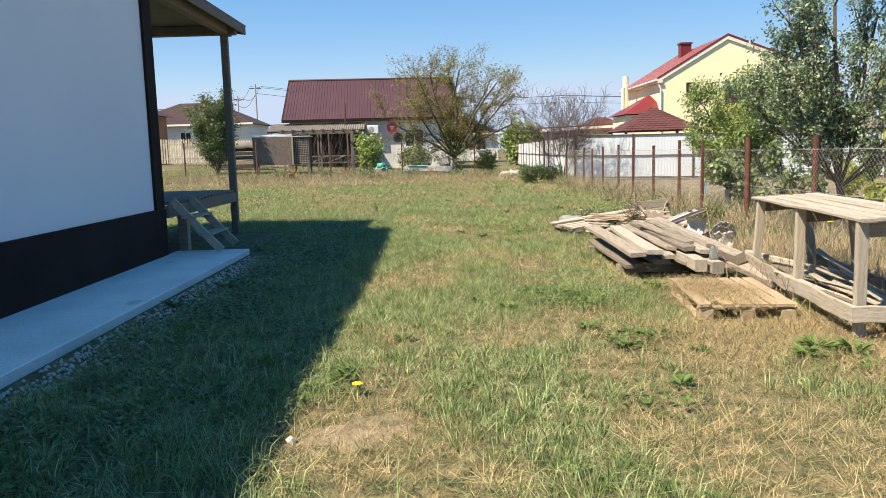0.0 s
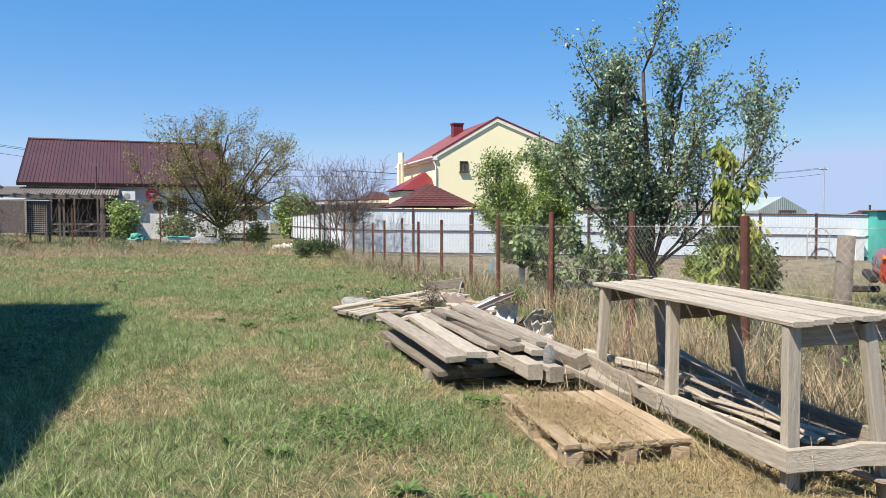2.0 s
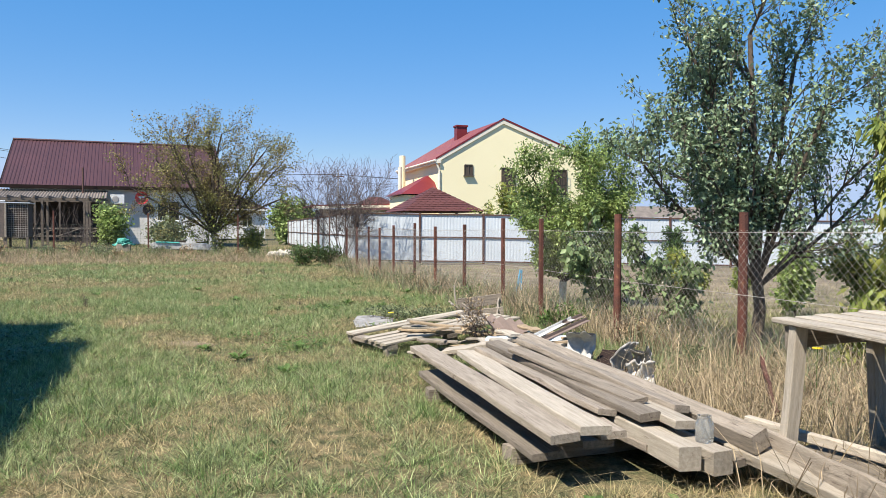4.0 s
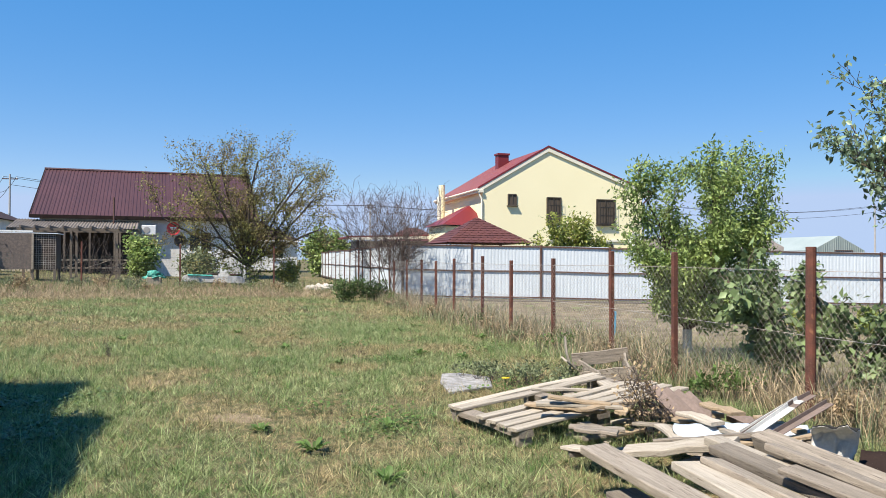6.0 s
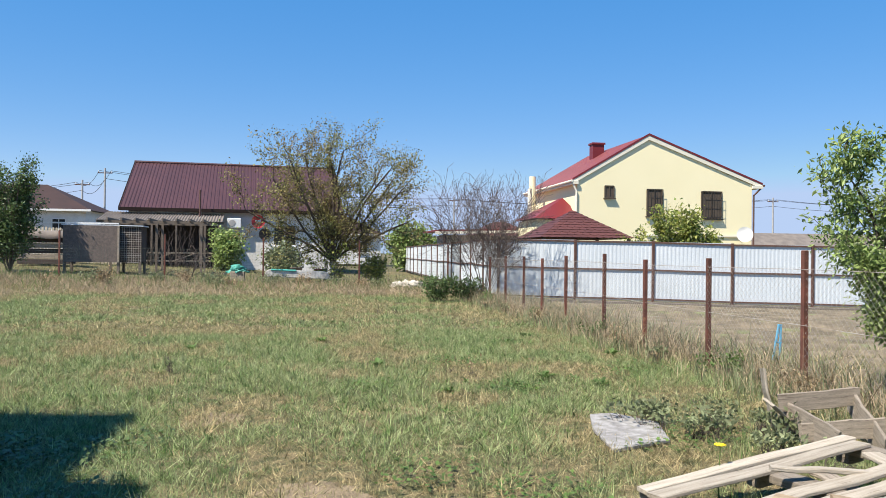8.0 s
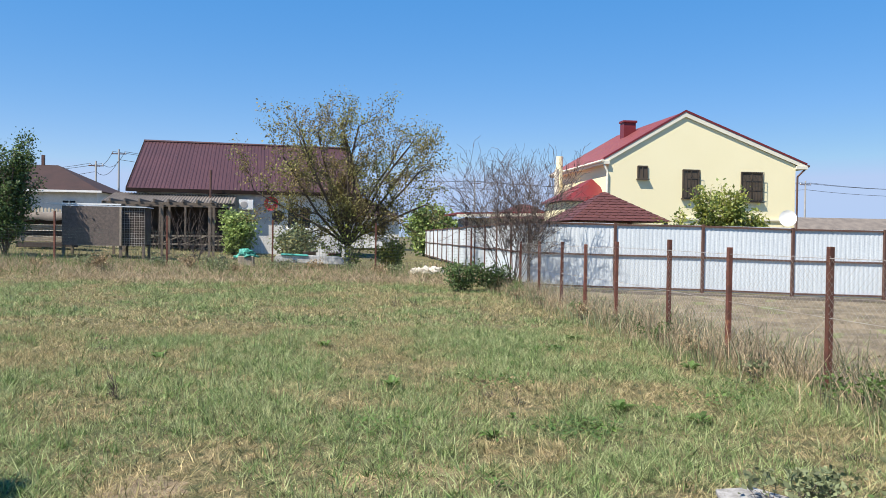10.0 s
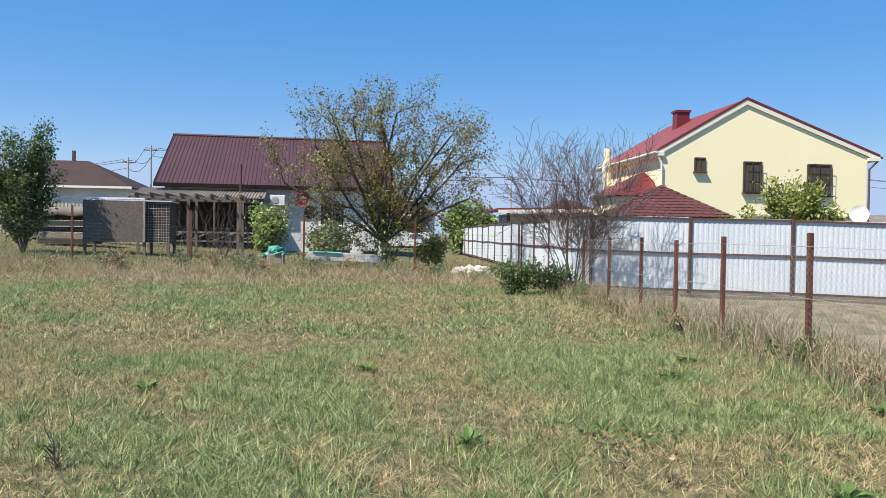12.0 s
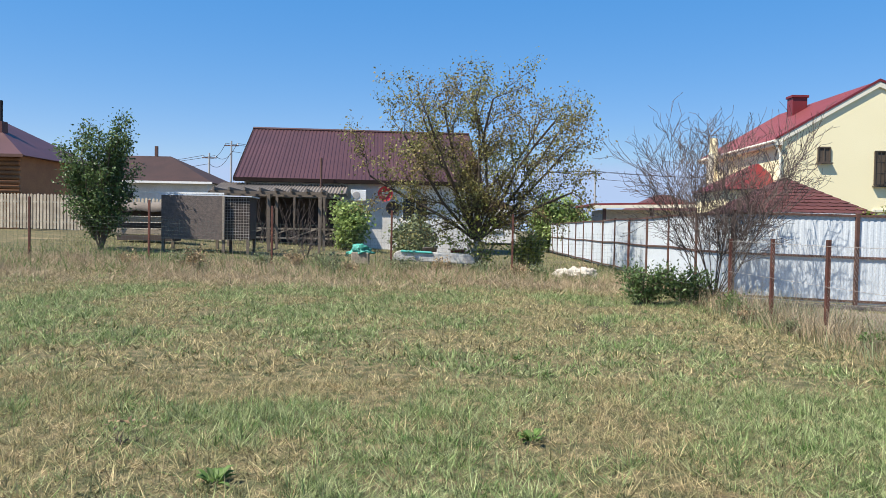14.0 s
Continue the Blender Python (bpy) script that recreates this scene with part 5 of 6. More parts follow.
def white_stack():
    z = gzf(-12.3, 47.5)
    f = thing("covered_stack", pose(-12.4, 47.5, z), "low board stack under a dull grey sheet", "stack")
    for i in range(6):
        part("board", B((0, 0.1, 0.2 + i * 0.25), (2.3, 0.9, 0.22), 0.01), WOOD_GREY if i % 2 else DARK_BOARD, f)
    bm = bmesh.new()
    bmesh.ops.create_grid(bm, x_segments=16, y_segments=8, size=0.5)
    for v in bm.verts:
        v.co = Vector((v.co.x * 2.6, v.co.y * 1.4 + 0.1, 1.62 + 0.1 * noise.noise(v.co * 5) - 0.9 * max(0, abs(v.co.x) - 0.42) * 4 - 0.5 * max(0, -v.co.y - 0.36) * 5))
    bm.normal_update()
    bmesh.ops.solidify(bm, geom=bm.faces[:], thickness=0.01)
    part("cover_sheet", bm, SLATE, f, "dull grey cover sheet", None, True)


white_stack()


# ---------------------------------------------------------------- trees and shrubs
def grow(rnd, p, d, length, r, level, cfg, segs, tips):
    """One limb in short bent pieces, with side limbs; gathers pieces and leaf places."""
    n = 5 if level < 2 else 3
    step_len = length / n
    for i in range(n):
        d = (d + Vector((rnd.gauss(0, 1), rnd.gauss(0, 1), rnd.gauss(0, 1))) * cfg["bend"] + Vector((0, 0, cfg["up"]))).normalized()
        q = p + d * step_len
        r1 = max(r * (1 - 0.75 * (i + 1) / n / (1 if level else 1.5)), cfg["rmin"]) if level else r * (1 - 0.45 * (i + 1) / n)
        segs.append((p, q, max(r * (1 if i == 0 else 1), cfg["rmin"]) if i == 0 else last, r1, level))
        last = r1
        if level < cfg["levels"] and (i >= cfg["skip"] if level == 0 else i >= 0):
            for k in range(cfg["kids"][level]):
                side = d.orthogonal().normalized()
                side.rotate(Matrix.Rotation(rnd.uniform(0, 6.283), 3, d))
                nd = (d * cfg["keep"] + side * rnd.uniform(0.6, 1.1)).normalized()
                grow(rnd, q, nd, length * cfg["shrink"] * rnd.uniform(0.6, 1.15), r1 * 0.62, level + 1, cfg, segs, tips)
        if level >= cfg["levels"] - 1:
            tips.append((q, d))
        p = q


def leaves(rnd, tips, per, size, spread, droop, bounds=None):
    """Folded pointed leaves, two faces each, scattered about the twigs."""
    k = len(tips) * per
    g = np.random.default_rng(rnd.randrange(10 ** 6))
    P = np.repeat(np.array([tuple(t[0]) for t in tips]), per, 0) + g.normal(0, spread, (k, 3))
    D = np.repeat(np.array([tuple(t[1]) for t in tips]), per, 0) * 0.4 + g.normal(0, 0.7, (k, 3)) + np.array([0, 0, -droop])
    D /= np.linalg.norm(D, axis=1)[:, None]
    U = g.normal(0, 1, (k, 3)) + np.array([0, 0, 0.8])
    S = np.cross(D, U)
    S /= np.linalg.norm(S, axis=1)[:, None] + 1e-9
    N = np.cross(S, D)
    ln = size[0] * g.uniform(0.6, 1.25, (k, 1))
    wd = ln * size[1]
    mid = P + D * ln * 0.45
    V = np.stack([P, mid + S * wd + N * wd * 0.35, P + D * ln, mid - S * wd + N * wd * 0.35], 1).reshape(-1, 3)
    b = (np.arange(k) * 4)[:, None]
    return V, np.concatenate([b + np.array([[0, 1, 2]]), b + np.array([[0, 2, 3]])])


def limbs_mesh(segs, sides=5):
    V, F = [], []
    for p, q, r0, r1, lv in segs:
        d = (q - p).normalized()
        a = d.orthogonal().normalized()
        b = d.cross(a)
        n = 8 if lv == 0 else (4 if lv == 1 else 3)
        base = len(V)
        for c, r in ((p, r0), (q, r1)):
            for i in range(n):
                t = 2 * math.pi * i / n
                V.append(c + a * (r * math.cos(t)) + b * (r * math.sin(t)))
        for i in range(n):
            F.append((base + i, base + (i + 1) % n, base + n + (i + 1) % n, base + n + i))
    me = bpy.data.meshes.new("limbs")
    me.from_pydata([tuple(v) for v in V], [], F)
    return me


def tree(name, label, base, stems, cfg, leaf_mat, per, size, spread, droop, seed, bark=None, category="tree", lime=0.0, share=1.0, fork=0.0):
    rnd = random.Random(seed)
    x, y = base
    z = gzf(x, y)
    t = thing(name, pose(x, y, z), label, category)
    low, high, tips = [], [], []
    top = Vector((0, 0, -0.05))
    if fork:
        r = max(s[2] for s in stems) * 1.35
        for i in range(3):
            nxt = top + Vector((rnd.uniform(-0.04, 0.04), rnd.uniform(-0.04, 0.04), (fork + 0.05) / 3))
            low.append((top, nxt, r * (1.25 - 0.1 * i), r * (1.15 - 0.1 * i), 0))
            top = nxt
    for (dx, dy, dz), length, r in stems:
        segs = []
        grow(rnd, top + Vector((rnd.uniform(-0.03, 0.03), rnd.uniform(-0.03, 0.03), 0)), Vector((dx, dy, dz)).normalized(), length, r, 0, cfg, segs, tips)
        low += [s for s in segs if s[4] == 0]
        high += [s for s in segs if s[4] > 0]
    for nm, sg in (("trunk", low), ("limb_work", high)):
        if sg:
            me = limbs_mesh(sg)
            me.materials.append(bark or BARK)
            o = new(nm, me)
            o.parent = t
            if nm == "limb_work" or category == "weed":
                tagged(o, kind="stuff")
    if lime:
        p, q, r0, r1, _ = low[0]
        part("limewash", T(p, (low[2][1] if fork else p + (q - p).normalized() * lime), r0 + 0.012, r0 + 0.01, 10), LIME, t, "white limewashed trunk foot")
    if per:
        tips = [p for p in tips if rnd.random() < share]
        V, F = leaves(rnd, tips, per, size, spread, droop)
        keep = V[::4, 2] > 0.12
        V = V.reshape(-1, 4, 3)[keep].reshape(-1, 3)
        b = (np.arange(len(V) // 4) * 4)[:, None]
        o = arrays("crown", V, np.concatenate([b + np.array([[0, 1, 2]]), b + np.array([[0, 2, 3]])]), leaf_mat)
        o.parent = t
    return t


def cfg(levels=3, kids=(2, 2, 2), shrink=0.6, bend=0.14, up=0.06, keep=0.9, skip=1, rmin=0.004):
    return dict(levels=levels, kids=kids, shrink=shrink, bend=bend, up=up, keep=keep, skip=skip, rmin=rmin)


# the tall pear behind the wire fence
tree("pear_tree", "slender fruit tree with bluish green leaves and upright twigs", (5.6, 10.8), [((0.02, 0, 1), 2.45, 0.04), ((0.2, 0.1, 1), 2.35, 0.03), ((-0.2, 0.05, 1), 2.35, 0.03), ((-0.42, 0.2, 1.1), 2.0, 0.025), ((0.45, 0, 1), 2.15, 0.025), ((0.0, -0.35, 1), 1.8, 0.025), ((1.0, 0.0, 0.8), 2.35, 0.022), ((-0.75, 0.95, 1.1), 2.1, 0.022), ((-0.9, 0.35, 0.95), 1.7, 0.02), ((0.1, 0.4, 1), 1.9, 0.02), ((0.75, -0.2, 1), 2.1, 0.02), ((-0.8, -0.3, 0.75), 1.5, 0.018), ((-0.65, 0.1, 1), 1.9, 0.02)],
     cfg(3, (2, 2, 1), 0.34, 0.09, 0.1, 1.1, 0, 0.0026), LEAF_PEAR, 4, (0.056, 0.27), 0.045, 0.5, 12, fork=0.75, share=0.4)
# the peach tree with the limewashed foot
tree("peach_tree", "young peach tree with dense fresh green leaves and limewashed foot", (5.75, 15.5), [((0.2, 0, 1), 1.85, 0.03), ((0.46, 0.0, 1), 1.85, 0.025), ((-0.12, 0.1, 1), 1.75, 0.025), ((0.78, 0.1, 1), 1.7, 0.02), ((-0.75, 0, 0.7), 0.95, 0.018), ((0.95, -0.2, 0.6), 0.9, 0.018), ((0.1, -0.6, 0.9), 1.1, 0.018)],
     cfg(3, (2, 2, 1), 0.36, 0.12, 0.09, 1.0, 0, 0.003), LEAF_PEACH, 5, (0.066, 0.2), 0.07, 0.6, 5, lime=0.12, fork=0.42, share=0.95)
tree("fig_bush", "large-leaved dark green fig bush at the wire fence", (5.67, 13.1), [((0.25, 0.1, 1), 1.15, 0.02), ((-0.3, 0.2, 1), 1.2, 0.02), ((0.55, -0.2, 0.9), 0.9, 0.02), ((-0.75, 0.3, 0.9), 1.1, 0.018)],
     cfg(2, (2, 2), 0.36, 0.12, 0.02, 0.9, 1), LEAF_FIG, 3, (0.092, 0.36), 0.05, 0.7, 8, category="bush", share=0.8)
tree("young_peach_tree", "thin young tree with hanging yellow-green leaves", (5.2, 8.9), [((0.1, 0.0, 1), 1.95, 0.022), ((-0.12, 0.03, 1), 1.6, 0.015), ((0.24, 0.0, 1), 1.3, 0.012)],
     cfg(2, (2, 2), 0.17, 0.06, 0.02, 0.8, 0), LEAF_YELLOW, 3, (0.11, 0.17), 0.04, 1.7, 21, lime=0.3)
tree("young_peach_tree", "low young tree with yellow-green drooping leaves", (5.75, 9.6), [((-0.2, 0.0, 1), 0.5, 0.012), ((0.3, 0.1, 1), 0.4, 0.012)],
     cfg(2, (2, 2), 0.4, 0.1, 0.0, 0.8, 0), LEAF_YELLOW, 1, (0.1, 0.18), 0.05, 1.2, 25)
tree("apple_tree", "fruit tree at the fence with large dark leaves", (7.6, 7.0), [((-0.1, 0, 1), 1.5, 0.06), ((-0.3, 0.1, 1), 1.3, 0.04)],
     cfg(2, (2, 2), 0.55, 0.13, 0.04, 0.9, 2), LEAF_DARK, 6, (0.1, 0.3), 0.06, 0.4, 31)
for i, (x, y, h, mt) in enumerate(((8.3, 13.3, 0.9, LEAF_PEACH), (9.3, 17.6, 0.75, LEAF_YELLOW), (7.6, 11.2, 1.0, LEAF_YELLOW), (12.6, 22.5, 1.1, LEAF_DARK), (11.5, 18.5, 0.4, LEAF_YELLOW), (10.2, 18.2, 0.35, LEAF_YELLOW))):
    tree("sapling", "small leafy sapling in the neighbour's plot", (x, y), [((0.05, 0, 1), h, 0.015), ((-0.1, 0.1, 1), h * 0.8, 0.012)], cfg(2, (2, 2), 0.4, 0.1, 0.05, 0.9, 1), mt, 6, (0.08, 0.28), 0.05, 0.5, 40 + i, category="sapling")
# the walnut over the garden fence
q = random.Random(8)
tree("walnut_tree", "spreading walnut tree with sparse browning leaves", (0.8, 41.2), [((math.sin(a), q.uniform(-0.45, 0.45), math.cos(a)), ln * q.uniform(0.94, 1.06), 0.055) for a, ln in zip(np.linspace(-0.92, 0.95, 14), (3.9, 4.3, 4.6, 4.4, 4.4, 4.5, 4.5, 4.6, 4.6, 4.5, 4.4, 4.3, 3.9, 3.4))],
     cfg(3, (2, 2, 1), 0.33, 0.1, 0.012, 0.85, 0, 0.0042), LEAF_WALNUT, 2, (0.092, 0.30), 0.13, 0.5, 4, share=0.75, fork=1.0, lime=0.4)
tree("walnut_shoots", "yellowing leafy shoots round the walnut trunk", (0.6, 40.8), [((0.6 * math.cos(a), 0.3 * math.sin(a), 1), 1.6, 0.012) for a in np.linspace(0, 5.2, 6)],
     cfg(2, (2, 2), 0.4, 0.12, 0.03, 0.9, 0, 0.004), LEAF_YELLOW, 1, (0.11, 0.3), 0.12, 0.4, 44, category="shrub", share=0.5)
# bare thicket at the fence corner
q = random.Random(15)
tree("bare_shrub", "many-stemmed leafless shrub with fine upright twigs", (4.95, 31.1), [((q.uniform(-0.75, 0.5), q.uniform(-0.5, 0.5), 1), q.uniform(2.2, 2.85), q.uniform(0.009, 0.013)) for i in range(18)],
     cfg(3, (2, 2, 1), 0.42, 0.09, 0.05, 1.2, 1, 0.004), None, 0, (0.1, 0.2), 0, 0, 14, TWIG, "shrub")
for i, (x, s) in enumerate(((3.55, 0.85), (4.35, 0.8))):
    tree("evergreen_bush", "small dark evergreen bush in dry grass", (x, 30.9), [((0.8 * math.cos(a), 0.5 * math.sin(a), 1), 0.74 * s, 0.012) for a in np.linspace(0, 5.2, 6)],
         cfg(1, (3,), 0.4, 0.08, 0.06, 1, 0), LEAF_DARK, 4, (0.08, 0.25), 0.09, 0.0, 50 + i, category="bush")
tree("cherry_tree", "bushy young cherry tree with green leaves by the fence", (-12.35, 43.05), [((0.02, 0, 1), 3.7, 0.05), ((0.22, 0, 1), 3.4, 0.045), ((-0.22, 0, 1), 3.2, 0.045), ((0.48, 0.1, 1), 2.9, 0.035), ((-0.42, 0, 1), 2.6, 0.035), ((0.1, -0.1, 1), 3.4, 0.04), ((-0.1, -0.2, 1), 3.4, 0.03)],
     cfg(2, (3, 2), 0.3, 0.08, 0.08, 1, 0, 0.006), LEAF_DARK, 4, (0.115, 0.3), 0.12, 0.3, 61, share=0.9)
tree("garden_bush", "leafy green bush under the walnut", (2.5, 41.0), [((0.3, 0, 1), 0.85, 0.03), ((-0.3, 0, 1), 0.8, 0.03), ((0, 0, 1), 0.95, 0.03)], cfg(2, (3, 2), 0.45, 0.1, 0.03, 0.9, 0, 0.006), LEAF_YELLOW, 3, (0.12, 0.3), 0.12, 0.4, 66, category="bush", share=0.4)
tree("climbing_vine", "leafy green vine on the pergola corner", (-5.1, 53.0), [((0.2, 0, 1), 1.7, 0.03), ((-0.1, 0, 1), 1.8, 0.03), ((0.5, 0, 1), 1.4, 0.03)], cfg(2, (3, 2), 0.4, 0.12, 0.0, 0.9, 0, 0.006), LEAF_PEACH, 3, (0.18, 0.4), 0.2, 0.6, 67, category="vine")
tree("garden_bush", "leafy bush before the white wall", (-1.6, 50.0), [((0.5, 0, 1), 1.0, 0.03), ((-0.5, 0, 1), 1.0, 0.03), ((0, 0, 1), 1.1, 0.03)], cfg(2, (3, 2), 0.5, 0.12, 0.0, 0.9, 0, 0.006), LEAF_GREY, 3, (0.17, 0.4), 0.22, 0.4, 68, category="bush")
tree("bare_sapling", "small leafless garden sapling", (-5.2, 43.0), [((0.2, 0, 1), 1.0, 0.03), ((-0.2, 0, 1), 0.9, 0.02)], cfg(2, (2, 2), 0.5, 0.12, 0.03, 0.9, 0, 0.006), None, 0, (0.1, 0.2), 0, 0, 69, TWIG, "sapling")
tree("fruit_tree_behind_fence", "round fruit tree with yellow-green leaves behind the fence", (15.3, 39.5), [((0.4, 0, 1), 2.5, 0.06), ((-0.4, 0, 1), 2.6, 0.06), ((0, 0, 1), 2.7, 0.06), ((0.8, 0, 1), 2.2, 0.05), ((-0.8, 0, 1), 2.2, 0.05), ((-1.2, 0, 1), 1.9, 0.05)],
     cfg(2, (3, 2), 0.4, 0.1, 0.06, 1, 1, 0.008), LEAF_YELLOW, 4, (0.18, 0.25), 0.13, 0.3, 71)
tree("far_tree", "round dark tree behind the outbuildings", (7.3, 66), [((0.4, 0, 1), 2.2, 0.1), ((-0.4, 0, 1), 2.1, 0.1), ((0, 0, 1), 2.3, 0.1)], cfg(2, (3, 2), 0.5, 0.12, 0.0, 0.9, 0, 0.01), LEAF_PEACH, 6, (0.26, 0.4), 0.28, 0.3, 73)


# ---------------------------------------------------------------- grass and weeds
def noise2(x, y, s, o):
    """Smooth patches from a few crossed waves."""
    a = np.sin(x * s + 1.7 * np.sin(y * s * 0.7 + o)) + np.sin(y * s * 1.1 + 1.3 * np.sin(x * s * 0.8 + 2 * o) + o) + np.sin((x + y) * s * 1.7 + o * 3) * 0.6
    return a / 2.6


def blades(name, x, y, height, width, g, lean, material, label, category="grass", facing=None, slim=False):
    n = len(x)
    z = gz(x, y) - 0.008
    a = g.uniform(0, 2 * np.pi, n)
    ln = np.abs(g.normal(lean, lean * 0.5, n)) * height
    la = g.uniform(0, 2 * np.pi, n) if facing is None else facing + g.normal(0, 0.5, n)
    sx, sy = np.cos(a) * width / 2, np.sin(a) * width / 2
    lx, ly = np.cos(la) * ln, np.sin(la) * ln
    rows = []
    for f, wf in ((0, 1.0), (0.5, 0.8)):
        cx, cy, cz = x + lx * f * f, y + ly * f * f, z + height * f
        rows += [np.stack([cx - sx * wf, cy - sy * wf, cz], -1), np.stack([cx + sx * wf, cy + sy * wf, cz], -1)]
    rows.append(np.stack([x + lx, y + ly, z + height * np.maximum(0.25, 1 - 0.35 * ln / height)], -1))
    if slim:
        V = np.stack([rows[0], rows[1], rows[4]], 1).reshape(-1, 3)
        F = np.arange(3 * n).reshape(-1, 3)
    else:
        V = np.stack(rows, 1).reshape(-1, 3)
        b = (np.arange(n) * 5)[:, None]
        F = np.concatenate([b + np.array([[0, 1, 3]]), b + np.array([[0, 3, 2]]), b + np.array([[2, 3, 4]])])
    ob = arrays(name, V, F, material)
    return tagged(ob, label, category, kind="stuff")


def clear_of(x, y):
    """Not in the house, on the slab, or where timber lies."""
    ok = (x > -2.42 + 0.1 * np.sin(3 * y)) | (y > 11.2)
    ok &= ~((x > 1.95) & (x < 3.0) & (y > 7.7) & (y < 10.5))
    ok &= ~((x > 2.72) & (x < 3.1) & (y > 2.6) & (y < 4.9))
    ok &= ~((x > 1.97) & (x < 2.85) & (y > 5.8) & (y < 7.1))
    ok &= ~((x > 2.28) & (x < 2.7) & (y > 14.25) & (y < 15.0))
    return ok


g = np.random.default_rng(12)


def scatter(n, x0, x1, y0, y1, keep):
    x, y = g.uniform(x0, x1, n), g.uniform(y0, y1, n)
    k = keep(x, y) & clear_of(x, y)
    return x[k], y[k]


TABLE = np.random.default_rng(3).uniform(0, 1, (256, 256))


def fbm(x, y, s, o=0, octaves=3):
    """Value noise about 0.5, s features a metre, in a few octaves."""
    total, weight, amp = 0.0, 0.0, 1.0
    for k in range(octaves):
        u, v = x * s + 37.3 * o + 11 * k, y * s + 17.9 * o + 7 * k
        i, j = np.floor(u).astype(int), np.floor(v).astype(int)
        fu, fv = step(u - i), step(v - j)
        t = lambda a, b: TABLE[a % 256, b % 256]
        total = total + amp * ((t(i, j) * (1 - fu) + t(i + 1, j) * fu) * (1 - fv) + (t(i, j + 1) * (1 - fu) + t(i + 1, j + 1) * fu) * fv)
        weight, amp, s = weight + amp, amp * 0.5, s * 2.1
    return total / weight


# bare, trodden spots: x, y, radius
WORN = [(-0.44, 3.7, 0.42), (-0.38, 4.45, 0.2), (1.3, 3.9, 0.3), (1.15, 3.3, 0.28), (-0.5, 16.2, 0.3), (1.9, 17.8, 0.3), (-0.2, 8.4, 0.22), (-0.36, 7.9, 0.34), (1.0, 8.7, 0.24),
        (0.67, 10.2, 0.26), (2.5, 7.8, 0.4), (0.87, 7.7, 0.2), (-0.75, 15.6, 0.45), (0.1, 13.5, 0.42), (1.5, 16.2, 0.34), (3.2, 17.9, 0.34), (0.7, 11.2, 0.22), (-0.25, 14.4, 0.3),
        (2.35, 18.0, 0.36), (1.83, 17.2, 0.26), (3.1, 17.5, 0.4), (0.36, 17.8, 0.22), (-2.0, 22.8, 0.4), (2.75, 5.2, 0.55), (3.4, 4.2, 0.5)]


def dry(x, y):
    """0 where the lawn is lush, 1 where it is straw or worn through; lowered over the house's shadow to darken it."""
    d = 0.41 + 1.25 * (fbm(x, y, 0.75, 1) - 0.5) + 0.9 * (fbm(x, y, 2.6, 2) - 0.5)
    # the last term paints the house's shadow deeper with dark green turf
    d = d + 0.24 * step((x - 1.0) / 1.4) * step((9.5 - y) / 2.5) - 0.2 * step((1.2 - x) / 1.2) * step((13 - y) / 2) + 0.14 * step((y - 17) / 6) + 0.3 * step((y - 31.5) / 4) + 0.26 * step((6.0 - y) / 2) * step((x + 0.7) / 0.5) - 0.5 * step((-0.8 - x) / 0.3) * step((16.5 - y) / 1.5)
    for cx, cy, r in WORN:
        d = d + 0.8 * np.exp(-((x - cx) ** 2 + (y - cy) ** 2) / (1.2 * r) ** 2)
    return np.clip(d, 0, 1)


def turf(x, y):
    return 1.05 - dry(x, y)


near = lambda x, y: g.uniform(0, 1, len(x)) < np.clip(turf(x, y) * 1.6, 0.08, 1)


def worn_soil():
    """Low uneven pans of bare soil, sinking under the turf at their rims."""
    q = np.random.default_rng(41)
    V, F = [], []
    for cx, cy, r in WORN:
        if r < 0.42:
            continue
        r, n, base = r * 0.7, 26, len(V)
        ph = q.uniform(0, 6.28, 4)
        V.append((cx, cy, gzf(cx, cy) + 0.007))
        for ring, dz in ((0.35, 0.006), (0.7, 0.003), (1.0, -0.012)):
            for i in range(n):
                a = 2 * math.pi * i / n
                rr = r * ring * (1 + 0.22 * math.sin(2 * a + ph[0]) + 0.16 * math.sin(3 * a + ph[1]) + 0.1 * math.sin(7 * a + ph[2]))
                px, py = cx + 1.15 * rr * math.cos(a), cy + rr * math.sin(a)
                V.append((px, py, gzf(px, py) + dz + 0.004 * math.sin(9 * a + ph[3])))
        F += [(base, base + 1 + i, base + 1 + (i + 1) % n, base) for i in range(n)]
        for k in (0, n):
            F += [(base + 1 + k + i, base + 1 + k + n + i, base + 1 + k + n + (i + 1) % n, base + 1 + k + (i + 1) % n) for i in range(n)]
    me = bpy.data.meshes.new("worn_soil")
    me.from_pydata(V, [], [f[:3] if f[3] == f[0] else f for f in F])
    me.polygons.foreach_set("use_smooth", [True] * len(me.polygons))
    me.materials.append(SOIL)
    tagged(new("worn_soil", me), "bare sandy soil where the lawn is trodden through", "soil", kind="stuff")


worn_soil()

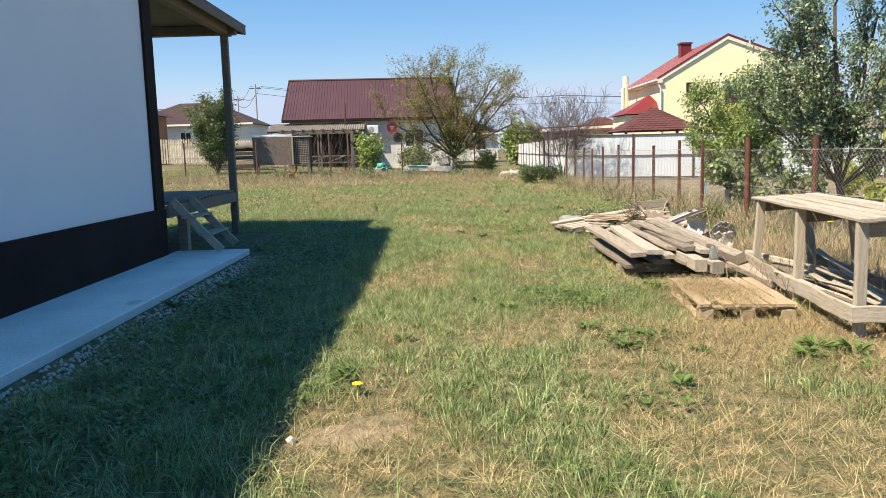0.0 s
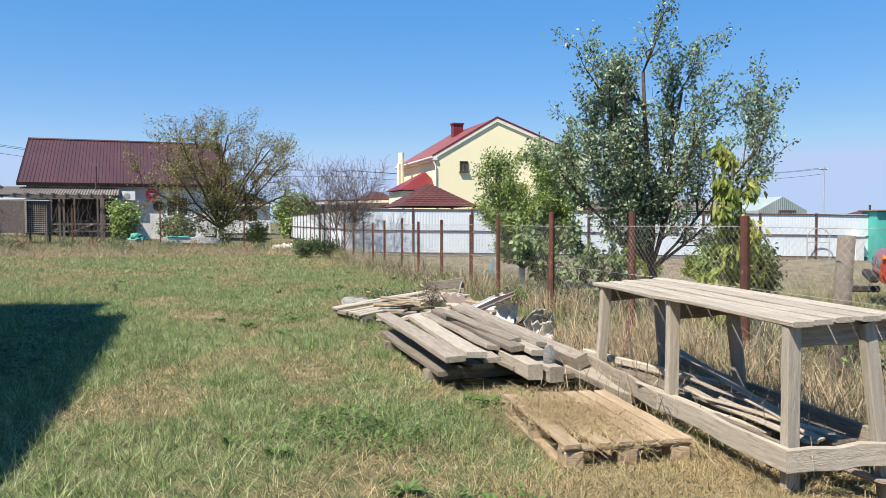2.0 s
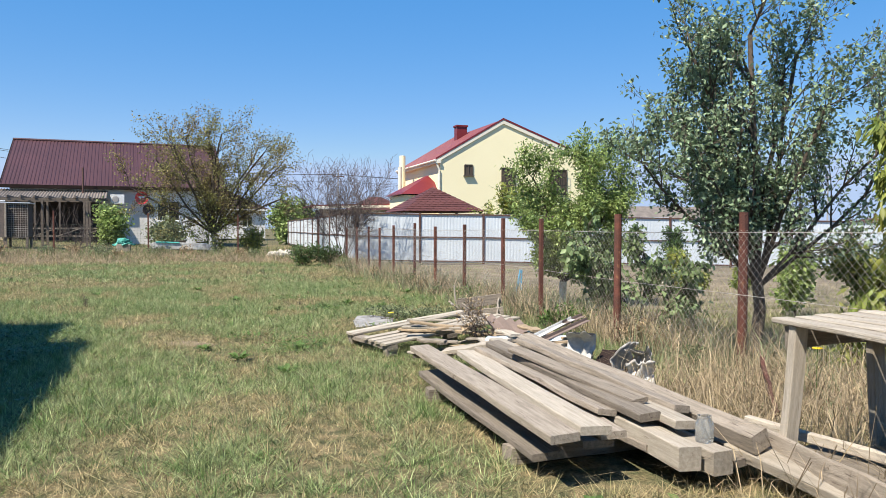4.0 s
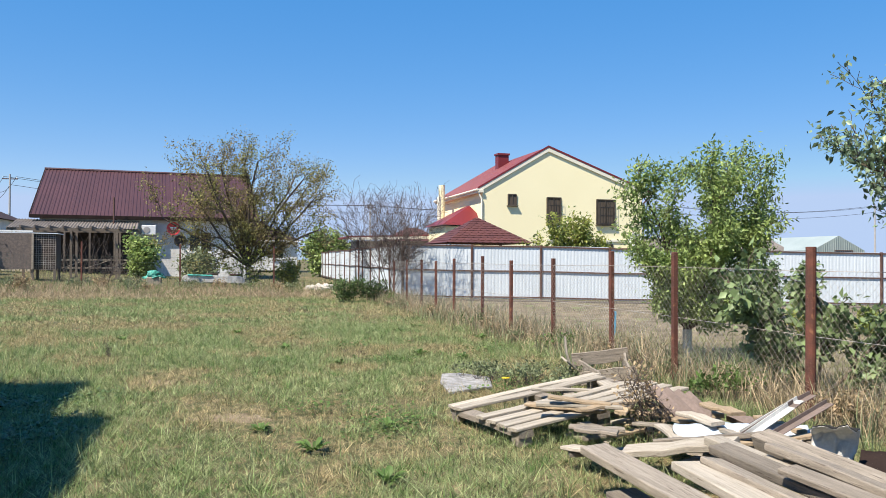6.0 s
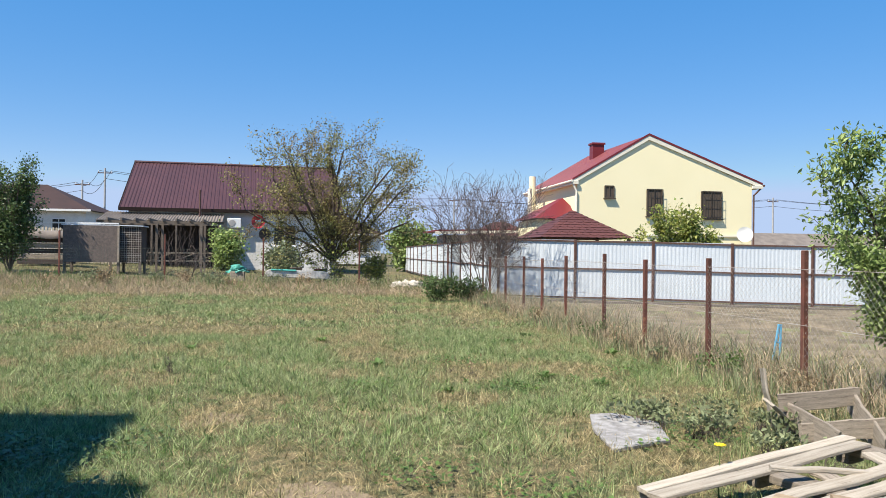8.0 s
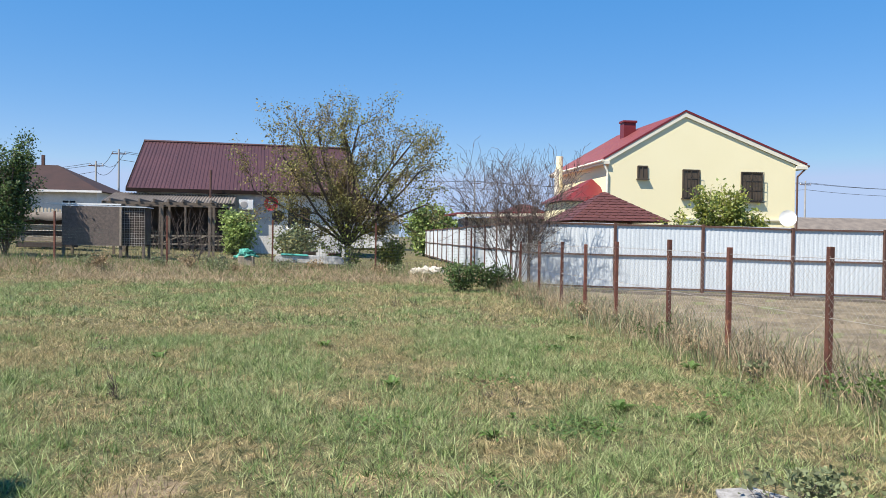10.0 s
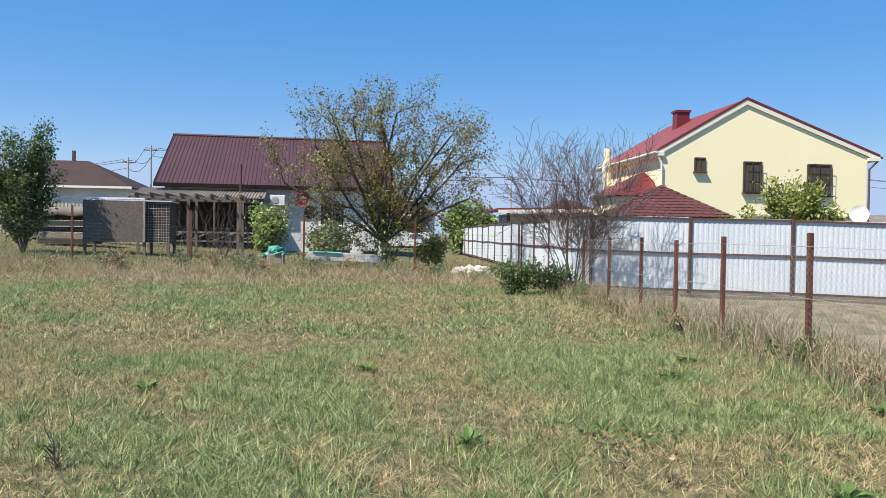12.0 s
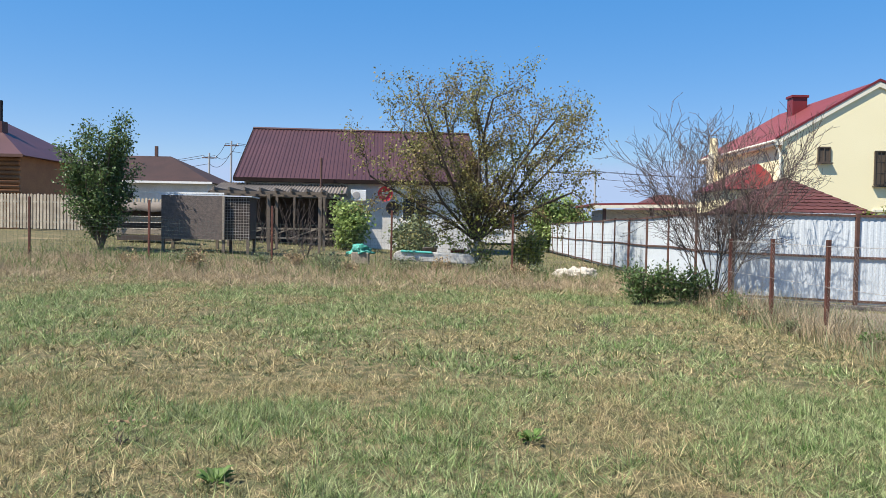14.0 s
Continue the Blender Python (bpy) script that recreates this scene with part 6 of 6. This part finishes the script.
LAWN = "short patchy green and dry lawn grass"
for n, x0, x1, y0, y1, r, tall, w0, w1 in ((5600, -2.8, 4.6, 2.2, 5.2, 0.035, 0.019, 0.003, 0.0065), (5800, -2.8, 4.6, 5.2, 8.0, 0.035, 0.019, 0.0035, 0.007), (10000, -2.8, 4.6, 8.0, 14.0, 0.04, 0.018, 0.004, 0.008), (19000, -4.5, 4.9, 14.0, 23.0, 0.045, 0.017, 0.005, 0.010),
                                           (3500, -10.0, -4.5, 14.0, 23.0, 0.05, 0.018, 0.008, 0.013), (14000, -16.0, 5.0, 23.0, 34.0, 0.06, 0.017, 0.011, 0.02), (4000, -20.0, 5.0, 34.0, 38.5, 0.08, 0.02, 0.012, 0.018)):
    per = 14
    cx, cy = scatter(int(n * 1.5), x0, x1, y0, y1, lambda x, y: np.ones(len(x), bool))
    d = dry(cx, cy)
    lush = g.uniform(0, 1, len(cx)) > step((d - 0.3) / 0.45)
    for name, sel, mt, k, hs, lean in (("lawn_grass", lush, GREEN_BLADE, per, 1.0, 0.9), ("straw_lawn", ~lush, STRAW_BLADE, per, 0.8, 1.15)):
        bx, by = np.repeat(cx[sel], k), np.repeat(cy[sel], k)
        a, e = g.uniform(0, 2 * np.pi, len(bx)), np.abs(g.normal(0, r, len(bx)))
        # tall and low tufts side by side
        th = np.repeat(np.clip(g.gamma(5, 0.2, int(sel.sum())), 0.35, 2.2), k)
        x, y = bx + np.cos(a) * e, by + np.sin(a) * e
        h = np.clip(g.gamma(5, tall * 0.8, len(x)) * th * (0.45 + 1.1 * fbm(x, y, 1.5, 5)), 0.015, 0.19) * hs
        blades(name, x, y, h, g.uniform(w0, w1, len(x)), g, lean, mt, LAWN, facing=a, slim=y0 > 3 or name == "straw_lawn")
    # pale filler blades left out of the house's shadow to keep it dark
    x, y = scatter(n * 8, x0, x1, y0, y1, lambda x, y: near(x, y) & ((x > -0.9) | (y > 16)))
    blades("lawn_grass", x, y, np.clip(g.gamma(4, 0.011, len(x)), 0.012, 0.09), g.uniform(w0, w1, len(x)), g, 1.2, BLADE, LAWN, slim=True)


def ground_leaves(name, spots, n, size, material, label):
    """Low creeping weeds: many small flat leaves spread over rounded patches."""
    q = np.random.default_rng(len(spots) * 7 + 1)
    P = []
    for cx, cy, r in spots:
        k = int(n * r * r)
        a, d = q.uniform(0, 6.283, k), r * np.sqrt(q.uniform(0, 1, k)) * (0.7 + 0.5 * q.uniform(0, 1, k))
        px, py = cx + d * np.cos(a), cy + d * np.sin(a)
        P.append(np.stack([px, py, gz(px, py) + q.uniform(0.01, 0.07, k)], -1))
    P = np.concatenate(P)
    P = P[clear_of(P[:, 0], P[:, 1])]
    k = len(P)
    a = q.uniform(0, 6.283, k)
    D = np.stack([np.cos(a), np.sin(a), q.uniform(-0.2, 0.6, k)], -1)
    S = np.stack([-np.sin(a), np.cos(a), q.uniform(-0.3, 0.3, k)], -1)
    ln = size * q.uniform(0.5, 1.3, (k, 1))
    V = np.stack([P, P + D * ln * 0.5 + S * ln * 0.33, P + D * ln, P + D * ln * 0.5 - S * ln * 0.33], 1).reshape(-1, 3)
    ob = arrays(name, V, np.arange(4 * k).reshape(-1, 4), material)
    tagged(ob, label, "weeds", kind="stuff")


ground_leaves("creeping_weeds", [(0.9, 7.0, 0.4), (1.5, 7.0, 0.4), (1.2, 6.7, 0.35), (0.8, 13.7, 0.35), (2.25, 8.4, 0.3), (1.25, 12.8, 0.4), (2.7, 14.3, 0.4), (3.1, 14.6, 0.4), (2.0, 16.6, 0.3), (1.4, 13.2, 0.4), (0.65, 16.8, 0.3),
                                  (2.15, 16.6, 0.35), (1.9, 18.5, 0.4), (3.55, 17.5, 0.4), (4.2, 18.0, 0.4), (1.4, 5.4, 0.35), (1.0, 7.1, 0.35), (1.15, 4.0, 0.25), (-0.65, 4.4, 0.3), (2.5, 4.7, 0.4), (2.9, 20.5, 0.4)], 1500, 0.04, LEAF_WEED, "low creeping green weeds in the lawn")
q = random.Random(19)
# weeds by the slab, set thicker and darker to deepen the house's shadow
ground_leaves("wall_weeds", [(q.uniform(-2.6, -1.1), q.uniform(3.0, 15.0), q.uniform(0.25, 0.5)) for i in range(80)], 1400, 0.042, LEAF_DARK, "dark green creeping weeds along the path slab")
x, y = scatter(60000, -16.0, 7.0, 38.0, 56.0, near)
blades("garden_grass", x, y, np.clip(g.gamma(4, 0.03, len(x)), 0.03, 0.3), g.uniform(0.012, 0.02, len(x)), g, 0.5, BLADE, "green garden grass behind the wire fence", slim=True)
x, y = scatter(70000, 5.4, 16.0, 4.0, 15.0, near)
blades("meadow_grass", x, y, np.clip(g.gamma(4, 0.035, len(x)), 0.03, 0.35), g.uniform(0.005, 0.01, len(x)), g, 0.5, BLADE, "uncut green grass on the neighbour's plot", slim=True)
# fallen straw-dry blades in between
x, y = scatter(70000, -2.7, 4.6, 2.2, 26.0, lambda x, y: g.uniform(0, 1, len(x)) < 0.6 - 0.4 * noise2(x, y, 1.1, 0.3))
blades("dry_grass", x, y, g.uniform(0.01, 0.045, len(x)), g.uniform(0.003, 0.006, len(x)), g, 2.6, STRAW, "flattened straw-dry grass", slim=True)
# tall dry weeds along the wire fence
x, y = scatter(60000, 3.9, 6.3, 5.0, 31.4, lambda x, y: g.uniform(0, 1, len(x)) < np.exp(-((x - 5.0) / 0.5) ** 2) * (0.55 + 0.6 * noise2(x, y, 1.6, 4.0)))
blades("tall_dry_weeds", x, y, np.clip(g.gamma(4, 0.09, len(x)), 0.06, 0.85), g.uniform(0.004, 0.008, len(x)), g, 0.98, WEED_STRAW, "tall straw-dry weeds along the wire fence")
x, y = scatter(26000, 2.6, 4.8, 3.0, 9.8, lambda x, y: g.uniform(0, 1, len(x)) < np.clip((x - 2.6) / 1.6, 0.1, 1) * (0.6 + 0.5 * noise2(x, y, 2.1, 4.0)))
h = np.clip(g.gamma(5, 0.06, len(x)), 0.05, 0.7) * np.where((y < 5.3) & (x < 4.3), 0.3, 1.0)
blades("tall_dry_weeds", x, y, h, g.uniform(0.003, 0.007, len(x)), g, 0.91, WEED_STRAW, "tall straw-dry weeds behind the work table")
x, y = scatter(14000, 4.2, 6.2, 5.5, 31.0, lambda x, y: g.uniform(0, 1, len(x)) < 0.45 + 0.5 * noise2(x, y, 1.3, 6.0))
blades("green_weeds", x, y, np.clip(g.gamma(5, 0.06, len(x)), 0.06, 0.6), g.uniform(0.006, 0.012, len(x)), g, 0.5, LEAF_GREY, "grey-green weeds along the wire fence", "weeds")
# brown weed belt before the garden fence
x, y = scatter(190000, -15.0, 5.2, 32.5, 40.5, lambda x, y: g.uniform(0, 1, len(x)) < np.clip((y - 32.5) / 5, 0.1, 0.8) * (0.6 + 0.6 * noise2(x, y, 0.9, 3.0)))
blades("weed_belt", x, y, np.clip(g.gamma(3, 0.085, len(x)), 0.05, 0.8), g.uniform(0.01, 0.02, len(x)), g, 1.30, WEED_STRAW, "brown dry weed belt before the garden fence", "weeds", slim=True)
x, y = scatter(22000, -17.0, 6.0, 35.5, 41.5, lambda x, y: g.uniform(0, 1, len(x)) < 0.5 + 0.6 * noise2(x, y, 1.2, 5.0))
blades("weed_belt", x, y, np.clip(g.gamma(4, 0.08, len(x)), 0.06, 0.9), g.uniform(0.014, 0.028, len(x)), g, 0.9, LEAF_WEED, "green weeds before the garden fence", "weeds", slim=True)
# straw on the pallet and round it
x, y = g.normal(2.3, 0.14, 6000), g.normal(6.45, 0.3, 6000)
ob = blades("straw_heap", x, y, g.uniform(0.01, 0.07, 6000), g.uniform(0.003, 0.005, 6000), g, 2.6, STRAW, "loose dry straw on the pallet", "straw")
ob.location.z = 0.14
x, y = g.uniform(1.5, 3.7, 12000), g.normal(5.35, 0.4, 12000)
blades("straw_heap", x, y, g.uniform(0.02, 0.1, 12000), g.uniform(0.003, 0.006, 12000), g, 2.0, STRAW, "loose dry straw before the table", "straw")


def rosette(name, spots, size, per, rise, material, label, seed):
    """Low plants of broad pointed leaves round a heart."""
    q = np.random.default_rng(seed)
    for (x, y, s) in spots:
        tips = []
        for i in range(per):
            a = q.uniform(0, 6.283)
            tips.append((Vector((0.03 * math.cos(a), 0.03 * math.sin(a), 0.01 + q.uniform(0, rise))), Vector((math.cos(a), math.sin(a), q.uniform(0.2, 1.1))).normalized()))
        V, F = [], []
        for p, d in tips:
            sd = d.cross(Vector((0, 0, 1))).normalized()
            up = sd.cross(d)
            ln = size * q.uniform(0.6, 1.2)
            w = ln * q.uniform(0.16, 0.24)
            b = len(V)
            for f, wf, dr in ((0, 0.15, 0), (0.3, 0.9, 0.02), (0.65, 0.85, -0.03), (1.0, 0.0, -0.22)):
                c = p + d * ln * f + Vector((0, 0, dr * ln))
                if wf:
                    V += [c - sd * w * wf + up * w * 0.3, c, c + sd * w * wf + up * w * 0.3]
                else:
                    V.append(c)
            for r in (0, 3):
                F += [(b + r, b + r + 1, b + r + 4, b + r + 3), (b + r + 1, b + r + 2, b + r + 5, b + r + 4)]
            F += [(b + 6, b + 7, b + 9), (b + 7, b + 8, b + 9)]
        me = bpy.data.meshes.new(name)
        me.from_pydata([tuple(v) for v in V], [], F)
        me.materials.append(material)
        ob = new(name, me)
        ob.matrix_basis = pose(x, y, gzf(x, y), 0, 0, 0) @ Matrix.Diagonal((s, s, s, 1))
        tagged(ob, label, "weed", "broad-leaved weeds")


q = random.Random(77)
spots = [(1.25, 5.2, 1), (1.45, 5.5, 0.9), (1.1, 5.8, 0.8), (1.35, 4.3, 0.8), (1.7, 5.0, 0.7), (2.45, 4.95, 1.1), (2.65, 4.85, 1.2), (2.3, 4.75, 1.0), (2.1, 7.35, 1.0), (2.35, 7.3, 1.0), (2.0, 7.5, 0.8), (0.55, 6.6, 0.8), (0.3, 6.9, 0.7),
         (0.65, 12.2, 1.2), (1.0, 11.3, 1.0), (0.3, 12.9, 0.9), (1.3, 12.8, 1.0), (3.1, 16.8, 1.1), (2.6, 17.2, 1.2), (0.85, 18.4, 1.2), (1.4, 16.4, 0.9), (-0.6, 4.6, 0.9), (-1.2, 4.9, 1.0), (-0.3, 5.5, 0.8), (-0.9, 6.6, 0.8), (0.2, 21.0, 1.1), (-1.6, 20.0, 1.0), (-2.3, 8.0, 1.1), (-2.5, 7.0, 1.1), (-2.0, 6.0, 1.0), (3.0, 20.5, 1.2), (3.6, 21.5, 1.3), (4.1, 19.0, 1.2)]
rosette("broad_leaf_weed", spots, 0.1, 20, 0.03, LEAF_WEED, "bright green broad-leaved weed rosette", 5)
rosette("broad_leaf_weed", [(q.uniform(-2.6, 4.2), q.uniform(4, 30), q.uniform(0.5, 1.0)) for i in range(30)], 0.07, 12, 0.03, LEAF_WEED, "small green weed rosette in lawn", 6)
def bushy(x, y, h, leaf, seed, label, size=0.05):
    tree("bushy_weed", label, (x, y), [((0.6 * math.cos(a), 0.6 * math.sin(a), 1), h, 0.005) for a in np.linspace(0, 4.9, 5)], cfg(1, (2,), 0.6, 0.2, 0.0, 0.8, 0, 0.0016), leaf, 3, (size, 0.26), 0.04, 0.1, seed, TWIG, "weed")


for i in range(6):
    bushy(2.75 + 0.17 * i, 14.7 + 0.3 * math.sin(i * 2.1), 0.16, LEAF_GREY, 100 + i, "bushy grey-green weed beside rubble")
for i, (x, y, s) in enumerate(((5.3, 5.5, 0.5), (5.2, 6.4, 0.5), (5.6, 6.0, 0.6), (5.5, 7.6, 0.4), (4.5, 13.2, 0.2))):
    bushy(x, y, s, (LEAF_YELLOW, LEAF_WEED, LEAF_GREY)[i % 3], 120 + i, "bushy weed with yellowing leaves at the wire fence", 0.07)
q = random.Random(23)
for i in range(9):
    bushy(2.65 + 0.13 * i, 13.45 + q.uniform(0, 1.6), q.uniform(0.12, 0.2), LEAF_GREY, 240 + i, "bushy grey-green weed beside rubble")
for i in range(15):
    y = 10.5 + i * 1.35
    bushy(4.75 + q.uniform(-0.35, 0.25), y, q.uniform(0.16, 0.34), (LEAF_GREY, LEAF_BROWN, LEAF_WEED)[i % 3], 140 + i, ("bushy grey-green weed at the wire fence", "dead brown bushy weed at the wire fence", "bushy green weed at the wire fence")[i % 3])
for i, (x, y) in enumerate(((1.5, 16.3), (1.72, 17.9), (1.81, 17.6), (2.33, 17.55), (2.6, 17.9), (4.4, 18.3), (2.0, 18.1), (3.7, 15.8), (-2.4, 20.8))):
    bushy(x, y, 0.075 + 0.015 * (i % 3), LEAF_BROWN, 170 + i, "low dead brown weed tangle in the lawn", 0.04)
for i in range(13):
    bushy(-9.0 + i * 1.05 + q.uniform(-0.3, 0.3), q.uniform(36.6, 39.2), q.uniform(0.28, 0.6), (LEAF_BROWN, LEAF_GREY)[i % 2], 190 + i, ("dead brown bushy weed before the garden fence", "grey-green bushy weed before the garden fence")[i % 2], 0.07)
for x, y, h in ((2.35, 13.0, 0.32), (-0.52, 4.28, 0.07), (4.6, 9.1, 0.5), (4.45, 8.8, 0.45)):
    f = thing("yellow_flower", pose(x, y, gzf(x, y)), "single yellow flower on a thin stem", "flower", "yellow flowers")
    part("stem", T((0, 0, 0), (0.01, 0, h), 0.003, n=5), LEAF_WEED, f)
    for i in range(9):
        part("petal", prism([(0, 0), (0.03, 0.012), (0.035, 0), (0.03, -0.012)], 0.003), FLOWER, f, "", Matrix.Translation((0.01, 0, h)) @ Matrix.Rotation(i * 0.698, 4, "Z") @ Matrix.Rotation(radians(75), 4, "X"))
tree("dry_stalk", "dead brown thistle stalk before the slatted pallet", (3.0, 11.75), [((0.1, 0, 1), 0.5, 0.006), ((-0.1, 0.1, 1), 0.45, 0.005), ((0.2, -0.1, 1), 0.4, 0.005)], cfg(2, (2, 2), 0.5, 0.12, 0.03, 0.9, 0, 0.0016), LEAF_BROWN, 1, (0.03, 0.3), 0.02, 0.2, 81, TWIG, "weed", share=0.5)
for i, (x, y) in enumerate(((-1.5, 18.0), (1.5, 26.5), (1.9, 26.7))):
    tree("dry_stalk", "dark dead weed stalks in lawn", (x, y), [((0.2, 0, 1), 0.17, 0.003), ((-0.2, 0.1, 1), 0.15, 0.003), ((0.05, -0.1, 1), 0.2, 0.003)], cfg(1, (2,), 0.5, 0.12, 0.03, 0.9, 0, 0.0025), None, 0, (0.04, 0.3), 0.02, 0.2, 90 + i, TWIG, "weed")
# litter of straw on the open ground round pallet and table, and sparse weeds over the tilled plot
x, y = scatter(40000, 1.2, 4.4, 3.0, 9.0, lambda x, y: g.uniform(0, 1, len(x)) < np.exp(-((x - 2.9) / 1.0) ** 2))
blades("straw_litter", x, y, g.uniform(0.015, 0.08, len(x)), g.uniform(0.003, 0.006, len(x)), g, 2.2, STRAW, "loose dry straw round the timber", "straw", slim=True)
x, y = scatter(60000, 5.6, 18.0, 12.5, 30.0, lambda x, y: g.uniform(0, 1, len(x)) < np.clip(0.35 + 0.8 * noise2(x, y, 0.9, 2.2), 0.02, 1) * np.clip(1.25 - (x - 5.6) / 6, 0.12, 1))
blades("plot_weeds", x, y, np.clip(g.gamma(4, 0.03, len(x)), 0.03, 0.3), g.uniform(0.006, 0.014, len(x)), g, 0.7, BLADE, "thin weeds over tilled garden soil", "weeds", slim=True)
x, y = scatter(30000, 5.9, 16.0, 13.2, 29.5, lambda x, y: g.uniform(0, 1, len(x)) < 0.35 + 0.4 * noise2(x, y, 2.7, 3.3))
blades("soil_clods", x, y, g.uniform(0.02, 0.07, len(x)), g.uniform(0.04, 0.11, len(x)), g, 0.6, TILLED, "loose clods over tilled garden soil", "soil", slim=True)
x, y = scatter(70000, 6.0, 15.0, 13.0, 20.0, lambda x, y: g.uniform(0, 1, len(x)) < np.clip((20.5 - y) / 5, 0, 1) * np.clip(0.6 + 0.5 * noise2(x, y, 1.7, 1.2), 0, 1))
blades("plot_weeds", x, y, np.clip(g.gamma(4, 0.035, len(x)), 0.03, 0.3), g.uniform(0.007, 0.014, len(x)), g, 0.7, BLADE, "green weeds at the edge of the tilled plot", "weeds", slim=True)
# worn spots strewn with dead grass
x, y = scatter(90000, -2.6, 4.4, 2.5, 24.0, lambda x, y: dry(x, y) > 0.55)
blades("dead_grass", x, y, g.uniform(0.006, 0.03, len(x)), g.uniform(0.004, 0.008, len(x)), g, 2.6, STRAW, "short dead grass on worn soil", slim=True)
spot = [(np.array([cx, cy]), r, int(15000 * r * r)) for cx, cy, r in WORN]
P = np.concatenate([c + g.normal(0, r * 0.62, (n, 2)) for c, r, n in spot])
P = P[clear_of(P[:, 0], P[:, 1])]
blades("dead_grass", P[:, 0], P[:, 1], g.uniform(0.006, 0.022, len(P)), g.uniform(0.004, 0.009, len(P)), g, 3.2, STRAW, "flattened dead grass over trodden soil", slim=True)
# gravel strewn along the concrete path
x, y = g.normal(-2.45, 0.22, 2600), g.uniform(3.0, 10.5, 2600)
k = x > -2.68
x, y, r = x[k], y[k], g.uniform(0.006, 0.022, int(k.sum()))
z = gz(x, y) + 0.016
tips = np.stack([np.stack([x + r * dx, y + r * dy, z + r * dz], -1) for dx, dy, dz in ((1, 0, 0), (0.1, 0.9, 0.1), (-1, 0.2, 0), (0, -0.9, -0.1), (0.1, 0, 0.8), (0, 0, -0.8))], 1).reshape(-1, 3)
b = (np.arange(len(x)) * 6)[:, None]
F = np.concatenate([b + np.array([f]) for f in ((0, 1, 4), (1, 2, 4), (2, 3, 4), (3, 0, 4), (1, 0, 5), (2, 1, 5), (3, 2, 5), (0, 3, 5))])
tagged(arrays("gravel", tips, F, STONE), "pale gravel strewn in grass beside the path", "gravel", kind="stuff")
